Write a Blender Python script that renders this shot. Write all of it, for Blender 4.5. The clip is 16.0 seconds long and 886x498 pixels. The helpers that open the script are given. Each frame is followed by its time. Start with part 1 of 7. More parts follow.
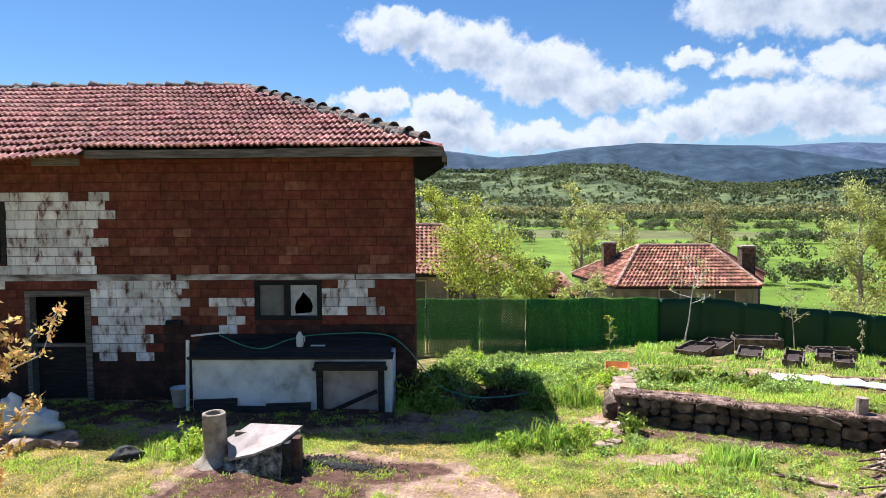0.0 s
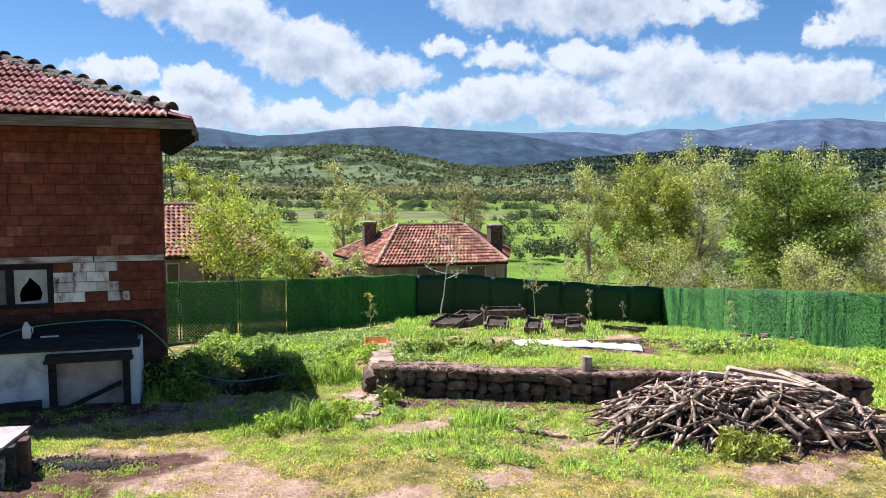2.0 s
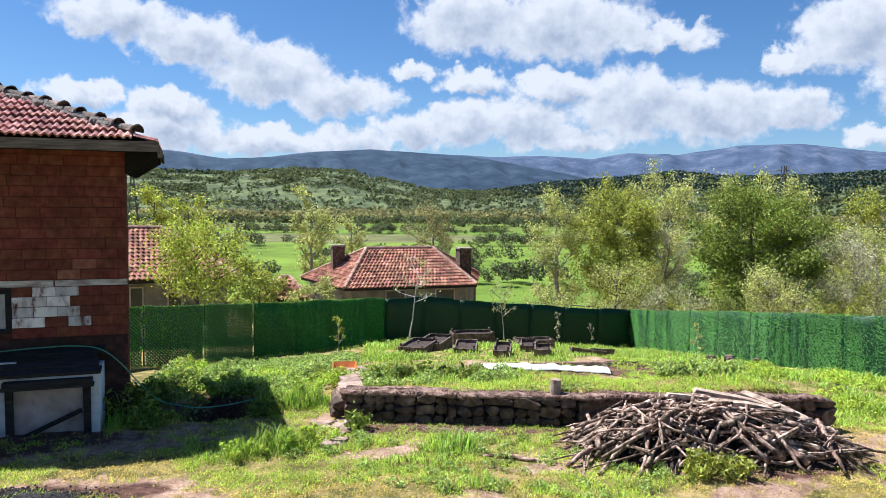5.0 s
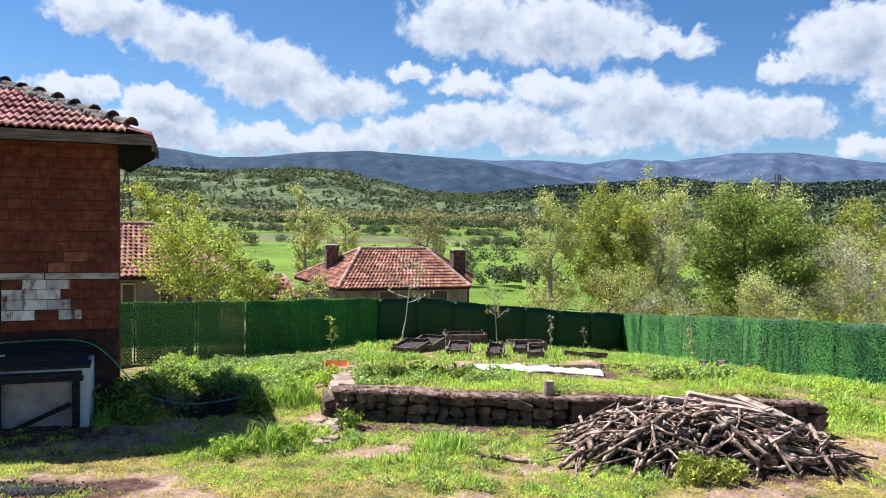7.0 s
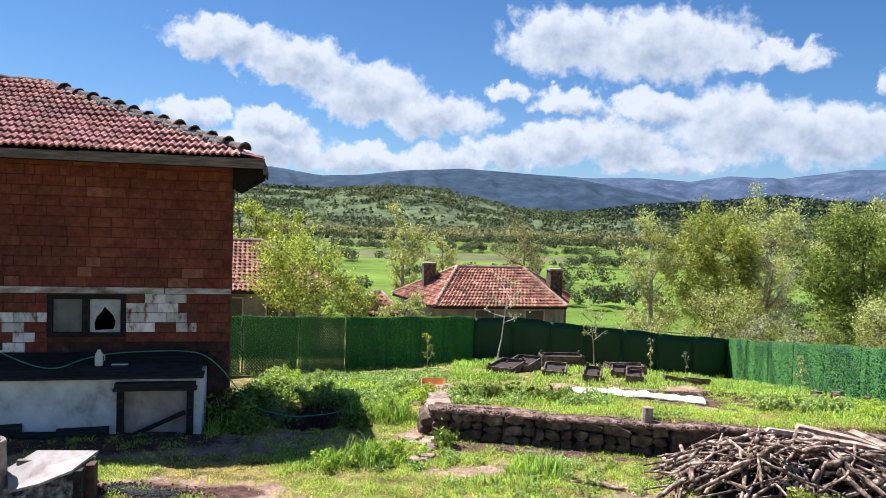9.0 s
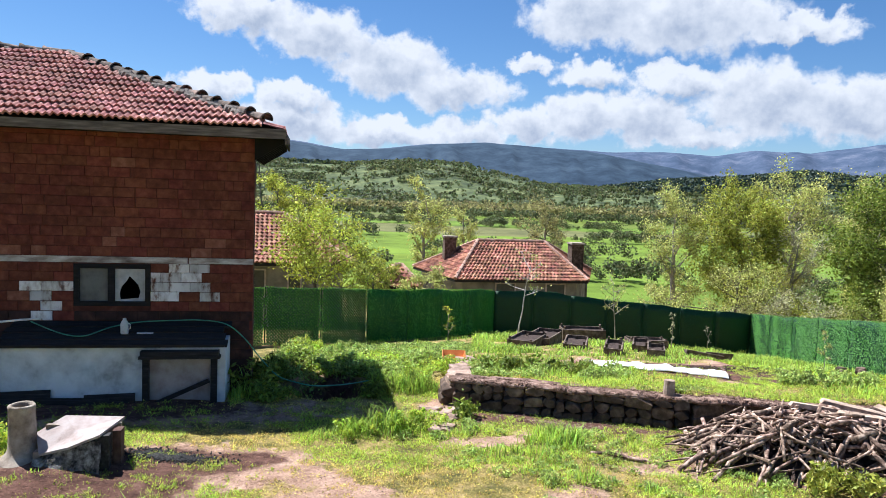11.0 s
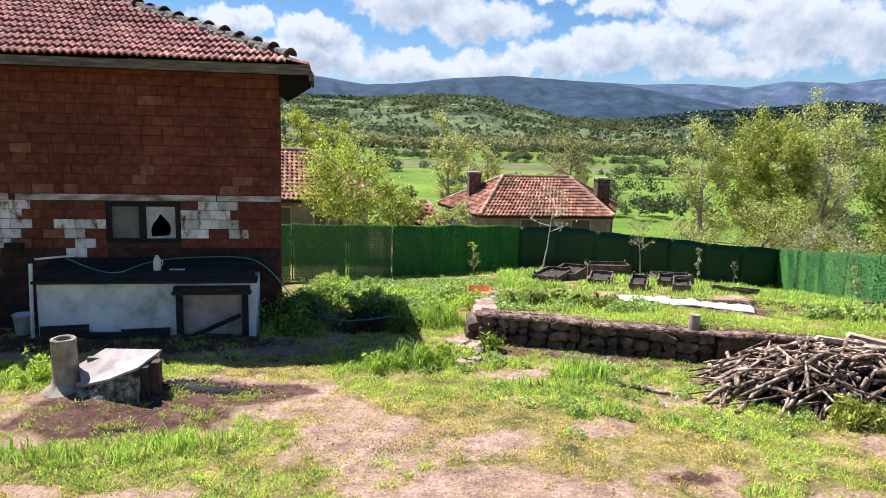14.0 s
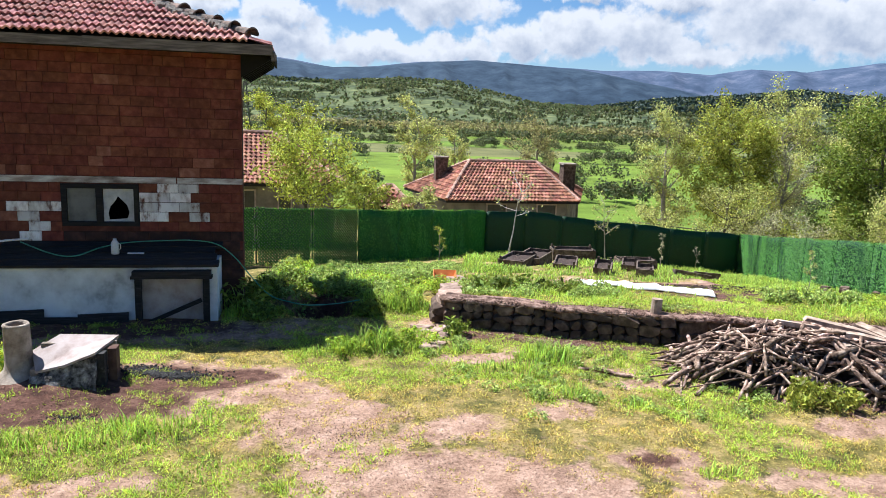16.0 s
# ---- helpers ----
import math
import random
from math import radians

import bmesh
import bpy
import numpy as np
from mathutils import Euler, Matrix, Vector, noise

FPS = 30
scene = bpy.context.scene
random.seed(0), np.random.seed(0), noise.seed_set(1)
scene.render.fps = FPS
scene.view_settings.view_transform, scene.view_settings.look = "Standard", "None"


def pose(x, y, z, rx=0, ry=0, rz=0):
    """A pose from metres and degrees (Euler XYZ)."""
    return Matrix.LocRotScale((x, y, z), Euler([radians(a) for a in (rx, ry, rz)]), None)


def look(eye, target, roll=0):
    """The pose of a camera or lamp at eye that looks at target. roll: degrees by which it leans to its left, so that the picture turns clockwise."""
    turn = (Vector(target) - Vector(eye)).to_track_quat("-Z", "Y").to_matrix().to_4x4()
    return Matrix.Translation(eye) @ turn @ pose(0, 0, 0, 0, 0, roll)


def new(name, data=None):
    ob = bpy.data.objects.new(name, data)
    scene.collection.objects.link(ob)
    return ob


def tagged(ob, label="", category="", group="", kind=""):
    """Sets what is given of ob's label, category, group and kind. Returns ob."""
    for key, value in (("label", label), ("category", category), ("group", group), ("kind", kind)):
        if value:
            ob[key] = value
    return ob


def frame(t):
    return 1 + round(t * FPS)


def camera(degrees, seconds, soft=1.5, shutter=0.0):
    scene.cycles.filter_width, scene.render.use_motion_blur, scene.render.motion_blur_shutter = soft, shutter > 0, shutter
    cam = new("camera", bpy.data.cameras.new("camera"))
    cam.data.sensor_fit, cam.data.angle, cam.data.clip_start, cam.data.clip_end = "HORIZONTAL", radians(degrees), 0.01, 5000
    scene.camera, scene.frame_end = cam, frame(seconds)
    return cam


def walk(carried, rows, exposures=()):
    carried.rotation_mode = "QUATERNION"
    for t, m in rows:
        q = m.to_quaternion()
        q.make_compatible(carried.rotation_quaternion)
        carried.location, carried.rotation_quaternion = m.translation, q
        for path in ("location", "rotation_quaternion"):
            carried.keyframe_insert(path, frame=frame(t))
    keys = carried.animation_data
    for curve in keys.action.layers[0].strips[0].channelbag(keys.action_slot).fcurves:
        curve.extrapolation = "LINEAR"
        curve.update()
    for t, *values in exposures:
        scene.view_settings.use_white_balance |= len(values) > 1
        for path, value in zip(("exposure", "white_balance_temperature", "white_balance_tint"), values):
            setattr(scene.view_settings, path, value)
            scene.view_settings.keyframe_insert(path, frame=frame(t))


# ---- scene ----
cam = camera(61.9, 16.0, 0.5)
PATH = [
    (0, (0.736, -0.351, 3.297), (0.69, 1.644, 3.159), -0.4),
    (0.5, (0.741, -0.373, 3.286), (0.627, 1.619, 3.162), -1.6),
    (1, (0.751, -0.364, 3.286), (0.805, 1.631, 3.144), -1.7),
    (1.5, (0.784, -0.368, 3.265), (1.135, 1.594, 3.093), -0.5),
    (2, (0.806, -0.352, 3.254), (1.387, 1.552, 3.064), 0.4),
    (2.5, (0.785, -0.365, 3.259), (1.39, 1.532, 3.074), 0.2),
    (3, (0.779, -0.367, 3.261), (1.342, 1.544, 3.089), -0.1),
    (3.5, (0.794, -0.371, 3.262), (1.35, 1.543, 3.104), -0.1),
    (4, (0.807, -0.357, 3.259), (1.388, 1.551, 3.115), 0.1),
    (4.5, (0.805, -0.355, 3.261), (1.428, 1.541, 3.128), 0.4),
    (5, (0.81, -0.346, 3.257), (1.472, 1.537, 3.13), 0.5),
    (7.3, (0.816, -0.299, 3.2), (1.489, 1.58, 3.081), 1.6),
    (7.5, (0.802, -0.314, 3.214), (1.45, 1.575, 3.099), 1.8),
    (8, (0.784, -0.343, 3.223), (1.359, 1.57, 3.125), 1.9),
    (8.5, (0.762, -0.371, 3.23), (1.248, 1.568, 3.153), 1.8),
    (8.7, (0.767, -0.393, 3.264), (1.217, 1.554, 3.188), 1.8),
    (11, (0.762, -0.359, 3.216), (1.136, 1.6, 3.065), 2.0),
    (11.5, (0.764, -0.342, 3.21), (1.063, 1.627, 3.02), 1.9),
    (12, (0.766, -0.342, 3.199), (0.99, 1.633, 2.976), 1.7),
    (12.5, (0.772, -0.352, 3.201), (0.973, 1.623, 2.955), 1.5),
    (13, (0.768, -0.361, 3.206), (0.994, 1.608, 2.94), 1.4),
    (13.5, (0.759, -0.368, 3.207), (1.03, 1.591, 2.911), 1.5),
    (14, (0.733, -0.391, 3.218), (1.044, 1.557, 2.894), 1.5),
    (14.5, (0.732, -0.383, 3.213), (1.051, 1.557, 2.845), 1.6),
    (15, (0.735, -0.381, 3.211), (1.071, 1.553, 2.827), 1.7),
    (15.5, (0.753, -0.365, 3.207), (1.122, 1.565, 2.829), 1.8),
    (16, (0.773, -0.345, 3.201), (1.172, 1.581, 2.839), 2.1),
]
walk(cam, [(t, look(eye, target, roll)) for t, eye, target, roll in PATH], ((0, 1.2, 5750, 10), (2.5, 1.13, 5700, 10), (8.7, 1.1, 5700, 10), (11, 1.15, 5750, 10), (13, 1.18, 5800, 10), (16, 1.15, 5800, 10)))

# ---------------------------------------------------------------- light
SUN_TO = Vector((-0.42, 0.41, 1.0)).normalized()
SUN_EL = math.asin(SUN_TO.z)
SUN_AZ = math.atan2(SUN_TO.x, SUN_TO.y)

sun_data = bpy.data.lights.new("sun", "SUN")
sun_data.energy, sun_data.angle, sun_data.color = 5.0, radians(0.55), (1.0, 0.965, 0.90)
sun = new("sun", sun_data)
sun.matrix_world = look((0, 0, 60), Vector((0, 0, 60)) - SUN_TO)

world = bpy.data.worlds.new("sky")
scene.world = world
world.use_nodes = True
wt = world.node_tree
wt.nodes.clear()


def wnode(kind, **kw):
    n = wt.nodes.new(kind)
    for k, v in kw.items():
        n.inputs[k if not k.startswith("i") else int(k[1:])].default_value = v
    return n


def wmath(op, a, b=None, clamp=False):
    n = wt.nodes.new("ShaderNodeMath")
    n.operation, n.use_clamp = op, clamp
    for i, v in enumerate((a, b)):
        if v is None:
            continue
        if isinstance(v, (int, float)):
            n.inputs[i].default_value = v
        else:
            wt.links.new(v, n.inputs[i])
    return n.outputs[0]


def wvec(op, a, b):
    n = wt.nodes.new("ShaderNodeVectorMath")
    n.operation = op
    for i, v in enumerate((a, b)):
        if v is None:
            continue
        if isinstance(v, tuple):
            n.inputs[i].default_value = v
        else:
            wt.links.new(v, n.inputs[i])
    return n.outputs["Value"] if op == "LENGTH" else n.outputs[0]


sky = wt.nodes.new("ShaderNodeTexSky")
sky.sky_type, sky.sun_disc = "NISHITA", False
sky.sun_elevation, sky.sun_rotation = SUN_EL, SUN_AZ
sky.altitude, sky.air_density, sky.dust_density, sky.ozone_density = 900, 1.0, 0.5, 5.0
coord = wt.nodes.new("ShaderNodeTexCoord")
sep = wt.nodes.new("ShaderNodeSeparateXYZ")
wt.links.new(coord.outputs["Generated"], sep.inputs[0])
az = wmath("MULTIPLY", wmath("ARCTAN2", sep.outputs[0], sep.outputs[1]), 57.2958)
el = wmath("MULTIPLY", wmath("ARCSINE", sep.outputs[2]), 57.2958)
comb = wt.nodes.new("ShaderNodeCombineXYZ")
wt.links.new(az, comb.inputs[0])
wt.links.new(el, comb.inputs[1])
flat = comb.outputs[0]


def wnoise(scale, detail, rough, seed):
    n = wt.nodes.new("ShaderNodeTexNoise")
    n.inputs["Scale"].default_value, n.inputs["Detail"].default_value, n.inputs["Roughness"].default_value = scale, detail, rough
    wt.links.new(wvec("ADD", flat, (seed, seed * 0.7, seed * 1.3)), n.inputs["Vector"])
    return n


warp = wnoise(0.45, 5.0, 0.62, 11.0)
off = wvec("MULTIPLY", wvec("SUBTRACT", warp.outputs["Color"], (0.5, 0.5, 0.5)), (5.0, 3.2, 0.0))
bent = wvec("ADD", flat, off)
# cumulus: azimuth, elevation, half width, half height in degrees
CLOUDS = [
    (-4, 12.6, 4.5, 1.5), (1, 11.2, 4.2, 1.9), (6, 9.4, 4.5, 2.0), (11, 7.9, 4.2, 1.5),
    (21, 13.6, 4.5, 2.4), (28, 13.0, 6.5, 2.6), (35, 12.0, 4.0, 0.9),
    (16.8, 9.8, 1.6, 0.8), (21.6, 9.3, 2.6, 0.9),
    (-6.5, 7.3, 2.6, 1.0), (-1.2, 7.0, 2.4, 1.0),
    (-1.0, 5.0, 5.0, 1.5), (6, 4.4, 6.0, 1.1), (12, 4.6, 4.0, 1.2), (17, 5.6, 2.8, 1.4), (21, 6.0, 3.2, 1.7), (25.5, 6.2, 4.0, 1.9),
    (28, 8.8, 4.2, 1.0), (33.5, 7.3, 4.5, 2.6), (39, 6.6, 5.0, 2.2), (44, 6.6, 3.5, 1.5), (29, 4.8, 5.0, 0.9),
    (48, 11.5, 4.0, 2.4), (44.0, 10.0, 1.6, 0.9), (51, 4.6, 3.0, 0.8), (53, 9.0, 4.0, 3.0),
    (-14, 5.2, 5.0, 1.3), (-22, 6.5, 5.0, 1.2), (60, 7.0, 5.0, 3.0), (70, 10.0, 7.0, 4.0),
]


def cloud_density(where):
    """How thick the cumulus stands in a direction: rounded heaps broken up by fine noise."""
    d = None
    for a0, e0, sa, se in CLOUDS:
        rel = wvec("MULTIPLY", wvec("SUBTRACT", where, (a0, e0, 0.0)), (0.84 / sa, 0.84 / se, 0.0))
        one = wmath("SUBTRACT", 1.0, wvec("LENGTH", rel, None))
        d = one if d is None else wmath("SMOOTH_MAX", d, one)
        d.node.inputs[2].default_value = 0.2
    return d


puff = wnoise(0.75, 8.0, 0.58, 3.0)
dens = wmath("ADD", cloud_density(bent), wmath("MULTIPLY", wmath("SUBTRACT", puff.outputs["Fac"], 0.5), 0.85))
cover = wt.nodes.new("ShaderNodeMapRange")
cover.interpolation_type = "SMOOTHSTEP"
cover.inputs["From Min"].default_value, cover.inputs["From Max"].default_value = -0.04, 0.36
wt.links.new(dens, cover.inputs["Value"])
# grey where much cloud stands above, white on the sunward tops
above = cloud_density(wvec("ADD", bent, (-0.5, 0.95, 0.0)))
lump = wnoise(0.6, 6.0, 0.6, 27.0)
grey = wmath("ADD", wmath("MULTIPLY", above, 0.75), wmath("MULTIPLY", wmath("SUBTRACT", lump.outputs["Fac"], 0.5), 1.3))
shade = wt.nodes.new("ShaderNodeValToRGB")
shade.color_ramp.elements[0].position, shade.color_ramp.elements[0].color = 0.05, (0.97, 0.97, 0.98, 1)
shade.color_ramp.elements[1].position, shade.color_ramp.elements[1].color = 0.85, (0.50, 0.56, 0.67, 1)
wt.links.new(grey, shade.inputs[0])
sky_bg = wt.nodes.new("ShaderNodeBackground")
sky_bg.inputs["Strength"].default_value = 0.051
sky_hue = wt.nodes.new("ShaderNodeHueSaturation")
sky_hue.inputs["Saturation"].default_value = 1.12
wt.links.new(sky.outputs[0], sky_hue.inputs["Color"])
wt.links.new(sky_hue.outputs[0], sky_bg.inputs["Color"])
cloud_bg = wt.nodes.new("ShaderNodeBackground")
cloud_bg.inputs["Strength"].default_value = 0.42
wt.links.new(shade.outputs[0], cloud_bg.inputs["Color"])
wmix = wt.nodes.new("ShaderNodeMixShader")
wout = wt.nodes.new("ShaderNodeOutputWorld")
wt.links.new(cover.outputs[0], wmix.inputs[0])
wt.links.new(sky_bg.outputs[0], wmix.inputs[1])
wt.links.new(cloud_bg.outputs[0], wmix.inputs[2])
wt.links.new(wmix.outputs[0], wout.inputs[0])

# ---------------------------------------------------------------- materials


def surf(name, stops, scale=4.0, detail=6.0, rough=0.85, bump=0.3, bscale=30.0, big=0.25, bigscale=0.5, vary=0.0,
         island=False, stretch=(1, 1, 1), metal=0.0, tint=None, through_light=0.0, spec=0.3, bdist=0.02, hue=0.0):
    """A noise-driven surface: stops are (position, colour) of a ramp; big is a slow change of brightness."""
    m = bpy.data.materials.new(name)
    m.use_nodes = True
    t = m.node_tree
    b = t.nodes["Principled BSDF"]
    geo = t.nodes.new("ShaderNodeNewGeometry")
    st = t.nodes.new("ShaderNodeVectorMath")
    st.operation = "MULTIPLY"
    st.inputs[1].default_value = stretch
    t.links.new(geo.outputs["Position"], st.inputs[0])

    def tex(s, d, r=0.6):
        n = t.nodes.new("ShaderNodeTexNoise")
        n.inputs["Scale"].default_value, n.inputs["Detail"].default_value, n.inputs["Roughness"].default_value = s, d, r
        t.links.new(st.outputs[0], n.inputs["Vector"])
        return n.outputs["Fac"]

    ramp = t.nodes.new("ShaderNodeValToRGB")
    els = ramp.color_ramp.elements
    while len(els) < len(stops):
        els.new(0.5)
    for e, (p, c) in zip(els, stops):
        e.position, e.color = p, (*c, 1)
    fac = tex(scale, detail)
    t.links.new(fac, ramp.inputs[0])
    hsv = t.nodes.new("ShaderNodeHueSaturation")
    t.links.new(ramp.outputs[0], hsv.inputs["Color"])
    val = t.nodes.new("ShaderNodeMapRange")
    val.inputs["From Min"].default_value, val.inputs["From Max"].default_value = 0.3, 0.7
    val.inputs["To Min"].default_value, val.inputs["To Max"].default_value = 1 - big, 1 + big
    t.links.new(tex(bigscale, 3.0), val.inputs["Value"])
    out = val.outputs[0]
    if vary or hue:
        if island:
            rnd = geo.outputs["Random Per Island"]
        else:
            oi = t.nodes.new("ShaderNodeObjectInfo")
            rnd = oi.outputs["Random"]
        vr = t.nodes.new("ShaderNodeMapRange")
        vr.inputs["To Min"].default_value, vr.inputs["To Max"].default_value = 1 - vary, 1 + vary
        t.links.new(rnd, vr.inputs["Value"])
        mu = t.nodes.new("ShaderNodeMath")
        mu.operation = "MULTIPLY"
        t.links.new(out, mu.inputs[0])
        t.links.new(vr.outputs[0], mu.inputs[1])
        out = mu.outputs[0]
        if hue:
            hr = t.nodes.new("ShaderNodeMapRange")
            hr.inputs["To Min"].default_value, hr.inputs["To Max"].default_value = 0.5 - hue, 0.5 + hue
            fr = t.nodes.new("ShaderNodeMath")
            fr.operation = "FRACT"
            m7 = t.nodes.new("ShaderNodeMath")
            m7.operation, m7.inputs[1].default_value = "MULTIPLY", 7.13
            t.links.new(rnd, m7.inputs[0])
            t.links.new(m7.outputs[0], fr.inputs[0])
            t.links.new(fr.outputs[0], hr.inputs["Value"])
            t.links.new(hr.outputs[0], hsv.inputs["Hue"])
    t.links.new(out, hsv.inputs["Value"])
    t.links.new(hsv.outputs[0], b.inputs["Base Color"])
    b.inputs["Roughness"].default_value, b.inputs["Metallic"].default_value = rough, metal
    b.inputs["Specular IOR Level"].default_value = spec
    if bump:
        bp = t.nodes.new("ShaderNodeBump")
        bp.inputs["Strength"].default_value, bp.inputs["Distance"].default_value = bump, bdist
        t.links.new(tex(bscale, 5.0, 0.65), bp.inputs["Height"])
        t.links.new(bp.outputs[0], b.inputs["Normal"])
    if through_light:
        tr = t.nodes.new("ShaderNodeBsdfTranslucent")
        if tint:
            tr.inputs["Color"].default_value = (*tint, 1)
        else:
            t.links.new(hsv.outputs[0], tr.inputs["Color"])
        mx = t.nodes.new("ShaderNodeMixShader")
        mx.inputs[0].default_value = through_light
        t.links.new(b.outputs[0], mx.inputs[1])
        t.links.new(tr.outputs[0], mx.inputs[2])
        t.links.new(mx.outputs[0], t.nodes["Material Output"].inputs["Surface"])
    return m


M_BRICK = surf("hollow clay brick", [(0.3, (0.085, 0.024, 0.014)), (0.5, (0.135, 0.038, 0.022)), (0.7, (0.19, 0.060, 0.036))], 9, rough=0.9, vary=0.13, big=0.22, bigscale=0.7, bscale=60, hue=0.008)
M_BRICK_J = surf("hollow clay brick joined", [(0.3, (0.085, 0.024, 0.014)), (0.5, (0.135, 0.038, 0.022)), (0.7, (0.19, 0.060, 0.036))], 9, rough=0.9, vary=0.13, big=0.22, bigscale=0.7, bscale=60, island=True, hue=0.008)
M_WHITE = surf("whitewashed brick", [(0.30, (0.11, 0.04, 0.027)), (0.37, (0.27, 0.19, 0.16)), (0.43, (0.54, 0.49, 0.46)), (0.56, (0.74, 0.71, 0.69))], 5, detail=9, rough=0.92, vary=0.22, bscale=70, stretch=(1.7, 1, 0.85), big=0.25)
M_WHITE_J = surf("whitewashed brick joined", [(0.30, (0.11, 0.04, 0.027)), (0.37, (0.27, 0.19, 0.16)), (0.43, (0.54, 0.49, 0.46)), (0.56, (0.74, 0.71, 0.69))], 5, detail=9, rough=0.92, vary=0.22, bscale=70, stretch=(1.7, 1, 0.85), big=0.25, island=True)
M_BRICK_P = surf("pale clay brick", [(0.3, (0.14, 0.05, 0.03)), (0.5, (0.20, 0.078, 0.048)), (0.7, (0.26, 0.12, 0.08))], 9, rough=0.9, vary=0.2, bscale=60)
M_BRICK_DARK = surf("dark brick", [(0.3, (0.02, 0.014, 0.012)), (0.5, (0.045, 0.022, 0.017)), (0.72, (0.10, 0.045, 0.03))], 4, rough=0.92, vary=0.3, bscale=60, big=0.3)
M_MORTAR = surf("brick joint mortar", [(0.3, (0.05, 0.018, 0.012)), (0.6, (0.10, 0.034, 0.022)), (0.8, (0.15, 0.07, 0.05))], 5, rough=0.95, bscale=50)
M_LINTEL = surf("weathered concrete", [(0.34, (0.10, 0.075, 0.06)), (0.46, (0.30, 0.25, 0.22)), (0.62, (0.60, 0.56, 0.52))], 3, rough=0.93, bscale=45, stretch=(0.6, 1, 2))
M_TILE = surf("red clay roof tile", [(0.3, (0.15, 0.055, 0.045)), (0.5, (0.34, 0.145, 0.12)), (0.68, (0.55, 0.30, 0.26))], 6, rough=0.85, vary=0.22, bscale=60, hue=0.012, big=0.15)
M_TILE_J = surf("red clay roof tile joined", [(0.3, (0.15, 0.055, 0.045)), (0.5, (0.34, 0.145, 0.12)), (0.68, (0.55, 0.30, 0.26))], 6, rough=0.85, vary=0.22, bscale=60, island=True, hue=0.012, big=0.15)
M_TILE_FAR = surf("sun-bleached roof tile", [(0.34, (0.09, 0.034, 0.02)), (0.5, (0.26, 0.10, 0.058)), (0.66, (0.45, 0.22, 0.145))], 3, rough=0.85, vary=0.3, bscale=20, island=True, hue=0.015)
M_RIDGE = surf("lichened ridge tile", [(0.3, (0.05, 0.042, 0.036)), (0.5, (0.13, 0.10, 0.08)), (0.7, (0.30, 0.19, 0.15))], 9, rough=0.95, vary=0.25, bscale=40, bump=0.6)
M_MUD = surf("ridge mortar", [(0.3, (0.10, 0.085, 0.07)), (0.6, (0.30, 0.25, 0.21))], 12, rough=0.95, bump=0.7, bscale=35)
M_WOOD_G = surf("grey weathered board", [(0.3, (0.06, 0.05, 0.042)), (0.5, (0.15, 0.125, 0.105)), (0.7, (0.27, 0.23, 0.195))], 5, rough=0.9, stretch=(0.5, 6, 6), bscale=20, vary=0.15)
M_WOOD_D = surf("dark old timber", [(0.3, (0.012, 0.010, 0.009)), (0.6, (0.032, 0.027, 0.025)), (0.75, (0.075, 0.062, 0.058))], 6, rough=0.85, stretch=(0.6, 6, 6), bscale=25, vary=0.2)
M_SOOTY_FRAME = surf("soot-black timber", [(0.3, (0.007, 0.006, 0.006)), (0.6, (0.018, 0.016, 0.015)), (0.75, (0.035, 0.032, 0.03))], 6, rough=0.85, stretch=(0.6, 6, 6), bscale=25)
# near-black base colour: shade indoors and under the eaves is painted in
M_SHADED = surf("shade-dark inside and eaves", [(0.3, (0.004, 0.004, 0.004)), (0.7, (0.012, 0.011, 0.010))], 3, rough=0.95)
M_PLASTER = surf("stained white plaster", [(0.28, (0.32, 0.31, 0.30)), (0.42, (0.62, 0.61, 0.60)), (0.6, (0.80, 0.79, 0.78))], 2.4, rough=0.9, bscale=25, bump=0.4, big=0.12)
M_WALL_FAR = surf("grey render", [(0.3, (0.10, 0.092, 0.085)), (0.6, (0.26, 0.235, 0.21))], 1.5, rough=0.92, bscale=8)
M_CONCRETE = surf("rough concrete", [(0.3, (0.15, 0.115, 0.085)), (0.5, (0.31, 0.25, 0.195)), (0.7, (0.46, 0.39, 0.32))], 7, rough=0.92, bscale=40, bump=0.6)
M_SLAB = surf("pale cement slab", [(0.3, (0.30, 0.225, 0.195)), (0.5, (0.42, 0.345, 0.315)), (0.7, (0.50, 0.43, 0.40))], 5, rough=0.9, bscale=50)
M_STONE_P = surf("pale pinkish field stone", [(0.3, (0.15, 0.095, 0.068)), (0.5, (0.32, 0.215, 0.16)), (0.7, (0.48, 0.35, 0.28))], 7, rough=0.92, bump=0.7, bscale=28, vary=0.2, big=0.2, bigscale=2)
M_STONE = surf("field stone", [(0.3, (0.038, 0.024, 0.016)), (0.5, (0.095, 0.062, 0.043)), (0.7, (0.21, 0.145, 0.105))], 7, rough=0.92, bump=0.7, bscale=28, vary=0.3, big=0.2, bigscale=2)
M_SOIL = surf("reddish soil", [(0.34, (0.06, 0.034, 0.024)), (0.5, (0.20, 0.12, 0.087)), (0.68, (0.40, 0.27, 0.21))], 9, rough=0.98, bump=0.9, bscale=30, bdist=0.04)
M_STICK = surf("dry cut branch", [(0.36, (0.028, 0.016, 0.011)), (0.5, (0.19, 0.12, 0.085)), (0.66, (0.60, 0.43, 0.33))], 10, rough=0.9, vary=0.45, bscale=50, stretch=(1, 1, 1), hue=0.01)
M_PLANK = surf("sawn slab wood", [(0.3, (0.17, 0.11, 0.075)), (0.5, (0.36, 0.26, 0.19)), (0.7, (0.52, 0.41, 0.32))], 8, rough=0.88, vary=0.3, bscale=40)
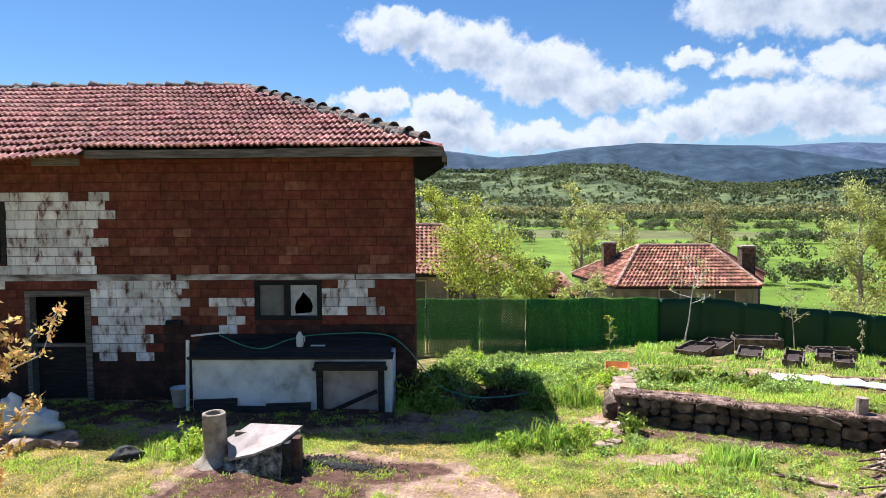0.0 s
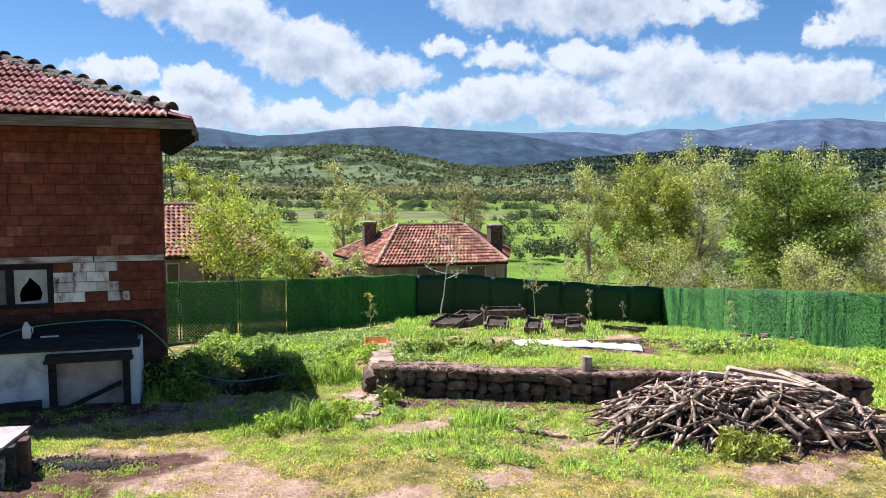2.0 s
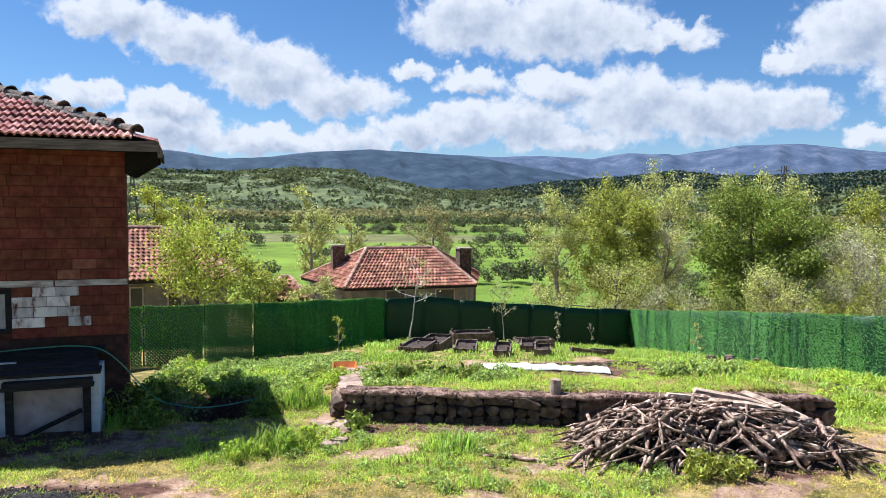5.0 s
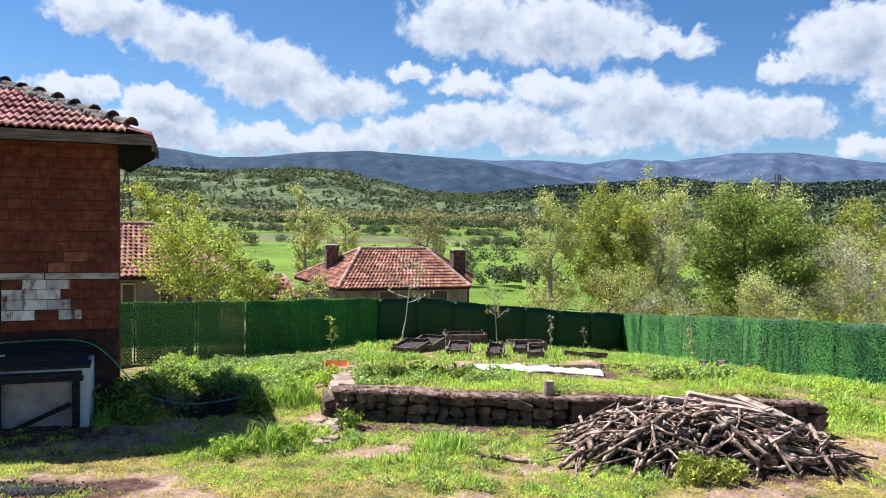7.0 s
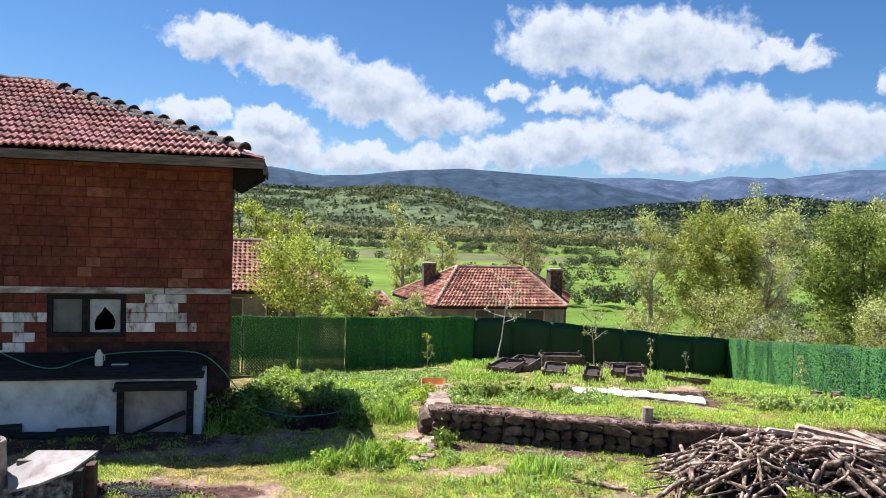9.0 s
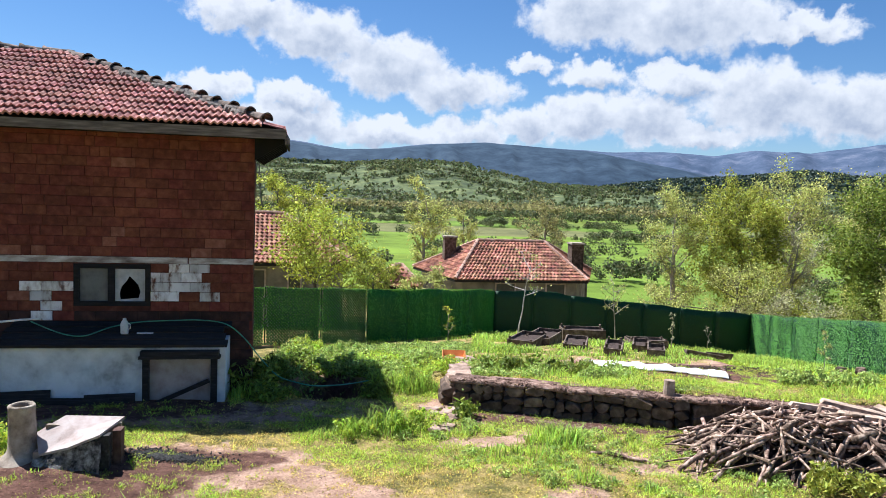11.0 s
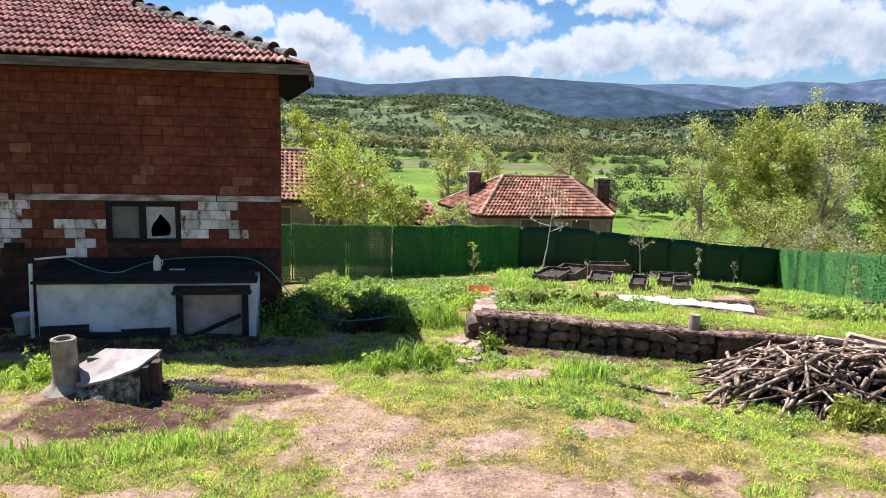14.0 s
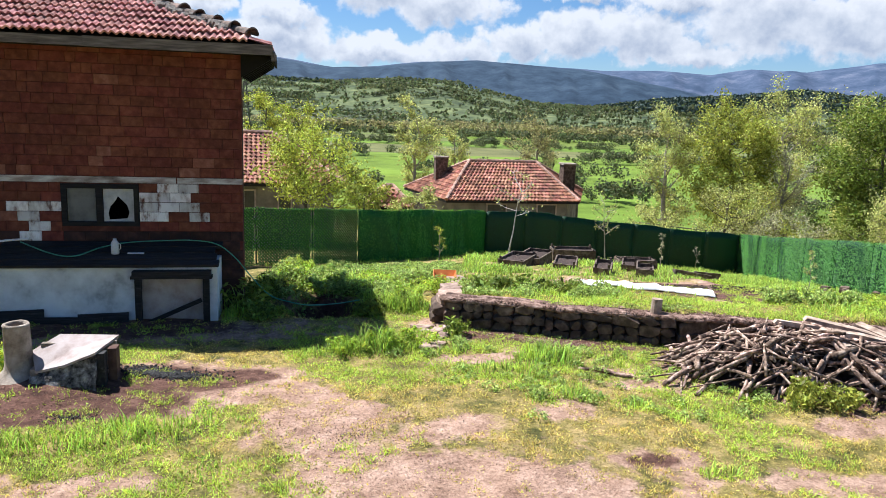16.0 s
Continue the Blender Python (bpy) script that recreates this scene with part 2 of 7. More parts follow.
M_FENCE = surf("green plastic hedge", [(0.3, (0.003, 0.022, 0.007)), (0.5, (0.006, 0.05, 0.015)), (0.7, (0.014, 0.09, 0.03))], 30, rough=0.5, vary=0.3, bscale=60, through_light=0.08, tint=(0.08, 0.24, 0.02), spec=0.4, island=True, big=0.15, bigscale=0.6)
# lighter copy for the left run: sun through the hedge put into the colour
M_FENCE_LIT = surf("green plastic hedge lit through", [(0.3, (0.010, 0.055, 0.012)), (0.5, (0.02, 0.10, 0.022)), (0.7, (0.04, 0.16, 0.035))], 30, rough=0.5, vary=0.3, bscale=60, through_light=0.3, tint=(0.12, 0.34, 0.03), spec=0.4, island=True, big=0.2, bigscale=0.6)
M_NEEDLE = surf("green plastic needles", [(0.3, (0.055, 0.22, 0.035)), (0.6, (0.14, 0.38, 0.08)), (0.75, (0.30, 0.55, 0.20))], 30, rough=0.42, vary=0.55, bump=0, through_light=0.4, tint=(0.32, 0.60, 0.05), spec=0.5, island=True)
M_BARK = surf("tree bark", [(0.3, (0.05, 0.04, 0.03)), (0.6, (0.15, 0.12, 0.09))], 12, rough=0.95, bscale=40, stretch=(1, 1, 0.3))
M_BARK_W = surf("pale young bark", [(0.3, (0.35, 0.31, 0.27)), (0.6, (0.62, 0.58, 0.53))], 14, rough=0.9, bscale=40)
M_TWIG = surf("grey twigs", [(0.3, (0.18, 0.15, 0.12)), (0.6, (0.38, 0.33, 0.27))], 10, rough=0.9, bump=0)


def leaf(name, c, vary=0.6, thru=0.28, hue=0.025):
    lo = tuple(v * 0.7 for v in c)
    return surf(name, [(0.35, lo), (0.65, c)], 3, rough=0.6, bump=0, vary=vary, island=True, hue=hue, through_light=thru, big=0.15, bigscale=0.7)


L_BRIGHT = leaf("fresh spring leaf", (0.42, 0.44, 0.065), thru=0.36)
L_MID = leaf("green leaf", (0.24, 0.30, 0.042), thru=0.34)
L_PALE = leaf("pale budding leaf", (0.56, 0.57, 0.17), thru=0.45)
L_GREY = leaf("grey-green bud", (0.60, 0.57, 0.34), thru=0.45)
L_LIME = leaf("lime leaf", (0.50, 0.54, 0.07))
L_FAR = leaf("far foliage", (0.135, 0.155, 0.06), thru=0.5, hue=0.05)
L_OAK = leaf("budding oak foliage", (0.36, 0.33, 0.13), thru=0.5, hue=0.03)
L_PINE = leaf("pine foliage", (0.05, 0.08, 0.055), thru=0.1, hue=0.02)
L_GRASS = leaf("grass blade", (0.56, 0.68, 0.085), hue=0.035, thru=0.42)
L_TALL = leaf("rank grass blade", (0.40, 0.55, 0.072), hue=0.03, thru=0.42)
L_DRY = leaf("yellowish turf blade", (0.72, 0.57, 0.14), hue=0.03, thru=0.45)
L_WEED = leaf("broad weed leaf", (0.45, 0.55, 0.14), hue=0.03, thru=0.35)
L_BLOSSOM = leaf("yellow-orange bud", (0.85, 0.58, 0.20), thru=0.4, hue=0.03, vary=0.4)

M_MUDL = surf("lumpy old mortar", [(0.36, (0.03, 0.027, 0.025)), (0.5, (0.17, 0.155, 0.145)), (0.66, (0.42, 0.395, 0.37))], 14, rough=0.95, bump=1.0, bscale=22, bdist=0.04)
M_CHAR = surf("charcoal black", [(0.3, (0.012, 0.011, 0.011)), (0.6, (0.035, 0.032, 0.03)), (0.75, (0.09, 0.085, 0.08))], 20, rough=0.8, vary=0.4, bump=0.6, island=True)
M_BRICKPIER = surf("reddish block", [(0.3, (0.05, 0.024, 0.018)), (0.6, (0.13, 0.07, 0.052))], 8, rough=0.92, bump=0.5)
M_SACK = surf("white woven plastic", [(0.3, (0.62, 0.60, 0.58)), (0.6, (0.82, 0.81, 0.79))], 8, rough=0.6, bump=0.4, bscale=18, through_light=0.15)
M_HOSE = surf("green hose", [(0.3, (0.05, 0.20, 0.12)), (0.6, (0.10, 0.32, 0.20))], 8, rough=0.4, bump=0)
M_PIPEW = surf("grimy white pipe", [(0.3, (0.45, 0.43, 0.40)), (0.6, (0.72, 0.70, 0.67))], 9, rough=0.5, bump=0.1)
M_ORANGE = surf("orange painted tin", [(0.3, (0.50, 0.14, 0.03)), (0.6, (0.72, 0.24, 0.06))], 6, rough=0.5, bump=0.1)
M_WOOD_P = surf("planter board", [(0.3, (0.045, 0.03, 0.022)), (0.5, (0.12, 0.085, 0.062)), (0.7, (0.26, 0.20, 0.15))], 7, rough=0.92, bscale=30, vary=0.25)
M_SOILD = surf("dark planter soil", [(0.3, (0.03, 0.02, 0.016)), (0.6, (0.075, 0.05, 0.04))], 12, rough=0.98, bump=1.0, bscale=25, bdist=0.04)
M_TWIGP = surf("pale lichened twig", [(0.3, (0.28, 0.24, 0.22)), (0.6, (0.50, 0.45, 0.42))], 14, rough=0.9, bump=0.3)

# ---------------------------------------------------------------- building helpers


def empty(name, place=(0, 0, 0), label="", category="", group="", kind=""):
    ob = new(name)
    ob.location = place
    ob.empty_display_size = 0.1
    return tagged(ob, label, category, group, kind)


class Geo:
    """Vertices and faces of one mesh."""

    def __init__(self):
        self.v, self.f = [], []

    def add(self, vs, fs):
        n = len(self.v)
        self.v += [tuple(v) for v in vs]
        self.f += [tuple(n + i for i in f) for f in fs]
        return self

    def box(self, x0, y0, z0, x1, y1, z1, m=None):
        vs = [Vector((x, y, z)) for z in (z0, z1) for y in (y0, y1) for x in (x0, x1)]
        if m is not None:
            vs = [m @ v for v in vs]
        return self.add(vs, [(0, 2, 3, 1), (4, 5, 7, 6), (0, 1, 5, 4), (2, 6, 7, 3), (0, 4, 6, 2), (1, 3, 7, 5)])

    def tube(self, pts, radii, sides=8, cap=True):
        pts = [Vector(p) for p in pts]
        n0, k = len(self.v), len(pts)
        for i, p in enumerate(pts):
            d = (pts[min(i + 1, k - 1)] - pts[max(i - 1, 0)]).normalized()
            a = d.cross(Vector((0.31, 0.17, 1.0)) if abs(d.z) < 0.9 else Vector((1, 0.2, 0))).normalized()
            b = d.cross(a)
            r = radii[i] if isinstance(radii, (list, tuple)) else radii
            for s in range(sides):
                w = 2 * math.pi * s / sides
                self.v.append(tuple(p + r * (math.cos(w) * a + math.sin(w) * b)))
        for i in range(k - 1):
            for s in range(sides):
                s2 = (s + 1) % sides
                self.f.append((n0 + i * sides + s, n0 + i * sides + s2, n0 + (i + 1) * sides + s2, n0 + (i + 1) * sides + s))
        if cap:
            self.f.append(tuple(n0 + s for s in reversed(range(sides))))
            self.f.append(tuple(n0 + (k - 1) * sides + s for s in range(sides)))
        return self

    def prism(self, outline, depth, m):
        """A flat outline (x, z) pushed back along y by depth."""
        n = len(outline)
        vs = [m @ Vector((x, 0, z)) for x, z in outline] + [m @ Vector((x, depth, z)) for x, z in outline]
        fs = [tuple(range(n)), tuple(reversed(range(n, 2 * n)))]
        fs += [(i, i + n, (i + 1) % n + n, (i + 1) % n) for i in range(n)]
        return self.add(vs, fs)

    def mesh(self, name, smooth=False, weld=False):
        me = bpy.data.meshes.new(name)
        me.from_pydata(self.v, [], self.f)
        bm = bmesh.new()
        bm.from_mesh(me)
        if weld:
            bmesh.ops.remove_doubles(bm, verts=bm.verts, dist=0.0005)
        bmesh.ops.recalc_face_normals(bm, faces=bm.faces)
        bm.to_mesh(me)
        bm.free()
        if smooth:
            me.shade_smooth()
        return me


def whole(ob):
    """The pose of an object in the world."""
    return ob.matrix_basis if ob.parent is None else whole(ob.parent) @ ob.matrix_parent_inverse @ ob.matrix_basis


def part(name, shape, material, parent=None, label="", smooth=False, place=None):
    """Links one mesh (a Geo or a mesh) as an object under parent, in world coordinates unless parent moves."""
    me = shape.mesh(name, smooth) if isinstance(shape, Geo) else shape
    if material is not None and not me.materials:
        me.materials.append(material)
    ob = new(name, me)
    if place is not None:
        ob.matrix_basis = place
    if parent is not None:
        ob.parent = parent
        ob.matrix_parent_inverse = whole(parent).inverted()
    return tagged(ob, label)


def np_mesh(name, verts, faces, material, smooth=False):
    verts, faces = np.asarray(verts, np.float32), np.asarray(faces, np.int32)
    me = bpy.data.meshes.new(name)
    k = faces.shape[1]
    me.vertices.add(len(verts))
    me.vertices.foreach_set("co", verts.ravel())
    me.loops.add(faces.size)
    me.loops.foreach_set("vertex_index", faces.ravel())
    me.polygons.add(len(faces))
    me.polygons.foreach_set("loop_start", np.arange(0, faces.size, k, dtype=np.int32))
    me.polygons.foreach_set("loop_total", np.full(len(faces), k, np.int32))
    me.update(calc_edges=True)
    if smooth:
        me.shade_smooth()
    me.materials.append(material)
    return me


def hash2(i, j, seed):
    h = np.sin(i * 127.1 + j * 311.7 + seed * 74.7) * 43758.5453
    return h - np.floor(h)


def vnoise(x, y, seed=0):
    i, j = np.floor(x), np.floor(y)
    u, v = x - i, y - j
    u, v = u * u * (3 - 2 * u), v * v * (3 - 2 * v)
    a, b = hash2(i, j, seed), hash2(i + 1, j, seed)
    c, d = hash2(i, j + 1, seed), hash2(i + 1, j + 1, seed)
    return a + (b - a) * u + (c - a) * v + (a - b - c + d) * u * v


def fbm(x, y, seed=0, octaves=4):
    s, w, t = 0.0, 0.5, 0.0
    for o in range(octaves):
        s, t = s + w * vnoise(x * 2**o + 17 * o, y * 2**o - 9 * o, seed + o), t + w
        w *= 0.5
    return s / t


def ramp01(v, a, b):
    t = np.clip((v - a) / (b - a), 0, 1)
    return t * t * (3 - 2 * t)


def soft(v, k=1.5):
    return np.log1p(np.exp(np.clip(v * k, -40, 40))) / k + np.clip(v - 40 / k, 0, None)


# ---------------------------------------------------------------- the lie of the land
WALL_LINE = [(3.0, 10.3), (6.45, 8.95), (10.0, 8.25)]
EYE = (0.78, -0.35)


def wall_y(x):
    return np.interp(x, [p[0] for p in WALL_LINE], [p[1] for p in WALL_LINE])


def in_garden(x, y):
    """1 on the raised bed behind the stone wall, 0 outside."""
    left = 3.05 + (y - 10.3) * 0.25
    return ramp01(y - wall_y(x), 0.12, 0.30) * ramp01(x - left, 0.0, 0.25) * (1 - ramp01(x, 9.6, 10.2))


# planter boxes: x, y, across, deep, height, turn
PLANTERS = [(6.75, 18.5, 0.7, 1.3, 0.26, -0.6), (7.45, 19.2, 0.7, 1.4, 0.28, -0.6), (9.15, 20.6, 1.3, 0.6, 0.36, -0.15), (7.75, 17.5, 0.58, 1.2, 0.24, -0.42), (8.08, 15.9, 0.42, 1.1, 0.24, -0.46),
            (11.6, 21.3, 1.25, 0.55, 0.30, -0.12), (9.25, 16.9, 0.40, 0.9, 0.22, -0.46), (8.88, 15.35, 0.40, 0.7, 0.20, -0.46)]
SHEET = [(6.25, 12.85), (7.85, 10.95)]
BROKEN = (11.9, 18.3)
# grass tufts: (x, y, half length, half width, turn), height
TUFTS = [((1.8, 9.25, 0.85, 0.26, 0.1), 1.2), ((2.4, 9.45, 0.5, 0.2, 0.3), 0.9), ((4.5, 8.55, 1.3, 0.38, -0.3), 0.8), ((3.3, 8.05, 0.75, 0.45, 0.1), 1.1), ((2.75, 9.0, 0.4, 0.2, 0.0), 0.7), ((5.4, 7.7, 1.3, 0.35, -0.3), 0.6), ((3.9, 7.35, 0.5, 0.3, -0.1), 0.5),
         ((3.1, 9.25, 0.4, 0.2, -0.2), 0.7), ((-2.95, 8.9, 0.5, 0.4, 0.0), 0.8), ((-0.2, 11.3, 0.5, 0.5, 0.0), 0.8), ((2.4, 11.6, 0.65, 0.9, 0.0), 1.2), ((2.7, 13.2, 0.5, 1.2, -0.25), 0.7), ((1.7, 13.2, 0.7, 0.4, 0.0), 0.9),
         ((-0.9, 6.85, 1.25, 0.42, 0.12), 0.42), ((-1.9, 6.9, 0.5, 0.5, 0.0), 0.6), ((0.05, 6.05, 0.35, 0.3, 0.3), 0.4), ((4.9, 6.9, 0.9, 0.3, -0.3), 0.4), ((9.2, 9.35, 0.9, 0.35, -0.2), 0.4), ((5.3, 11.2, 1.2, 0.3, -0.3), 0.5), ((-4.4, 8.6, 0.8, 0.3, 0.0), 0.4), ((6.0, 6.9, 0.7, 0.25, 0.0), 0.5), ((3.3, 6.75, 0.22, 0.15, 0.0), 0.45), ((5.6, 5.7, 0.25, 0.12, 0.0), 0.4), ((4.7, 5.4, 0.3, 0.16, 0.0), 0.4)]
# leafy plants: x, y, height, radius, leaves, leaf size, leaf, label, seed
HERBS = [(6.55, 6.75, 0.36, 0.24, 620, 0.036, L_BRIGHT, "leafy bright green plant beside the firewood", 1), (6.9, 6.6, 0.32, 0.24, 600, 0.036, L_BRIGHT, "leafy bright green plant beside the firewood", 2),
         (3.1, 9.8, 0.28, 0.18, 260, 0.05, L_MID, "dark green long-leaved plant at the wall corner", 3), (-2.75, 8.85, 0.42, 0.32, 500, 0.03, L_GRASS, "leafy weed beside the cement pipe", 4),
         (4.35, 11.95, 0.24, 0.26, 300, 0.06, L_MID, "dark leafy vegetable plant in the bed", 5), (4.75, 11.8, 0.24, 0.28, 300, 0.06, L_MID, "dark leafy vegetable plant in the bed", 6), (5.15, 11.75, 0.22, 0.26, 260, 0.06, L_MID, "dark leafy vegetable plant in the bed", 7),
         (5.5, 11.5, 0.22, 0.24, 260, 0.05, L_MID, "dark leafy vegetable plant in the bed", 8), (4.0, 12.2, 0.24, 0.24, 220, 0.05, L_MID, "dark leafy vegetable plant in the bed", 9),
         (8.5, 10.1, 0.24, 0.40, 1300, 0.03, L_WEED, "low dense green bush behind the wall", 10), (9.05, 9.95, 0.26, 0.42, 1300, 0.03, L_WEED, "low dense green bush behind the wall", 11), (9.6, 9.8, 0.24, 0.38, 1100, 0.03, L_WEED, "low dense green bush behind the wall", 12),
         (1.45, 9.3, 0.22, 0.32, 900, 0.022, L_GRASS, "lush tuft of bright weeds at the shadow edge", 19), (1.95, 9.3, 0.28, 0.38, 1300, 0.022, L_GRASS, "lush tuft of bright weeds at the shadow edge", 20), (2.42, 9.4, 0.26, 0.34, 1100, 0.022, L_GRASS, "lush tuft of bright weeds at the shadow edge", 21), (1.6, 14.0, 0.5, 0.5, 1900, 0.03, L_WEED, "rounded grey-green bush in the grass", 13), (2.65, 11.7, 0.45, 0.4, 1500, 0.03, L_GRASS, "rounded leafy bush in the grass", 14), (1.45, 13.05, 0.42, 0.5, 1700, 0.03, L_WEED, "shaded low growth behind the pit", 18), (0.85, 14.0, 0.34, 0.38, 1400, 0.03, L_GRASS, "rounded leafy bush near the barn", 15), (0.15, 12.4, 0.5, 0.36, 900, 0.04, L_MID, "dark ivy-like growth at the barn corner", 16), (0.05, 11.5, 0.55, 0.4, 500, 0.05, L_MID, "dark ivy-like growth at the barn corner", 17)]
CREST_AZ = [-40, -20, -0.9, 3, 6.3, 9.6, 13.9, 18.2, 23.5, 26.9, 30.7, 33.2, 36.9, 41, 45, 50, 58, 75]
CREST_EL = [2.5, 3.2, 3.55, 3.05, 3.25, 3.72, 3.98, 3.7, 3.45, 3.58, 3.3, 3.72, 3.55, 4.2, 4.2, 3.55, 3.2, 2.6]
NEAR_AZ = [-40, -20, -0.9, 3, 6.3, 9.6, 13.9, 18.2, 21.5, 24, 27, 30, 33, 38, 75]
NEAR_EL = [2.5, 3.2, 3.55, 3.05, 3.25, 3.72, 3.98, 3.7, 3.5, 3.1, 2.55, 2.0, 1.4, 0.9, 0.6]
HILL_AZ = [-40, -12, -0.9, 3.8, 7.9, 12.2, 15.7, 18.3, 22, 26.5, 31, 36.9, 40.8, 46, 50, 75]
HILL_EL = [1.5, 2.0, 1.9, 1.85, 2.32, 2.2, 1.45, 0.85, 0.8, 1.15, 1.5, 2.15, 1.8, 1.78, 1.95, 1.5]


def land(x, y):
    """Height of the ground and how far it belongs to valley (1), hill (2) and mountain (3)."""
    x, y = np.asarray(x, float), np.asarray(y, float)
    dx, dy = x - EYE[0], y - EYE[1]
    r = np.hypot(dx, dy)
    ang = np.degrees(np.arctan2(dx, dy))
    near = -0.128 * (soft(y - 12) - soft(y - 140)) - 0.09 * (soft(x - 8) - soft(x - 45)) - 0.03 * (soft(-x - 14) - soft(-x - 60))
    z = -14.5 + soft(near + 14.5, 0.6)
    bumps = (fbm(x * 0.9, y * 0.9, 3) - 0.5) * 0.10 + (fbm(x * 3.1, y * 3.1, 5, 3) - 0.5) * 0.035
    z = z + bumps * (1 - ramp01(r, 25, 45))
    g = in_garden(x, y)
    z = z + g * (np.clip(0.40 - 0.138 * (y - 10) + 0.128 * soft(y - 12), 0, 0.45) + 0.06 * np.clip(x - 8, 0, 2))
    # heap of earth under the slab, hollow beside the barn
    z = z + 0.16 * np.exp(-(((x + 1.9) / 0.9) ** 2 + ((y - 8.6) / 0.7) ** 2)) - 1.1 * np.exp(-((((x - 1.2) / 0.60) ** 2 + ((y - 11.85) / 0.78) ** 2) ** 3))
    # hummocky rough ground between barn, fence and bed
    rough_patch = ramp01(x, 0.2, 0.8) * ramp01(y, 12.4, 13.2) * ramp01(-y, -16.2, -13.8) * (1 - g) * ramp01(-x, -5.2, -4.0)
    z = z + rough_patch * (0.04 + 1.2 * (fbm(x * 1.3, y * 0.95, 43, 3) - 0.48)) + 0.16 * np.exp(-(((x - 1.5) / 0.6) ** 2 + ((y - 13.1) / 0.35) ** 2))
    if np.max(r) < 240:
        return z - 0.13 * np.exp(-(((x - 3.65) / 0.35) ** 2 + ((y - 13.8) / 0.5) ** 2)), ramp01(r, 60, 130)
    z = z - 0.13 * np.exp(-(((x - 3.65) / 0.35) ** 2 + ((y - 13.8) / 0.5) ** 2))
    front = ramp01(np.abs(ang), 100, 70)
    rough = (fbm(x * 0.004, y * 0.004, 9) - 0.5)
    far = ramp01(r, 250, 900) * rough * 10 * front
    hill_top = 3.2 + np.tan(np.radians(np.interp(ang, HILL_AZ, HILL_EL))) * 1650
    mount_top = 3.2 + np.tan(np.radians(np.interp(ang, CREST_AZ, CREST_EL))) * 3900
    gully = fbm(ang * 0.22, r * 0.0012, 21, 5) - 0.5
    hz = ramp01(r, 820, 1650) * (hill_top + 14) * (1 + 0.35 * gully * (1 - ramp01(r, 1450, 1650)))
    hz = hz * (1 - 0.45 * ramp01(r, 1650, 2300))
    near_top = 3.2 + np.tan(np.radians(np.interp(ang, NEAR_AZ, NEAR_EL))) * 3000
    spur = np.abs(fbm(ang * 0.42 + r * 0.0005, r * 0.0011, 23, 6) - 0.5) * 2
    nz = ramp01(r, 1950, 3000) ** 1.1 * (near_top + 14) * (1 - 0.3 * (0.35 - spur) * (1 - ramp01(r, 2600, 2980))) * (1 - 0.8 * ramp01(r, 3010, 3400))
    mz = ramp01(r, 2600, 3900) ** 1.1 * (mount_top + 14) * (1 - 0.4 * (0.35 - spur) * (1 - ramp01(r, 3400, 3880)))
    mz = np.maximum(nz, mz)
    z = z + far + np.maximum(hz, mz) * front
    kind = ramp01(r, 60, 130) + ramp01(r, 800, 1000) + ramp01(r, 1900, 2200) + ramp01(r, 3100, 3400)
    return z, kind


def near_fade(x, y):
    return np.hypot(x - EYE[0], y - EYE[1]) / 24.0


def gz(x, y):
    return float(land(np.array([x]), np.array([y]))[0][0])


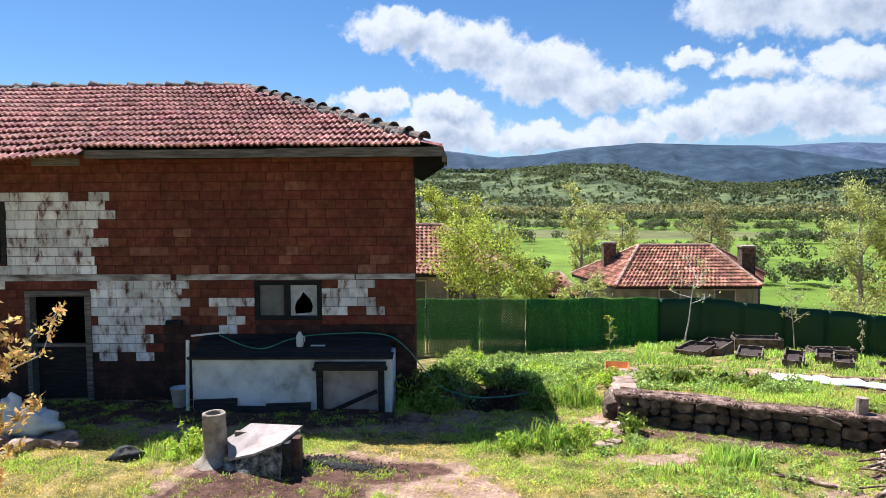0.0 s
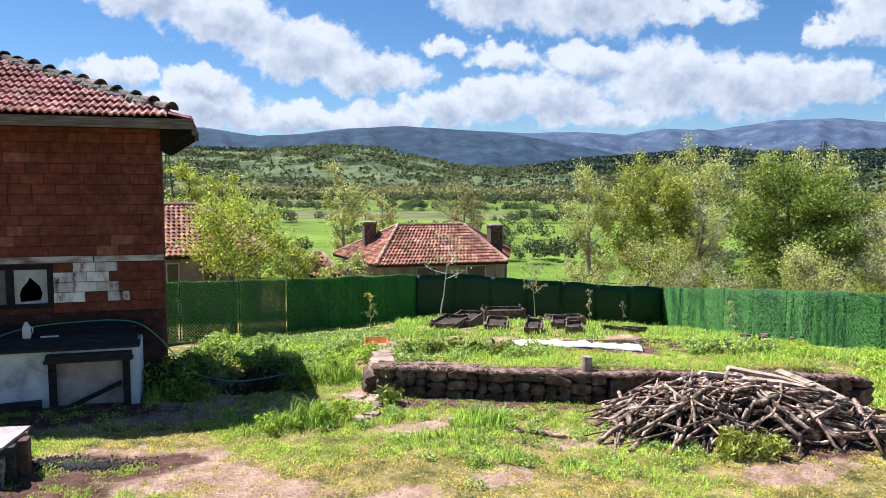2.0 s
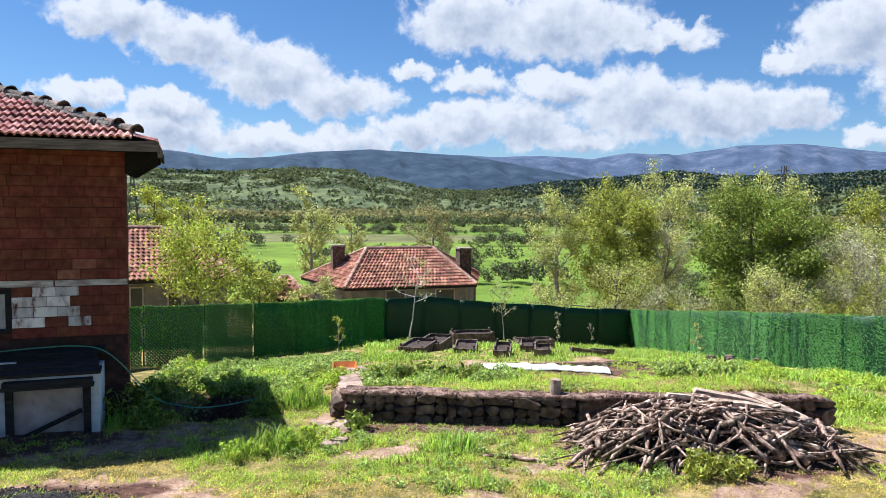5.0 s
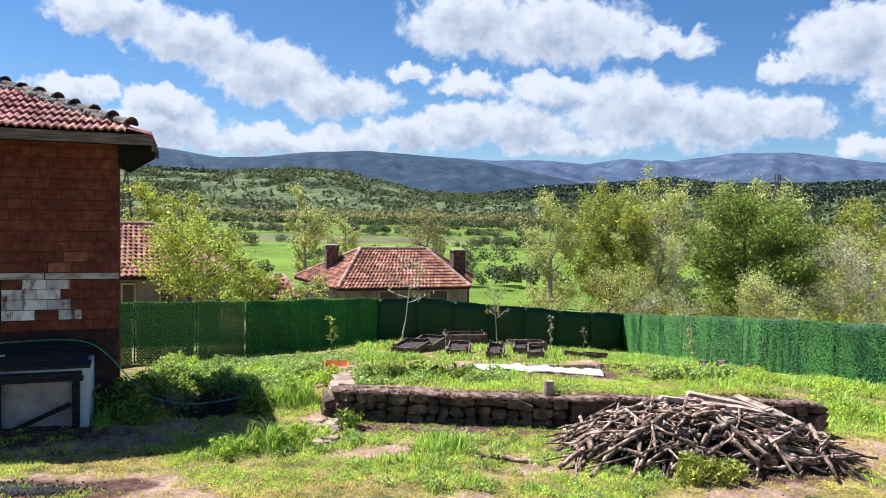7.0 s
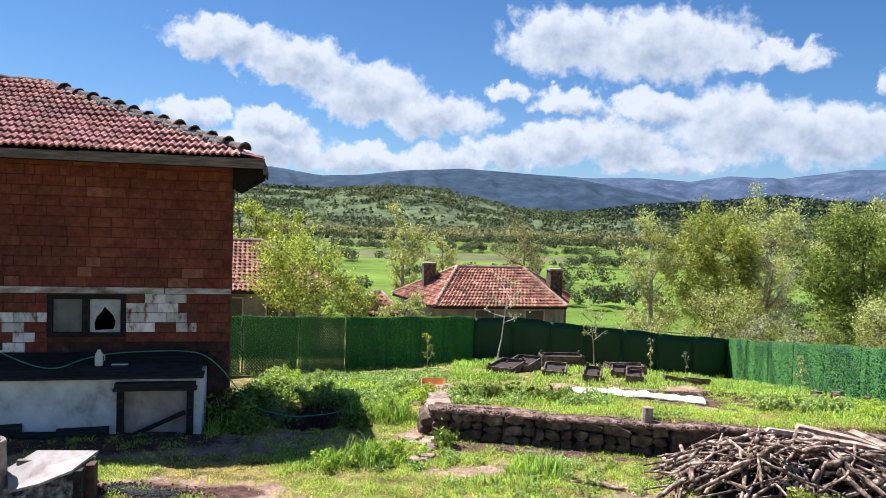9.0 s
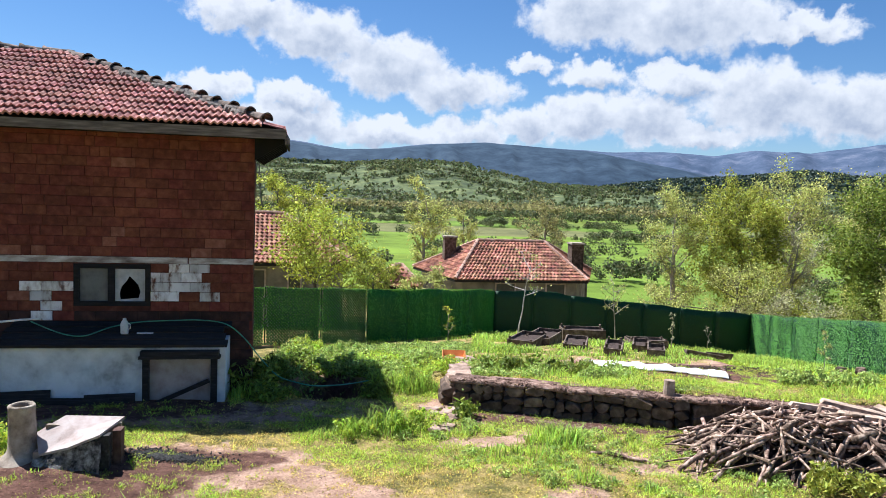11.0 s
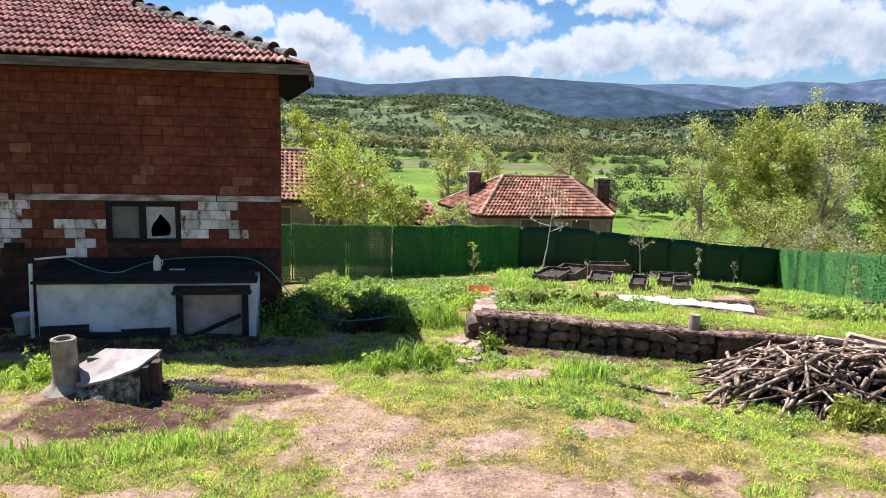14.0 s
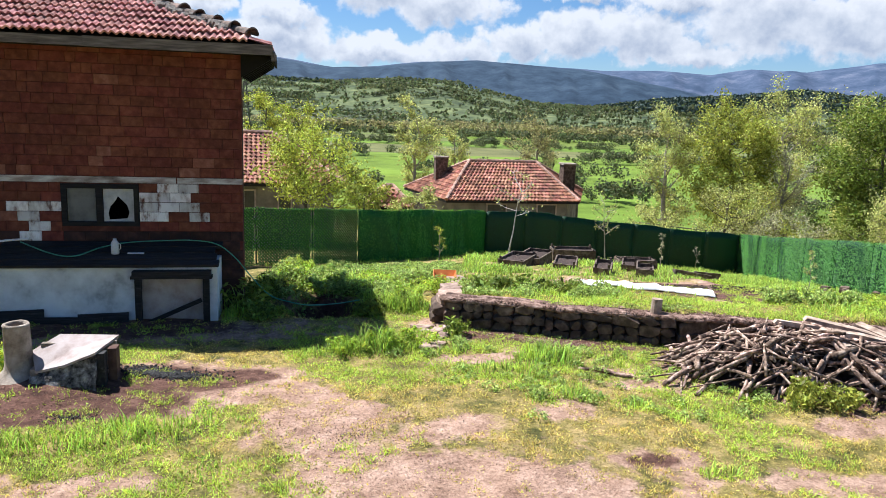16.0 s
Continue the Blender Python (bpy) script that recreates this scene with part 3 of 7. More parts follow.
def bare(x, y):
    """1 where the yard's soil lies open, 0 under full grass."""
    def spot(cx, cy, rx, ry, turn=0.0):
        c, s = math.cos(turn), math.sin(turn)
        u, v = (x - cx) * c + (y - cy) * s, -(x - cx) * s + (y - cy) * c
        return 1.25 - np.hypot(u / rx, v / ry)
    m = spot(-1.5, 7.8, 1.0, 0.5, 0.0) + 0.4
    for q in (spot(-0.3, 8.25, 0.95, 0.42, 0.0) + 0.35, spot(0.65, 7.85, 0.7, 0.42, -0.4), spot(1.15, 7.1, 0.6, 0.5, -0.3), spot(1.2, 6.45, 0.7, 0.6, 0.0) - 0.1, spot(1.75, 5.55, 1.35, 0.8, 0.0), spot(2.9, 5.1, 1.2, 0.55, 0.0), spot(-0.95, 5.85, 0.75, 0.24, 0.05), spot(-1.75, 6.05, 0.3, 0.2), spot(2.3, 6.5, 0.7, 0.35, 0.3) - 0.25,
              spot(4.15, 5.75, 0.42, 0.18, 0.0), spot(5.4, 5.2, 0.5, 0.18, 0.0), spot(6.0, 4.9, 0.6, 0.25, 0.0), spot(3.75, 7.0, 0.3, 0.2, 0.0) - 0.1, spot(2.75, 8.75, 0.3, 0.15, 0.3) - 0.1, spot(6.9, 6.2, 0.5, 0.25, 0.0),
              spot(4.3, 9.45, 1.9, 0.26, -0.36), spot(7.4, 7.6, 2.1, 0.9, -0.3), spot(10.2, 7.4, 1.2, 0.6, -0.3),
              spot(3.3, 8.75, 0.5, 0.16, 0.5), spot(2.68, 10.1, 0.25, 0.6, -0.3), spot(0.6, 2.6, 5.0, 1.5), spot(-4.5, 11.0, 3.0, 0.8), spot(-2.4, 10.4, 2.8, 0.5) + 0.2, spot(1.25, 12.0, 0.55, 0.65) + 0.3, spot(8.4, 12.5, 2.5, 1.05, -0.5), spot(7.75, 10.5, 0.45, 0.6, 0.0), spot(8.5, 11.05, 1.2, 0.45, -0.3) + 0.4, spot(9.3, 11.2, 1.0, 0.8, 0.0), spot(9.6, 12.7, 1.0, 0.9, 0.0), spot(10.4, 13.7, 1.6, 0.6, 0.0), spot(0.65, 12.95, 0.32, 0.22)):
        m = np.maximum(m, q)
    lush = np.maximum(spot(-0.95, 6.85, 1.2, 0.42, 0.12), spot(0.1, 6.0, 0.35, 0.35, 0.0))
    m = m + 0.30 + (fbm(x * 1.3, y * 1.3, 31) - 0.5) * 1.1 + (fbm(x * 3.4, y * 3.4, 33, 2) - 0.5) * 0.8 + (fbm(x * 9, y * 9, 37, 2) - 0.5) * 0.7
    return ramp01(m - np.clip(lush, 0, 1) * 0.9, 0.0, 1.0)


def dark_shaded_soil(x, y):
    """1 where the open soil is dark: dug bed, earth heap by the slab, wall foot; painted shade at slab, pen and pit."""
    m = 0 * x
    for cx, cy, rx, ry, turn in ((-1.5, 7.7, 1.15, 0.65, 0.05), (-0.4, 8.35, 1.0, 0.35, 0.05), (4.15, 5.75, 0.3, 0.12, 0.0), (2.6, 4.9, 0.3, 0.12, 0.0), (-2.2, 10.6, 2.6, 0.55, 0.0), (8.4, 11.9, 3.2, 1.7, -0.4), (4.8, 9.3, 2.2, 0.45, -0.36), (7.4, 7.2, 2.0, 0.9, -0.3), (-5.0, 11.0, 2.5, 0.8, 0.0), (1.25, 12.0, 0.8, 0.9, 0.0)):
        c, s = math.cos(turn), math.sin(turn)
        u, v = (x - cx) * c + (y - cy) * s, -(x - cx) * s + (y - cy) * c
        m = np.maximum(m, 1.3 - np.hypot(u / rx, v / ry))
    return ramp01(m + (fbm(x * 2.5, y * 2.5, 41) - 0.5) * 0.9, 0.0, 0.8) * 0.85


def ground_sheet():
    t = [3.0]
    while t[-1] < 4950:
        r = t[-1]
        t.append(r + (0.11 if r < 19 else 0.11 + (r - 19) * 0.04))
    rings = np.array([0.02, 0.6, 1.2, 2.0] + t)
    a = np.concatenate([np.arange(-42, 64, 0.3), np.arange(64, 318, 4.0)])
    A, R = np.meshgrid(np.radians(a), rings)
    x, y = EYE[0] + R * np.sin(A), EYE[1] + R * np.cos(A)
    z, kind = land(x, y)
    n, k = len(rings), len(a)
    idx = np.arange(n * k).reshape(n, k)
    nxt = np.roll(idx, -1, axis=1)
    quads = np.stack([idx[:-1], nxt[:-1], nxt[1:], idx[1:]], -1).reshape(-1, 4)[:, ::-1]
    return x, y, z, kind, quads


def ground_material():
    m = bpy.data.materials.new("yard and valley ground")
    m.use_nodes = True
    t = m.node_tree
    b = t.nodes["Principled BSDF"]
    b.inputs["Roughness"].default_value = 0.95
    b.inputs["Specular IOR Level"].default_value = 0.15
    geo = t.nodes.new("ShaderNodeNewGeometry")

    def tex(s, d, r=0.6, stretch=None):
        n = t.nodes.new("ShaderNodeTexNoise")
        n.inputs["Scale"].default_value, n.inputs["Detail"].default_value, n.inputs["Roughness"].default_value = s, d, r
        t.links.new(geo.outputs["Position"], n.inputs["Vector"])
        return n.outputs["Fac"]

    def ramp(fac, *stops):
        n = t.nodes.new("ShaderNodeValToRGB")
        while len(n.color_ramp.elements) < len(stops):
            n.color_ramp.elements.new(0.5)
        for e, (p, c) in zip(n.color_ramp.elements, stops):
            e.position, e.color = p, (*c, 1)
        t.links.new(fac, n.inputs[0])
        return n.outputs[0]

    def mix(fac, a, c):
        n = t.nodes.new("ShaderNodeMix")
        n.data_type = "RGBA"
        t.links.new(fac, n.inputs["Factor"])
        t.links.new(a, n.inputs["A"])
        t.links.new(c, n.inputs["B"])
        return n.outputs["Result"]

    def attr(name):
        n = t.nodes.new("ShaderNodeAttribute")
        n.attribute_name = name
        return n.outputs["Fac"]

    def step(v, a, c):
        n = t.nodes.new("ShaderNodeMapRange")
        n.inputs["From Min"].default_value, n.inputs["From Max"].default_value = a, c
        t.links.new(v, n.inputs["Value"])
        return n.outputs[0]

    def times(a, c):
        n = t.nodes.new("ShaderNodeMix")
        n.data_type, n.blend_type = "RGBA", "MULTIPLY"
        n.inputs["Factor"].default_value = 1.0
        t.links.new(a, n.inputs["A"])
        t.links.new(c, n.inputs["B"])
        return n.outputs["Result"]

    def frayed(name, noise_out, much, a, c):
        """An attribute whose border is broken up by noise."""
        n = t.nodes.new("ShaderNodeMath")
        n.operation, n.inputs[1].default_value = "MULTIPLY_ADD", much
        t.links.new(noise_out, n.inputs[0])
        t.links.new(attr(name), n.inputs[2])
        return step(n.outputs[0], a + much / 2, c + much / 2)

    speck = ramp(tex(34, 8, 0.8), (0.33, (0.30, 0.27, 0.25)), (0.46, (0.85, 0.84, 0.83)), (0.60, (1.12, 1.12, 1.12)), (0.74, (1.5, 1.48, 1.45)))
    turf = times(ramp(tex(2.6, 8, 0.7), (0.36, (0.09, 0.09, 0.026)), (0.5, (0.28, 0.225, 0.07)), (0.64, (0.52, 0.37, 0.16))), speck)
    soil = times(ramp(tex(3.2, 10, 0.78), (0.32, (0.21, 0.118, 0.077)), (0.47, (0.44, 0.275, 0.19)), (0.59, (0.59, 0.385, 0.28)), (0.75, (0.70, 0.495, 0.375))), speck)
    # dark soil colour; also paints the shade at slab, pen and pit
    dark_shaded = times(ramp(tex(6, 9, 0.75), (0.3, (0.045, 0.023, 0.016)), (0.5, (0.14, 0.07, 0.05)), (0.7, (0.27, 0.15, 0.11))), speck)
    yard = mix(frayed("bare", tex(14, 9, 0.8), 1.7, 0.22, 0.60), turf, mix(frayed("dark_shaded", tex(7, 8, 0.75), 1.0, 0.1, 0.5), soil, dark_shaded))
    st = t.nodes.new("ShaderNodeVectorMath")
    st.operation, st.inputs[1].default_value = "MULTIPLY", (0.006, 0.011, 0.0)
    t.links.new(geo.outputs["Position"], st.inputs[0])
    wob = t.nodes.new("ShaderNodeVectorMath")
    wob.operation = "ADD"
    wn = t.nodes.new("ShaderNodeTexNoise")
    wn.inputs["Scale"].default_value, wn.inputs["Detail"].default_value = 0.008, 3
    t.links.new(geo.outputs["Position"], wn.inputs["Vector"])
    t.links.new(st.outputs[0], wob.inputs[0])
    t.links.new(wn.outputs["Color"], wob.inputs[1])
    vor = t.nodes.new("ShaderNodeTexVoronoi")
    vor.inputs["Scale"].default_value = 1.0
    t.links.new(wob.outputs[0], vor.inputs["Vector"])
    sepc = t.nodes.new("ShaderNodeSeparateColor")
    t.links.new(vor.outputs["Color"], sepc.inputs[0])
    field = ramp(sepc.outputs[0], (0.1, (0.13, 0.20, 0.026)), (0.4, (0.175, 0.235, 0.028)), (0.62, (0.125, 0.15, 0.042)), (0.85, (0.16, 0.16, 0.065)))
    grain = ramp(tex(0.05, 7, 0.7), (0.35, (0.55, 0.55, 0.5)), (0.65, (1.1, 1.1, 1.0)))
    fm = t.nodes.new("ShaderNodeMix")
    fm.data_type, fm.blend_type = "RGBA", "MULTIPLY"
    fm.inputs["Factor"].default_value = 1.0
    t.links.new(field, fm.inputs["A"])
    t.links.new(grain, fm.inputs["B"])
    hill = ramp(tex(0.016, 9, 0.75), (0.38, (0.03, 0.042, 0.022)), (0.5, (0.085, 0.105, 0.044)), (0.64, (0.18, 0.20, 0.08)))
    # air haze painted into the colour: bluish mountains, paler farthest ridge
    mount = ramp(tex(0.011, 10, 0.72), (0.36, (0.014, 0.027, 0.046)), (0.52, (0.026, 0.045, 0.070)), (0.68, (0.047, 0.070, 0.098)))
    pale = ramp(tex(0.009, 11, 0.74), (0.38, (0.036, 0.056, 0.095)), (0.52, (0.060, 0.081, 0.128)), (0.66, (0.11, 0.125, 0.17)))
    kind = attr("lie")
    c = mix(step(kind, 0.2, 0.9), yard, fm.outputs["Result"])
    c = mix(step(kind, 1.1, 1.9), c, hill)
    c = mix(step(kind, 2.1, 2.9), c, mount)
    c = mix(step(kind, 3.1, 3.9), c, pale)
    t.links.new(c, b.inputs["Base Color"])
    bp = t.nodes.new("ShaderNodeBump")
    bp.inputs["Strength"].default_value, bp.inputs["Distance"].default_value = 1.0, 0.06
    t.links.new(tex(22, 8, 0.7), bp.inputs["Height"])
    t.links.new(bp.outputs[0], b.inputs["Normal"])
    return m


gx, gy, gzz, gkind, gquads = ground_sheet()
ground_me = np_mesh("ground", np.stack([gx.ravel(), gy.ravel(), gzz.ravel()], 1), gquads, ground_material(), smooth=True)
for nm, arr in (("bare", bare(gx, gy).ravel()), ("dark_shaded", dark_shaded_soil(gx, gy).ravel()), ("lie", gkind.ravel())):
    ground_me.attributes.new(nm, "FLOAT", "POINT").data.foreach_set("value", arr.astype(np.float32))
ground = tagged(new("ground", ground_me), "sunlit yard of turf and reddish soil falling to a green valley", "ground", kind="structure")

# ---------------------------------------------------------------- brick barn
rng = random.Random(7)
WY = 11.7                       # front wall
EAVE_Y, EAVE_Z, RIDGE_Y, RIDGE_Z = 11.12, 4.09, 14.3, 5.50
EAVE_X, APEX_X, FAR_X = 0.47, -3.45, -11.0
barn = empty("brick_barn", (-5, 15, 0), "two-storey red brick barn with whitewashed patches and tiled hip roof", "house")
# openings in the front wall: x0, z0, x1, z1
DOOR = (-6.50, -0.10, -5.42, 1.80)
WIN = (-2.66, 1.30, -1.55, 1.95)
UPWIN = (-7.9, 2.25, -6.78, 3.26)
HOLES = (DOOR, WIN, UPWIN)


def wall_with_holes(x0, x1, z0, z1, y0, y1, holes):
    g = Geo()
    xs = sorted({x0, x1, *[h[0] for h in holes], *[h[2] for h in holes]})
    for a, b in zip(xs, xs[1:]):
        zs = [z0]
        for h in sorted(holes, key=lambda h: h[1]):
            if h[0] <= a and b <= h[2]:
                zs += [max(h[1], z0), h[3]]
        zs.append(z1)
        for c, d in zip(zs[::2], zs[1::2]):
            if d > c + 1e-4:
                g.box(a, y0, c, b, y1, d)
    return g.mesh("wall", False, True)


wall_front = part("wall", wall_with_holes(FAR_X, 0.0, -0.4, 4.02, WY + 0.012, WY + 0.29, HOLES), M_MORTAR, barn, "red brick wall with whitewashed patches")
LEAN = -0.12
g = Geo().box(-0.28, WY + 0.29, -1.6, -0.012, 14.4, 4.02)
g.v = [(x + (y - WY) * LEAN, y, z) for x, y, z in g.v]
wall_side = part("wall", g, M_MORTAR, barn, "red brick side wall")
part("wall", Geo().box(FAR_X, 14.1, -1.6, -0.28, 14.4, 4.02), M_MORTAR, barn)
part("wall", Geo().box(FAR_X - 0.3, WY, -0.5, FAR_X, 14.4, 4.02), M_MORTAR, barn)
# floor and inner wall carry the indoor shade in their colour
part("inner_floor", Geo().box(FAR_X, WY + 0.30, 2.02, -0.29, 14.09, 2.14), M_SHADED, barn, "shade-dark floor between the storeys")
part("partition", Geo().box(FAR_X, 13.6, -0.5, -0.29, 13.7, 4.0), M_SHADED, barn, "dark inner wall")
# concrete belt over the door and window
belt = Geo()
belt.box(FAR_X, WY - 0.010, 1.965, -4.05, WY + 0.012, 2.07)
belt.box(-3.95, WY - 0.008, 1.97, -1.0, WY + 0.012, 2.065)
belt.box(-0.98, WY - 0.006, 1.975, 0.0, WY + 0.012, 2.062)
part("lintel", belt, M_LINTEL, barn, "pale streaked concrete belt")


def brick_mesh(w, h, name):
    """A brick seen from the front: chamfered face, sides running back."""
    c, d = 0.004, 0.05
    a, b = w / 2, h / 2
    vs = [(-a + c, 0, -b + c), (a - c, 0, -b + c), (a - c, 0, b - c), (-a + c, 0, b - c),
          (-a, c, -b), (a, c, -b), (a, c, b), (-a, c, b), (-a, d, -b), (a, d, -b), (a, d, b), (-a, d, b)]
    fs = [(0, 1, 2, 3)] + [(i, i + 4, (i + 1) % 4 + 4, (i + 1) % 4) for i in range(4)] + [(i + 4, i + 8, (i + 1) % 4 + 8, (i + 1) % 4 + 4) for i in range(4)]
    return vs, [f[::-1] for f in fs]


def whitewash(x, z):
    """How white the wash lies on the front wall."""
    n = noise.fractal(Vector((x * 1.7, z * 1.7, 3.1)), 1.0, 2.0, 4) * 0.5
    w = -1.0
    if z > 2.07:
        w = min(x + 8.6, -5.22 - 0.04 * (2.8 - z) * 3 - x, 3.33 - z) * 3
        w = max(w, min(x + 9, -6.0 - x, 3.5 - z) * 3)
    else:
        w = max(min(-4.1 + 0.45 * (z - 1.4) - x, (z - 0.75) * 1.5, x + 5.4) * 1.5, w)
        w = max(w, (0.32 - math.hypot((x + 3.15) / 1.1, (z - 1.5) / 1.0)) * 1.4)
        w = max(w, (0.35 - math.hypot((x + 1.15) / 1.2, (z - 1.62) / 0.9)) * 1.0)
        w = max(w, -0.3)
    return w + n


COURSE, BLEN = 0.152, 0.315
brick_cache = {}


def darkened(x, z):
    """Darker stretch over and beside the pen."""
    n = noise.fractal(Vector((x * 1.3, z * 1.3, 9.1)), 1.0, 2.0, 3) * 0.3
    return min(x + 4.3, 0.1 - x, 1.24 - z) * 1.5 + n > 0 or min(-5.3 - x + 1.2, 0.7 - z) + n > 0


def brick_data(w, h, white):
    key = (round(w, 2), round(h, 2), white)
    if key not in brick_cache:
        vs, fs = brick_mesh(w - 0.006, h - 0.006, "brick")
        me = bpy.data.meshes.new("brick")
        me.from_pydata(vs, [], fs)
        me.materials.append((M_BRICK, M_WHITE, M_BRICK_DARK, M_BRICK_P)[white])
        brick_cache[key] = me
    return brick_cache[key]


def free_of_holes(a, b, c, d, holes):
    return all(b <= h[0] + 0.02 or a >= h[2] - 0.02 or d <= h[1] + 0.01 or c >= h[3] - 0.01 for h in holes)


def clip_to_holes(a, b, c, d, holes):
    """Shortens a brick that runs into an opening; None when nothing is left."""
    for h in holes:
        if d > h[1] + 0.02 and c < h[3] - 0.02 and b > h[0] and a < h[2]:
            if a < h[0] - 0.05:
                b = h[0]
            elif b > h[2] + 0.05:
                a = h[2]
            else:
                return None
    return (a, b) if b - a > 0.05 else None


bricks = []
z, row = -0.30, 0
while z < 4.0:
    belt_row = 1.95 < z + COURSE / 2 < 2.08
    h = COURSE
    if z < 1.965 < z + COURSE:
        h = 1.965 - z
    if not belt_row or h < COURSE:
        x = -9.6 + (BLEN * 0.5 if row % 2 else 0) + rng.uniform(-0.02, 0.02)
        while x < -0.02:
            ln = BLEN * rng.choice((1, 1, 1.06, 1.1, 0.97, 0.66, 0.45)) if z > 2.05 else BLEN * 0.98
            a, b = x, min(x + ln, -0.004)
            cut = clip_to_holes(a, b, z, z + h, HOLES) if h > 0.05 else None
            if cut and cut[1] - cut[0] > 0.05:
                bricks.append(((cut[0] + cut[1]) / 2, z + h / 2, cut[1] - cut[0], h))
            x += ln
    z = z + h if h < COURSE else z + COURSE
    if belt_row or h < COURSE:
        z = 2.07
    row += 1
bricks.sort(key=lambda q: abs(q[0] + 2.6) * 0.8 + abs(q[1] - 1.7))
rest = {0: Geo(), 1: Geo(), 2: Geo()}
for n, (bx, bz, bw, bh) in enumerate(bricks):
    white = 1 if whitewash(bx, bz) > 0 else 2 if darkened(bx, bz) else 3 if n < 300 and rng.random() < 0.05 else 0
    y = WY + rng.uniform(-0.006, 0.004)
    bw, bh = round(bw, 2), round(bh, 2)
    if n < 300:
        part("brick", brick_data(bw, bh, white), None, wall_front, place=Matrix.Translation((bx, y, bz)))
    else:
        vs, fs = brick_mesh(bw - 0.006, bh - 0.006, "brick")
        rest[white].add([(v[0] + bx, v[1] + y, v[2] + bz) for v in vs], fs)
for white in (0, 1, 2):
    me = bpy.data.meshes.new("bricks")
    me.from_pydata(rest[white].v, [], rest[white].f)
    tagged(part("bricks", me, (M_BRICK_J, M_WHITE_J, M_BRICK_DARK)[white], wall_front, ("courses of red hollow brick", "courses of whitewashed brick", "darker courses of brick")[white]), kind="stuff")
# side wall courses, one mesh
g, row, z = Geo(), 0, -0.3
while z < 3.95:
    y = WY + (0.0 if row % 2 else BLEN * 0.5)
    if row % 2 == 0:
        vs, fs = brick_mesh(BLEN / 2 - 0.012, COURSE - 0.012, "b")
        g.add([(-0.001 - v[1], WY + BLEN / 4 + v[0], z + COURSE / 2 + v[2]) for v in vs], [f[::-1] for f in fs])
    while y < 14.1:
        vs, fs = brick_mesh(BLEN - 0.012, COURSE - 0.012, "b")
        g.add([(-0.001 - v[1], y + BLEN / 2 + v[0], z + COURSE / 2 + v[2]) for v in vs], [f[::-1] for f in fs])
        y += BLEN
    z += COURSE
    row += 1
g.v = [(x + (y - WY) * LEAN, y, z) for x, y, z in g.v]
me = bpy.data.meshes.new("bricks")
me.from_pydata(g.v, [], g.f)
tagged(part("bricks", me, M_BRICK_J, wall_side, "courses of red hollow brick"), kind="stuff")

# door: open dark doorway with a timber frame and a low half-door
door = part("door", Geo().box(-6.43, WY + 0.16, -0.1, -5.50, WY + 0.20, 0.82), M_WOOD_D, barn, "low dark half-door in an open doorway")
g = Geo().box(-6.50, WY - 0.03, -0.1, -6.42, WY + 0.16, 1.80).box(-5.50, WY - 0.03, -0.1, -5.40, WY + 0.16, 1.80).box(-6.42, WY - 0.03, 1.71, -5.50, WY + 0.16, 1.80)
part("door_frame", g, M_WOOD_G, door, "grey weathered timber frame")
part("crossbar", Geo().box(-6.42, WY + 0.08, 0.84, -5.50, WY + 0.15, 0.90), M_WOOD_G, door)
# lower window, right pane torn open
window = part("window", Geo().box(-2.64, WY + 0.13, 1.32, -1.57, WY + 0.14, 1.325), M_WOOD_D, barn, "small dark timber window with a torn pane")
g = Geo()
for a, b, c, d in ((-2.66, 1.30, -1.55, 1.37), (-2.66, 1.88, -1.55, 1.95), (-2.66, 1.37, -2.585, 1.88), (-1.625, 1.37, -1.55, 1.88), (-2.17, 1.37, -2.07, 1.88)):
    g.box(a, WY - 0.015, b, c, WY + 0.10, d)
part("window_frame", g, M_SOOTY_FRAME, window)
M_DUSTY = surf("thickly dusty pane", [(0.3, (0.09, 0.09, 0.085)), (0.6, (0.16, 0.16, 0.15))], 5, rough=0.6, bump=0.1)
M_GLASS = surf("dusty pane", [(0.3, (0.03, 0.03, 0.028)), (0.6, (0.06, 0.06, 0.055))], 5, rough=0.4, bump=0.1, spec=0.5)
M_FILM = surf("torn plastic film", [(0.3, (0.42, 0.42, 0.42)), (0.6, (0.62, 0.62, 0.62))], 9, rough=0.5, bump=0.5, bscale=20, through_light=0.2)
part("pane", Geo().box(-2.585, WY + 0.04, 1.37, -2.17, WY + 0.048, 1.88), M_DUSTY, window, "dusty grey pane")
outer = [(-2.07, 1.37), (-1.625, 1.37), (-1.625, 1.88), (-2.07, 1.88)]
tear = [(-1.99, 1.40), (-1.73, 1.42), (-1.70, 1.52), (-1.735, 1.63), (-1.80, 1.70), (-1.86, 1.765), (-1.90, 1.69), (-1.975, 1.60), (-2.005, 1.50)]


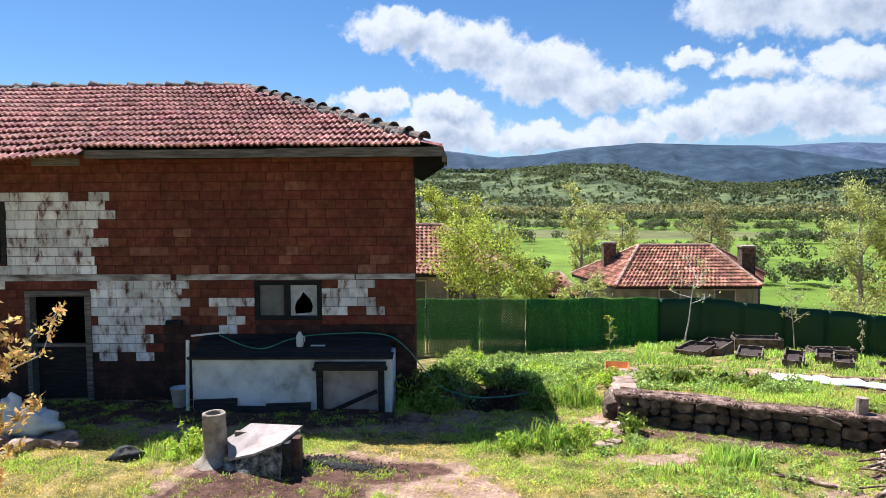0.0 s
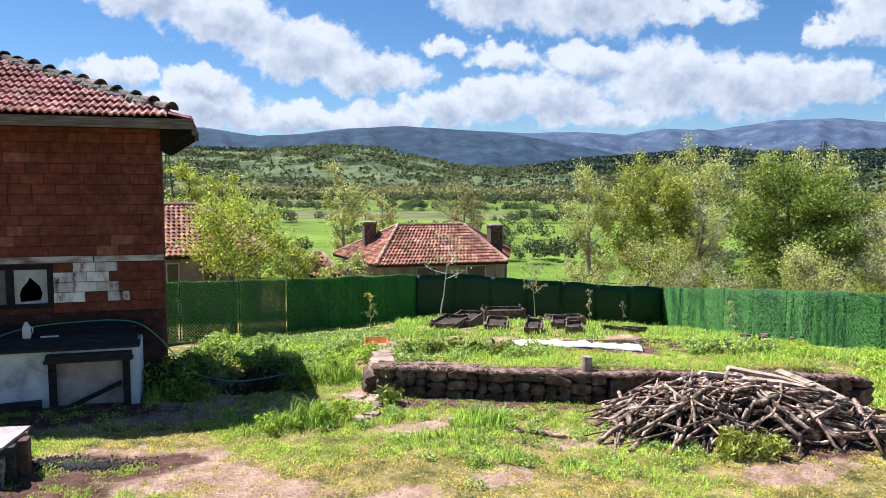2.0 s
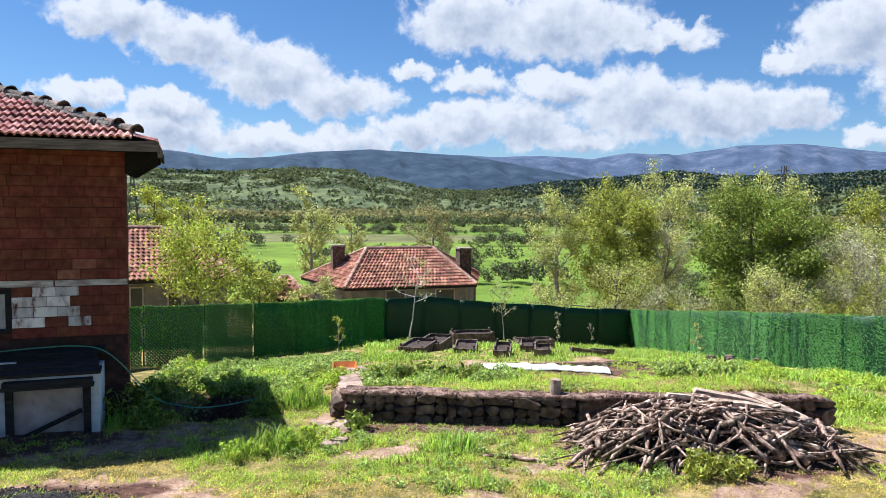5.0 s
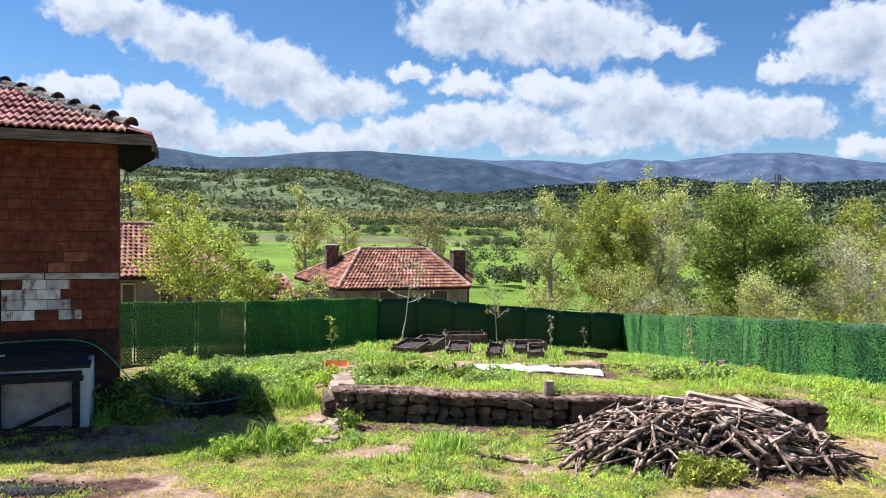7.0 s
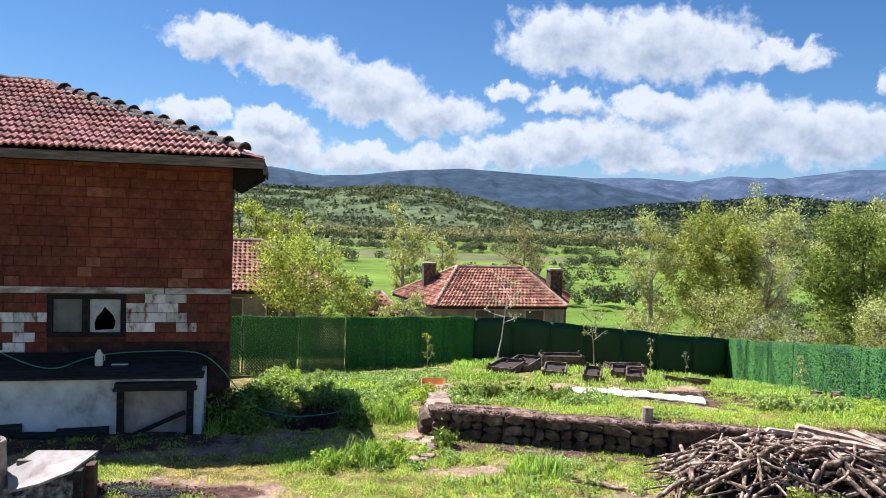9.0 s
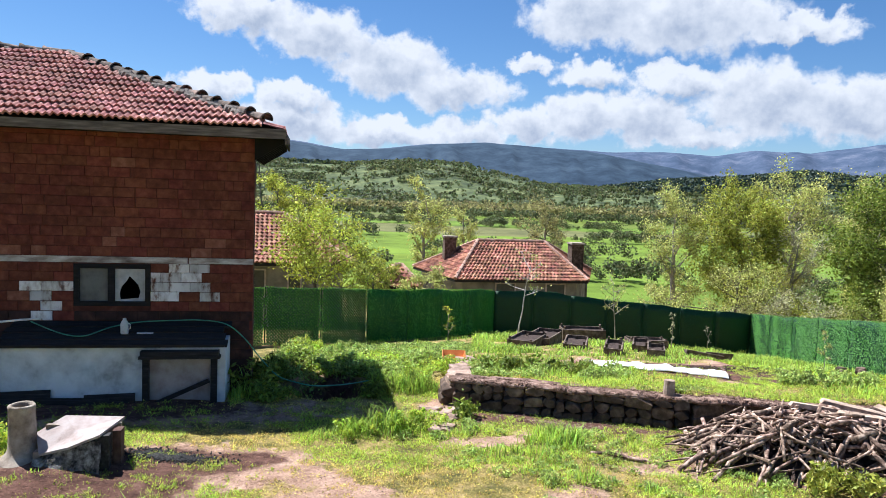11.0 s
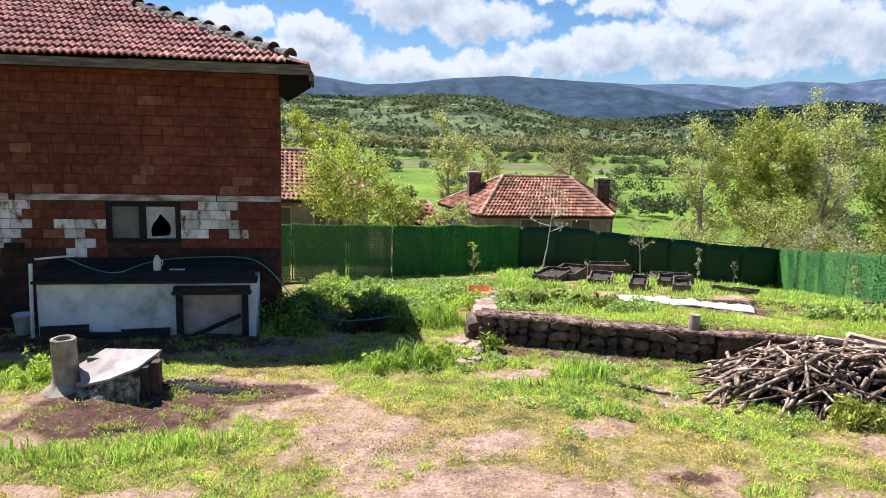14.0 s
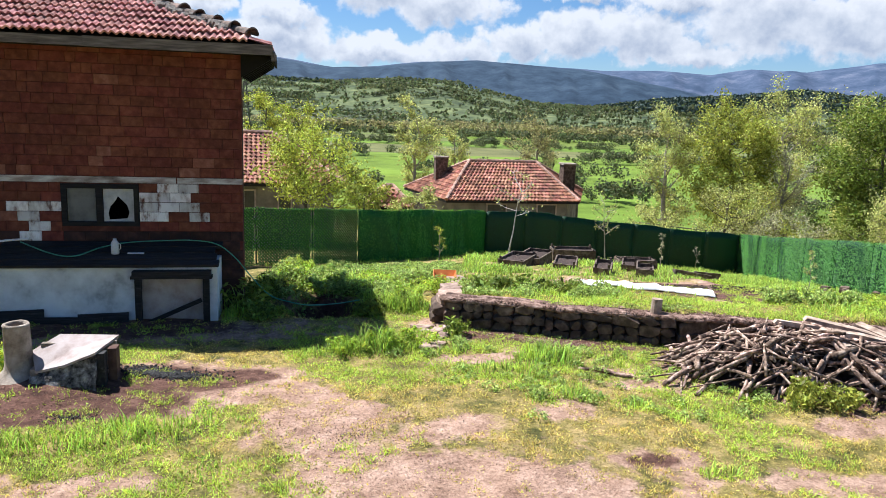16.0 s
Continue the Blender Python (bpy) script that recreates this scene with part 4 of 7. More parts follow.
def ring_plate(outer, inner, y0, y1):
    """A plate between two outlines: the outer is walked to match the inner point by point."""
    cx, cz = sum(p[0] for p in inner) / len(inner), sum(p[1] for p in inner) / len(inner)
    x0, x1, z0, z1 = outer[0][0], outer[1][0], outer[0][1], outer[2][1]
    corners = [(x0, z0), (x1, z0), (x1, z1), (x0, z1)]
    angs = sorted([(math.atan2(z - cz, x - cx), (x, z), None) for x, z in inner] + [(math.atan2(z - cz, x - cx), None, (x, z)) for x, z in corners], key=lambda q: q[0])
    pin = [(math.atan2(z - cz, x - cx), x, z) for x, z in inner]
    pin.sort()
    rin, rout = [], []
    for a, i, o in angs:
        ca, sa = math.cos(a), math.sin(a)
        if i is None:
            k = next((j for j, q in enumerate(pin) if q[0] > a), 0)
            p, q = pin[k - 1], pin[k]
            span = (q[0] - p[0]) % (2 * math.pi)
            u = ((a - p[0]) % (2 * math.pi)) / span
            i = (p[1] + (q[1] - p[1]) * u, p[2] + (q[2] - p[2]) * u)
        if o is None:
            s = min(v for v in ((x1 - cx) / ca if ca > 1e-6 else 9, (x0 - cx) / ca if ca < -1e-6 else 9, (z1 - cz) / sa if sa > 1e-6 else 9, (z0 - cz) / sa if sa < -1e-6 else 9))
            o = (cx + ca * s, cz + sa * s)
        rin.append(i)
        rout.append(o)
    n = len(rin)
    vs = [(x, y0, z) for x, z in rout] + [(x, y0, z) for x, z in rin] + [(x, y1, z) for x, z in rout] + [(x, y1, z) for x, z in rin]
    fs = []
    for i in range(n):
        j = (i + 1) % n
        fs += [(i, j, n + j, n + i), (2 * n + j, 2 * n + i, 3 * n + i, 3 * n + j), (n + i, n + j, 3 * n + j, 3 * n + i)]
    return Geo().add(vs, fs)


part("pane", ring_plate(outer, tear, WY + 0.03, WY + 0.034), M_FILM, window, "whitish plastic sheet with a ragged hole")
upper = part("window", Geo().box(-7.85, WY + 0.14, 2.27, -6.80, WY + 0.16, 3.24), M_SHADED, barn, "boarded upper window with dark timber frame")
g = Geo().box(-7.9, WY - 0.02, 2.25, -7.82, WY + 0.14, 3.26).box(-6.86, WY - 0.02, 2.25, -6.78, WY + 0.14, 3.26).box(-7.82, WY - 0.02, 3.18, -6.86, WY + 0.14, 3.26).box(-7.82, WY - 0.02, 2.25, -6.86, WY + 0.14, 2.31)
part("window_frame", g, M_WOOD_D, upper)

# roof
SLOPE = math.atan2(RIDGE_Z - EAVE_Z, RIDGE_Y - EAVE_Y)
SLEN = math.hypot(RIDGE_Z - EAVE_Z, RIDGE_Y - EAVE_Y)
g = Geo()
BACK_Y = 14.7
A, B, C, D2 = (EAVE_X, EAVE_Y + 0.03, EAVE_Z - 0.03), (EAVE_X, BACK_Y, EAVE_Z - 0.03), (FAR_X - 0.4, BACK_Y, EAVE_Z - 0.03), (FAR_X - 0.4, EAVE_Y + 0.03, EAVE_Z - 0.03)
P, Q = (APEX_X, RIDGE_Y, RIDGE_Z - 0.04), (FAR_X - 0.4, RIDGE_Y, RIDGE_Z - 0.04)
low = lambda p: (p[0], p[1], p[2] - 0.05)
vs = [A, B, C, D2, P, Q] + [low(p) for p in (A, B, C, D2, P, Q)]
g.add(vs, [(0, 4, 5, 3), (0, 1, 4), (1, 2, 5, 4), (2, 3, 5), (6, 9, 11, 10), (6, 10, 7), (7, 10, 11, 8), (8, 11, 9), (0, 3, 9, 6), (1, 0, 6, 7), (2, 1, 7, 8), (3, 2, 8, 9)])
roof = part("roof", g, M_WOOD_D, barn, "hip roof of weathered red clay tiles")


def tile_mesh(w=0.224, ln=0.32):
    """An interlocking tile with two rolls; its lower end lies at y = 0."""
    us = [i / 12 for i in range(13)]
    prof = [(-w / 2 + w * u, 0.021 * (1 - math.cos(4 * math.pi * u)) * (1.0 if u < 0.52 else 0.9)) for u in us]
    vs = [(x, 0.0, z + 0.060) for x, z in prof] + [(x, ln, z + 0.012) for x, z in prof] + [(x, 0.006, z + 0.026) for x, z in prof]
    n = len(prof)
    fs = [(i, i + 1, n + i + 1, n + i) for i in range(n - 1)] + [(2 * n + i, 2 * n + i + 1, i + 1, i) for i in range(n - 1)]
    fs += [(2 * n + i + 1, 2 * n + i, n + i, n + i + 1) for i in range(n - 1)]
    return vs, fs


def slope_matrix(x, s, turn=0.0, lift=0.0):
    """A place on the front slope: x along the eaves, s metres up the slope."""
    return Matrix.Translation((x, EAVE_Y + s * math.cos(SLOPE), EAVE_Z + s * math.sin(SLOPE) + lift)) @ Matrix.Rotation(SLOPE, 4, "X") @ Matrix.Rotation(turn, 4, "Z")


tv, tf = tile_mesh()
tile_me = bpy.data.meshes.new("tile")
tile_me.from_pydata(tv, [], tf)
tile_me.materials.append(M_TILE)
tiles = []
ROWS = 13
for r in range(-1, ROWS):
    s = r * (SLEN / ROWS) - 0.03
    x = -10.8
    while True:
        lim = EAVE_X - 0.16 - max(s + 0.2, 0) * math.cos(SLOPE) * (EAVE_X - APEX_X) / (RIDGE_Y - EAVE_Y)
        if x > lim:
            break
        left = x < -5.15
        if r >= 0 or left:
            droop = 0.055 * max(0.0, min(1.0, (-5.0 - x) / 1.2)) * max(0.0, 1 - s / 1.6)
            wob = 0.012 * math.sin(x * 2.1 + r * 0.7)
            tiles.append((x, s - (0.07 if left and r < 0 else 0.0), rng.uniform(-0.03, 0.03) + (0.16 if left and r < 2 else 0.0) * rng.uniform(0.3, 1.0), -droop + wob * 0.6 + rng.uniform(0, 0.008)))
        x += 0.208
tiles.sort(key=lambda q: math.hypot(q[0] + 1.5, q[1] * 1.2))
g = Geo()
for n, (x, s, turn, lift) in enumerate(tiles):
    m = slope_matrix(x, s, turn, lift)
    if n < 300:
        part("tile", tile_me, None, roof, place=m)
    else:
        g.add([m @ Vector(v) for v in tv], tf)
me = bpy.data.meshes.new("tiles")
me.from_pydata(g.v, [], g.f)
tagged(part("tiles", me, M_TILE_J, roof, "rows of red clay tiles"), kind="stuff")
# east hip and back slopes: courses of the same tiles, joined
g = Geo()
ES = math.atan2(RIDGE_Z - EAVE_Z, EAVE_X - APEX_X)
for r in range(ROWS):
    s = r * 0.33
    u = s * math.cos(ES) / (EAVE_X - APEX_X)
    y = EAVE_Y + u * (RIDGE_Y - EAVE_Y) + 0.15
    while y < BACK_Y - u * (BACK_Y - RIDGE_Y) - 0.1:
        m = Matrix.Translation((EAVE_X - 0.03 - s * math.cos(ES), y, EAVE_Z - 0.045 + s * math.sin(ES))) @ Matrix.Rotation(math.pi / 2, 4, "Z") @ Matrix.Rotation(ES, 4, "X")
        g.add([m @ Vector(v) for v in tv], tf)
        y += 0.208
me = bpy.data.meshes.new("tiles")
me.from_pydata(g.v, [], g.f)
tagged(part("tiles", me, M_TILE_J, roof, "rows of red clay tiles"), kind="stuff")


def ridge_tile(seed):
    """A tapered half-round cap tile along +x, with a raised collar at its wide end."""
    g, n, k = Geo(), 8, 5
    q = random.Random(seed)
    rad = (0.070, 0.078, 0.088, 0.095, 0.125)
    xs = (0.0, 0.14, 0.28, 0.37, 0.43)
    for shell in (0, 1):
        for x, r in zip(xs, rad):
            for i in range(n + 1):
                a = math.pi * i / n
                rr = r - 0.02 * shell
                g.v.append((x, -rr * math.cos(a) * 1.1 + q.uniform(-0.004, 0.004), rr * math.sin(a) * 0.95 + q.uniform(-0.004, 0.004)))
    s = k * (n + 1)
    for j in range(k - 1):
        for i in range(n):
            a = j * (n + 1) + i
            g.f.append((a, a + n + 1, a + n + 2, a + 1))
    for j in (0, k - 1):
        for i in range(n):
            a = j * (n + 1) + i
            g.f.append((a, a + 1, a + 1 + s, a + s) if j else (a + 1, a, a + s, a + 1 + s))
    return g.mesh("ridge_tile", True)


caps = [ridge_tile(i) for i in range(4)]


def cap_run(p0, p1, step, flip):
    p0, p1 = Vector(p0), Vector(p1)
    d = (p1 - p0)
    n = int(d.length / step)
    for i in range(n + 1):
        p = p0 + d.normalized() * step * i
        x = d.normalized() * (-1 if flip else 1)
        yv = Vector((0, 0, 1)).cross(x).normalized()
        zv = x.cross(yv)
        m = Matrix.Translation(p) @ Matrix((x, yv, zv)).transposed().to_4x4() @ pose(0, 0, 0, rng.uniform(-5, 5), rng.uniform(-5, 2), rng.uniform(-4, 4))
        part("ridge_tile", caps[i % 4], M_RIDGE, roof, "lichened grey-red ridge tile", place=m)


hip0, apex = Vector((EAVE_X - 0.60, EAVE_Y + 0.48, EAVE_Z + 0.235)), Vector((APEX_X, RIDGE_Y, RIDGE_Z + 0.0))
cap_run(hip0, apex, 0.36, True)
cap_run(apex, (FAR_X, RIDGE_Y, RIDGE_Z + 0.02), 0.38, False)
g = Geo()
for i in range(90):
    t = i / 90
    p = hip0.lerp(apex, t) if i < 60 else apex.lerp(Vector((FAR_X, RIDGE_Y, RIDGE_Z)), (i - 60) / 30)
    p = p + Vector((rng.uniform(-0.12, 0.04), rng.uniform(-0.14, -0.04), rng.uniform(-0.05, 0.0)))
    r = rng.uniform(0.05, 0.10)
    g.tube([p + Vector((-r, 0, -r * 0.4)), p + Vector((-r * 0.4, 0, 0.2 * r)), p + Vector((r * 0.5, 0, 0.1 * r)), p + Vector((r, 0, -r * 0.4))], [r * 0.2, r * 0.75, r * 0.7, r * 0.2], 6)
g.tube([hip0 + Vector((0, 0, -0.04)), hip0.lerp(apex, 0.5) + Vector((0, 0, -0.04)), apex + Vector((0, 0, -0.03))], 0.085, 8)
g.tube([apex + Vector((0.05, 0, -0.03)), Vector((FAR_X, RIDGE_Y, RIDGE_Z - 0.02))], 0.08, 8)
tagged(part("ridge_mortar", g, M_MUD, roof, "crumbling grey mortar under the cap tiles"), kind="stuff")
# eaves board, soffit and rafter ends
g = Geo().box(-5.12, EAVE_Y - 0.01, 3.945, -2.1, EAVE_Y + 0.025, 4.075).box(-2.097, EAVE_Y - 0.016, 3.94, EAVE_X + 0.02, EAVE_Y + 0.019, 4.085)
part("eaves_board", g, M_WOOD_G, roof, "grey weathered eaves board")
part("eaves_board", Geo().box(-5.95, EAVE_Y - 0.02, 3.84, -5.2, EAVE_Y + 0.015, 3.96, Matrix.Rotation(0.0, 4, "Z")), M_WOOD_G, roof, "sagging grey eaves board")
# side board, soffit and rafters coloured near-black for the shade under the eaves
part("eaves_board", Geo().box(EAVE_X - 0.02, EAVE_Y + 0.03, 3.93, EAVE_X + 0.015, BACK_Y, 4.07), M_SHADED, roof)
part("soffit", Geo().box(-5.1, EAVE_Y + 0.03, 3.96, EAVE_X - 0.03, WY + 0.1, 3.99).box(0.0, WY + 0.1, 3.96, EAVE_X - 0.03, BACK_Y - 0.1, 3.99), M_SHADED, roof, "dark soffit boards")
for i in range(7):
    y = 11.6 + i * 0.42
    part("rafter", Geo().prism([(0.003, 3.62), (EAVE_X - 0.03, 3.90), (EAVE_X - 0.03, 3.955), (0.003, 3.955)], 0.07, Matrix.Translation((0, y - 0.035, 0))), M_SHADED, roof)
part("bent_tin", Geo().box(EAVE_X + 0.0, EAVE_Y - 0.02, 3.86, EAVE_X + 0.05, EAVE_Y + 0.1, 3.96).tube([(EAVE_X + 0.03, EAVE_Y - 0.02, 3.99), (EAVE_X + 0.06, EAVE_Y - 0.05, 3.93), (EAVE_X + 0.055, EAVE_Y - 0.06, 3.86)], 0.02, 6), M_WOOD_G, roof, "curled tin at the eaves corner")

# ---------------------------------------------------------------- low plastered pen against the barn
TX0, TX1, TY = -3.46, -0.34, 10.95
pen = empty("lean_to_pen", (-1.9, 11.3, 0), "low white-plastered lean-to pen with dark boarded top", "shed")
g = Geo()
holes = [(-1.48, -0.2, -0.46, 0.66)]
part("front_wall", wall_with_holes(TX0, TX1, -0.2, 0.80, TY, TY + 0.12, holes), M_PLASTER, pen, "stained white plaster wall")
part("end_wall", Geo().box(TX0, TY + 0.12, -0.2, TX0 + 0.12, WY - 0.002, 0.84), M_PLASTER, pen)
part("end_wall", Geo().box(TX1 - 0.12, TY + 0.12, -0.2, TX1, WY - 0.002, 0.84), M_PLASTER, pen)
for i, (y0, y1) in enumerate(((10.86, 11.05), (11.05, 11.26), (11.27, 11.48), (11.485, 11.685))):
    zz = 0.84 + 0.055 * i
    m = Matrix.Translation((0, y0, zz)) @ Matrix.Rotation(radians(11), 4, "X")
    part("roof_board", Geo().box(TX0 - 0.05 + 0.03 * (i % 2), 0, -0.02, TX1 + 0.03 - 0.05 * (i % 3), (y1 - y0) * 1.03, 0.022, m), M_WOOD_D, pen, "black tarred board")
pd = part("pen_door", Geo().box(-1.44, TY + 0.05, -0.1, -0.50, TY + 0.08, 0.64), M_SLAB, pen, "pale board door with dark timber frame")
part("door_post", Geo().box(-1.50, TY - 0.08, -0.1, -1.41, TY - 0.003, 0.66), M_WOOD_D, pd)
part("door_post", Geo().box(-0.54, TY - 0.08, -0.1, -0.45, TY - 0.003, 0.66), M_WOOD_D, pd)
part("hood", Geo().box(-1.54, TY - 0.16, 0.66, -0.40, TY + 0.0, 0.70, Matrix.Translation((0, 0, 0))).box(-1.52, TY - 0.15, 0.70, -0.42, TY + 0.0, 0.77), M_WOOD_D, pd)
m = Matrix.Translation((-0.95, TY - 0.06, 0.14)) @ Matrix.Rotation(-0.42, 4, "Y")
part("brace", Geo().box(-0.42, 0, -0.03, 0.42, 0.04, 0.03, m), M_WOOD_D, pd)

# ---------------------------------------------------------------- hedge fence of green plastic
FENCE = {
    "left": [(-3.2, 18.3), (-0.45, 18.75), (1.85, 19.7), (3.0, 20.6), (4.6, 21.7), (7.35, 24.3)],
    "back": [(7.35, 24.3), (12.2, 24.6), (17.4, 24.5)],
    "right": [(17.4, 24.5), (16.7, 19.5), (16.5, 16.0), (17.0, 13.0), (17.5, 9.5), (18.0, 5.0)],
}
FENCE_H = 1.5
nrng = np.random.default_rng(5)


def fence_run(key, pts):
    fence = empty("hedge_fence", (pts[0][0], pts[0][1], gz(*pts[0])), "green artificial hedge fence on steel posts", "fence", "hedge fences")
    P = np.array(pts)
    seg = np.hypot(*np.diff(P, axis=0).T)
    cum = np.r_[0, np.cumsum(seg)]
    total = cum[-1]

    def on(u):
        return np.interp(u, cum, P[:, 0]), np.interp(u, cum, P[:, 1])

    n = max(1, int(round(total / 1.5)))
    for i in range(n):
        us = np.linspace(total * i / n, total * (i + 1) / n - 0.012, 9)
        x, y = on(us)
        zb = land(x, y)[0]
        tx, ty = on(us + 0.02)[0] - x, on(us + 0.02)[1] - y
        ln = np.hypot(tx, ty) + 1e-9
        nx, ny = -ty / ln, tx / ln
        rows = np.linspace(0, 1, 7)
        vs, fs = [], []
        for side in (-0.008, 0.008):
            for q in rows:
                zz = zb - 0.12 * (1 - q) + q * FENCE_H + 0.02 * np.sin(us * 2.3) * q
                sway = 0.012 * np.sin(us * 3.1 + q * 2.2) + side
                vs += list(zip(x + nx * sway, y + ny * sway, zz))
        c, w = 9, 9 * 7
        for j in range(6):
            for k in range(8):
                a = j * c + k
                fs += [(a, a + 1, a + c + 1, a + c), (w + a + 1, w + a, w + a + c, w + a + c + 1)]
        fs += [(6 * c + k, 6 * c + k + 1, w + 6 * c + k + 1, w + 6 * c + k) for k in range(8)]
        fs += [(j * c, (j + 1) * c, w + (j + 1) * c, w + j * c) for j in range(6)] + [(j * c + 8, w + j * c + 8, w + (j + 1) * c + 8, (j + 1) * c + 8) for j in range(6)]
        if key == "left" and i < 4:
            vs, fs = [], []
            wide, pitch = us[-1] - us[0], 0.085
            for sgn in (1, -1):
                k = -int(FENCE_H / pitch) - 1
                while k * pitch < wide:
                    lo = []
                    for q in np.linspace(-0.05, 1.0, 17):
                        du = k * pitch + q * FENCE_H if sgn > 0 else wide - (k * pitch + q * FENCE_H)
                        if 0 <= du <= wide:
                            lo.append((us[0] + du, q))
                    for (u0, q0), (u1, q1) in zip(lo, lo[1:]):
                        for uu, q in ((u0, q0), (u1, q1)):
                            px, py = on(uu)
                            fx, fy = np.interp(uu, us, nx), np.interp(uu, us, ny)
                            zz = np.interp(uu, us, zb) + q * FENCE_H
                            off = 0.006 * sgn + 0.012 * math.sin(uu * 3.1 + q * 2.2)
                            for a, b in ((-0.027, -0.006), (0.027, -0.006), (0.027, 0.006), (-0.027, 0.006)):
                                vs.append((px + fx * (off + b), py + fy * (off + b), zz + a))
                        m0 = len(vs) - 8
                        fs += [(m0, m0 + 1, m0 + 5, m0 + 4), (m0 + 1, m0 + 2, m0 + 6, m0 + 5), (m0 + 2, m0 + 3, m0 + 7, m0 + 6), (m0 + 3, m0, m0 + 4, m0 + 7)]
                    k += 1
        panel = part("panel", np_mesh("panel", vs, fs, M_FENCE_LIT if key == "left" else M_FENCE), None, fence)
        # needle tufts bound on diagonal wires; the stretch beside the barn is an open net
        cnt = int((1500 if key == "left" and i < 4 else {"left": 4200, "back": 1000, "right": 6800}[key]) * total / n)
        uu, qq = nrng.uniform(us[0], us[-1], cnt), nrng.uniform(0, 1.02, cnt)
        lit = vnoise(uu * 3.2, qq * 0.35, 6) + 0.5 * vnoise(uu * 11, qq * 0.6, 8)
        keep = nrng.random(cnt) < 0.35 + 0.75 * ramp01(lit, 0.45, 0.95)
        uu, qq = uu[keep], qq[keep]
        cnt = len(uu)
        px, py = on(uu)
        pz = np.interp(uu, us, zb) + qq * FENCE_H
        fx, fy = np.interp(uu, us, nx), np.interp(uu, us, ny)
        sgn = np.where(nrng.random(cnt) < 0.7, 1.0, -1.0)
        sgn = sgn * np.sign((EYE[0] - px) * fx + (EYE[1] - py) * fy)
        c0 = np.stack([px, py, pz], 1) + np.stack([fx, fy, 0 * fx], 1) * (sgn * 0.012)[:, None]
        out = np.stack([fx, fy, 0 * fx], 1) * (sgn * nrng.uniform(0.005, 0.017, cnt))[:, None]
        ang = np.where(nrng.random(cnt) < 0.5, 0.8, -0.8) + nrng.normal(0, 0.35, cnt)
        along = np.stack([-fy * np.cos(ang), fx * np.cos(ang), np.sin(ang)], 1) * nrng.uniform(0.008, 0.019, cnt)[:, None]
        wid = np.stack([fy * np.sin(ang), -fx * np.sin(ang), np.cos(ang)], 1) * 0.0065
        q4 = np.stack([c0 - along - wid + out, c0 - along + wid, c0 + along + wid + out * 0.15, c0 + along - wid + out * 0.9], 1).reshape(-1, 3)
        # back run's needles take the dark panel colour, which paints in its shade
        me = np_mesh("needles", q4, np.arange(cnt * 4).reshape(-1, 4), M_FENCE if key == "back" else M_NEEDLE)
        tagged(part("needles", me, None, panel), kind="stuff")
    for i in range(0, n + 1, 1):
        x, y = on(min(total * i / n, total - 0.02))
        z0 = gz(float(x), float(y))
        part("post", Geo().tube([(x, y + 0.03, z0 - 0.2), (x, y + 0.03, z0 + FENCE_H + 0.02)], 0.02, 8), M_FENCE, fence)
    return fence


for key, pts in FENCE.items():
    fence_run(key, pts)

# ---------------------------------------------------------------- stones


def stone_mesh(seed, flat=1.0):
    """A roughly broken stone: a box cut down by random planes, with a flat face and chipped edges."""
    q = random.Random(seed)
    bm = bmesh.new()
    bmesh.ops.create_cube(bm, size=1.0)
    for _ in range(12):
        d = Vector((q.choice((-1, 1)) * q.uniform(0.3, 1), q.choice((-1, 1)) * q.uniform(0.1, 0.7), q.choice((-1, 1)) * q.uniform(0.3, 1))).normalized()
        reach = 0.5 * (abs(d.x) + abs(d.y) + abs(d.z))
        res = bmesh.ops.bisect_plane(bm, geom=bm.verts[:] + bm.edges[:] + bm.faces[:], plane_co=d * reach * q.uniform(0.62, 0.80), plane_no=d, clear_outer=True)
        rim = [e for e in res["geom_cut"] if isinstance(e, bmesh.types.BMEdge)]
        if rim:
            bmesh.ops.contextual_create(bm, geom=rim)
    bmesh.ops.bevel(bm, geom=bm.edges[:], offset=0.035, segments=1, affect="EDGES")
    for v in bm.verts:
        v.co = Vector((v.co.x + q.uniform(-0.012, 0.012), v.co.y + q.uniform(-0.012, 0.012), (v.co.z + q.uniform(-0.012, 0.012)) * flat))
    bmesh.ops.recalc_face_normals(bm, faces=bm.faces)
    me = bpy.data.meshes.new("stone")
    bm.to_mesh(me)
    bm.free()
    return me


STONES = [stone_mesh(i) for i in range(10)]
for me in STONES:
    me.materials.append(M_STONE)


PALE_STONES = [stone_mesh(40 + i) for i in range(5)]
for me in PALE_STONES:
    me.materials.append(M_STONE_P)


def stone(parent, x, y, z, sx, sy, sz, turn, name="stone", kinds=STONES):
    m = Matrix.Translation((x, y, z)) @ Matrix.Rotation(turn, 4, "Z") @ pose(0, 0, 0, rng.uniform(-6, 6), rng.uniform(-8, 8), 0) @ Matrix.Diagonal((sx, sy, sz, 1))
    return part(name, rng.choice(kinds), None, parent, place=m)


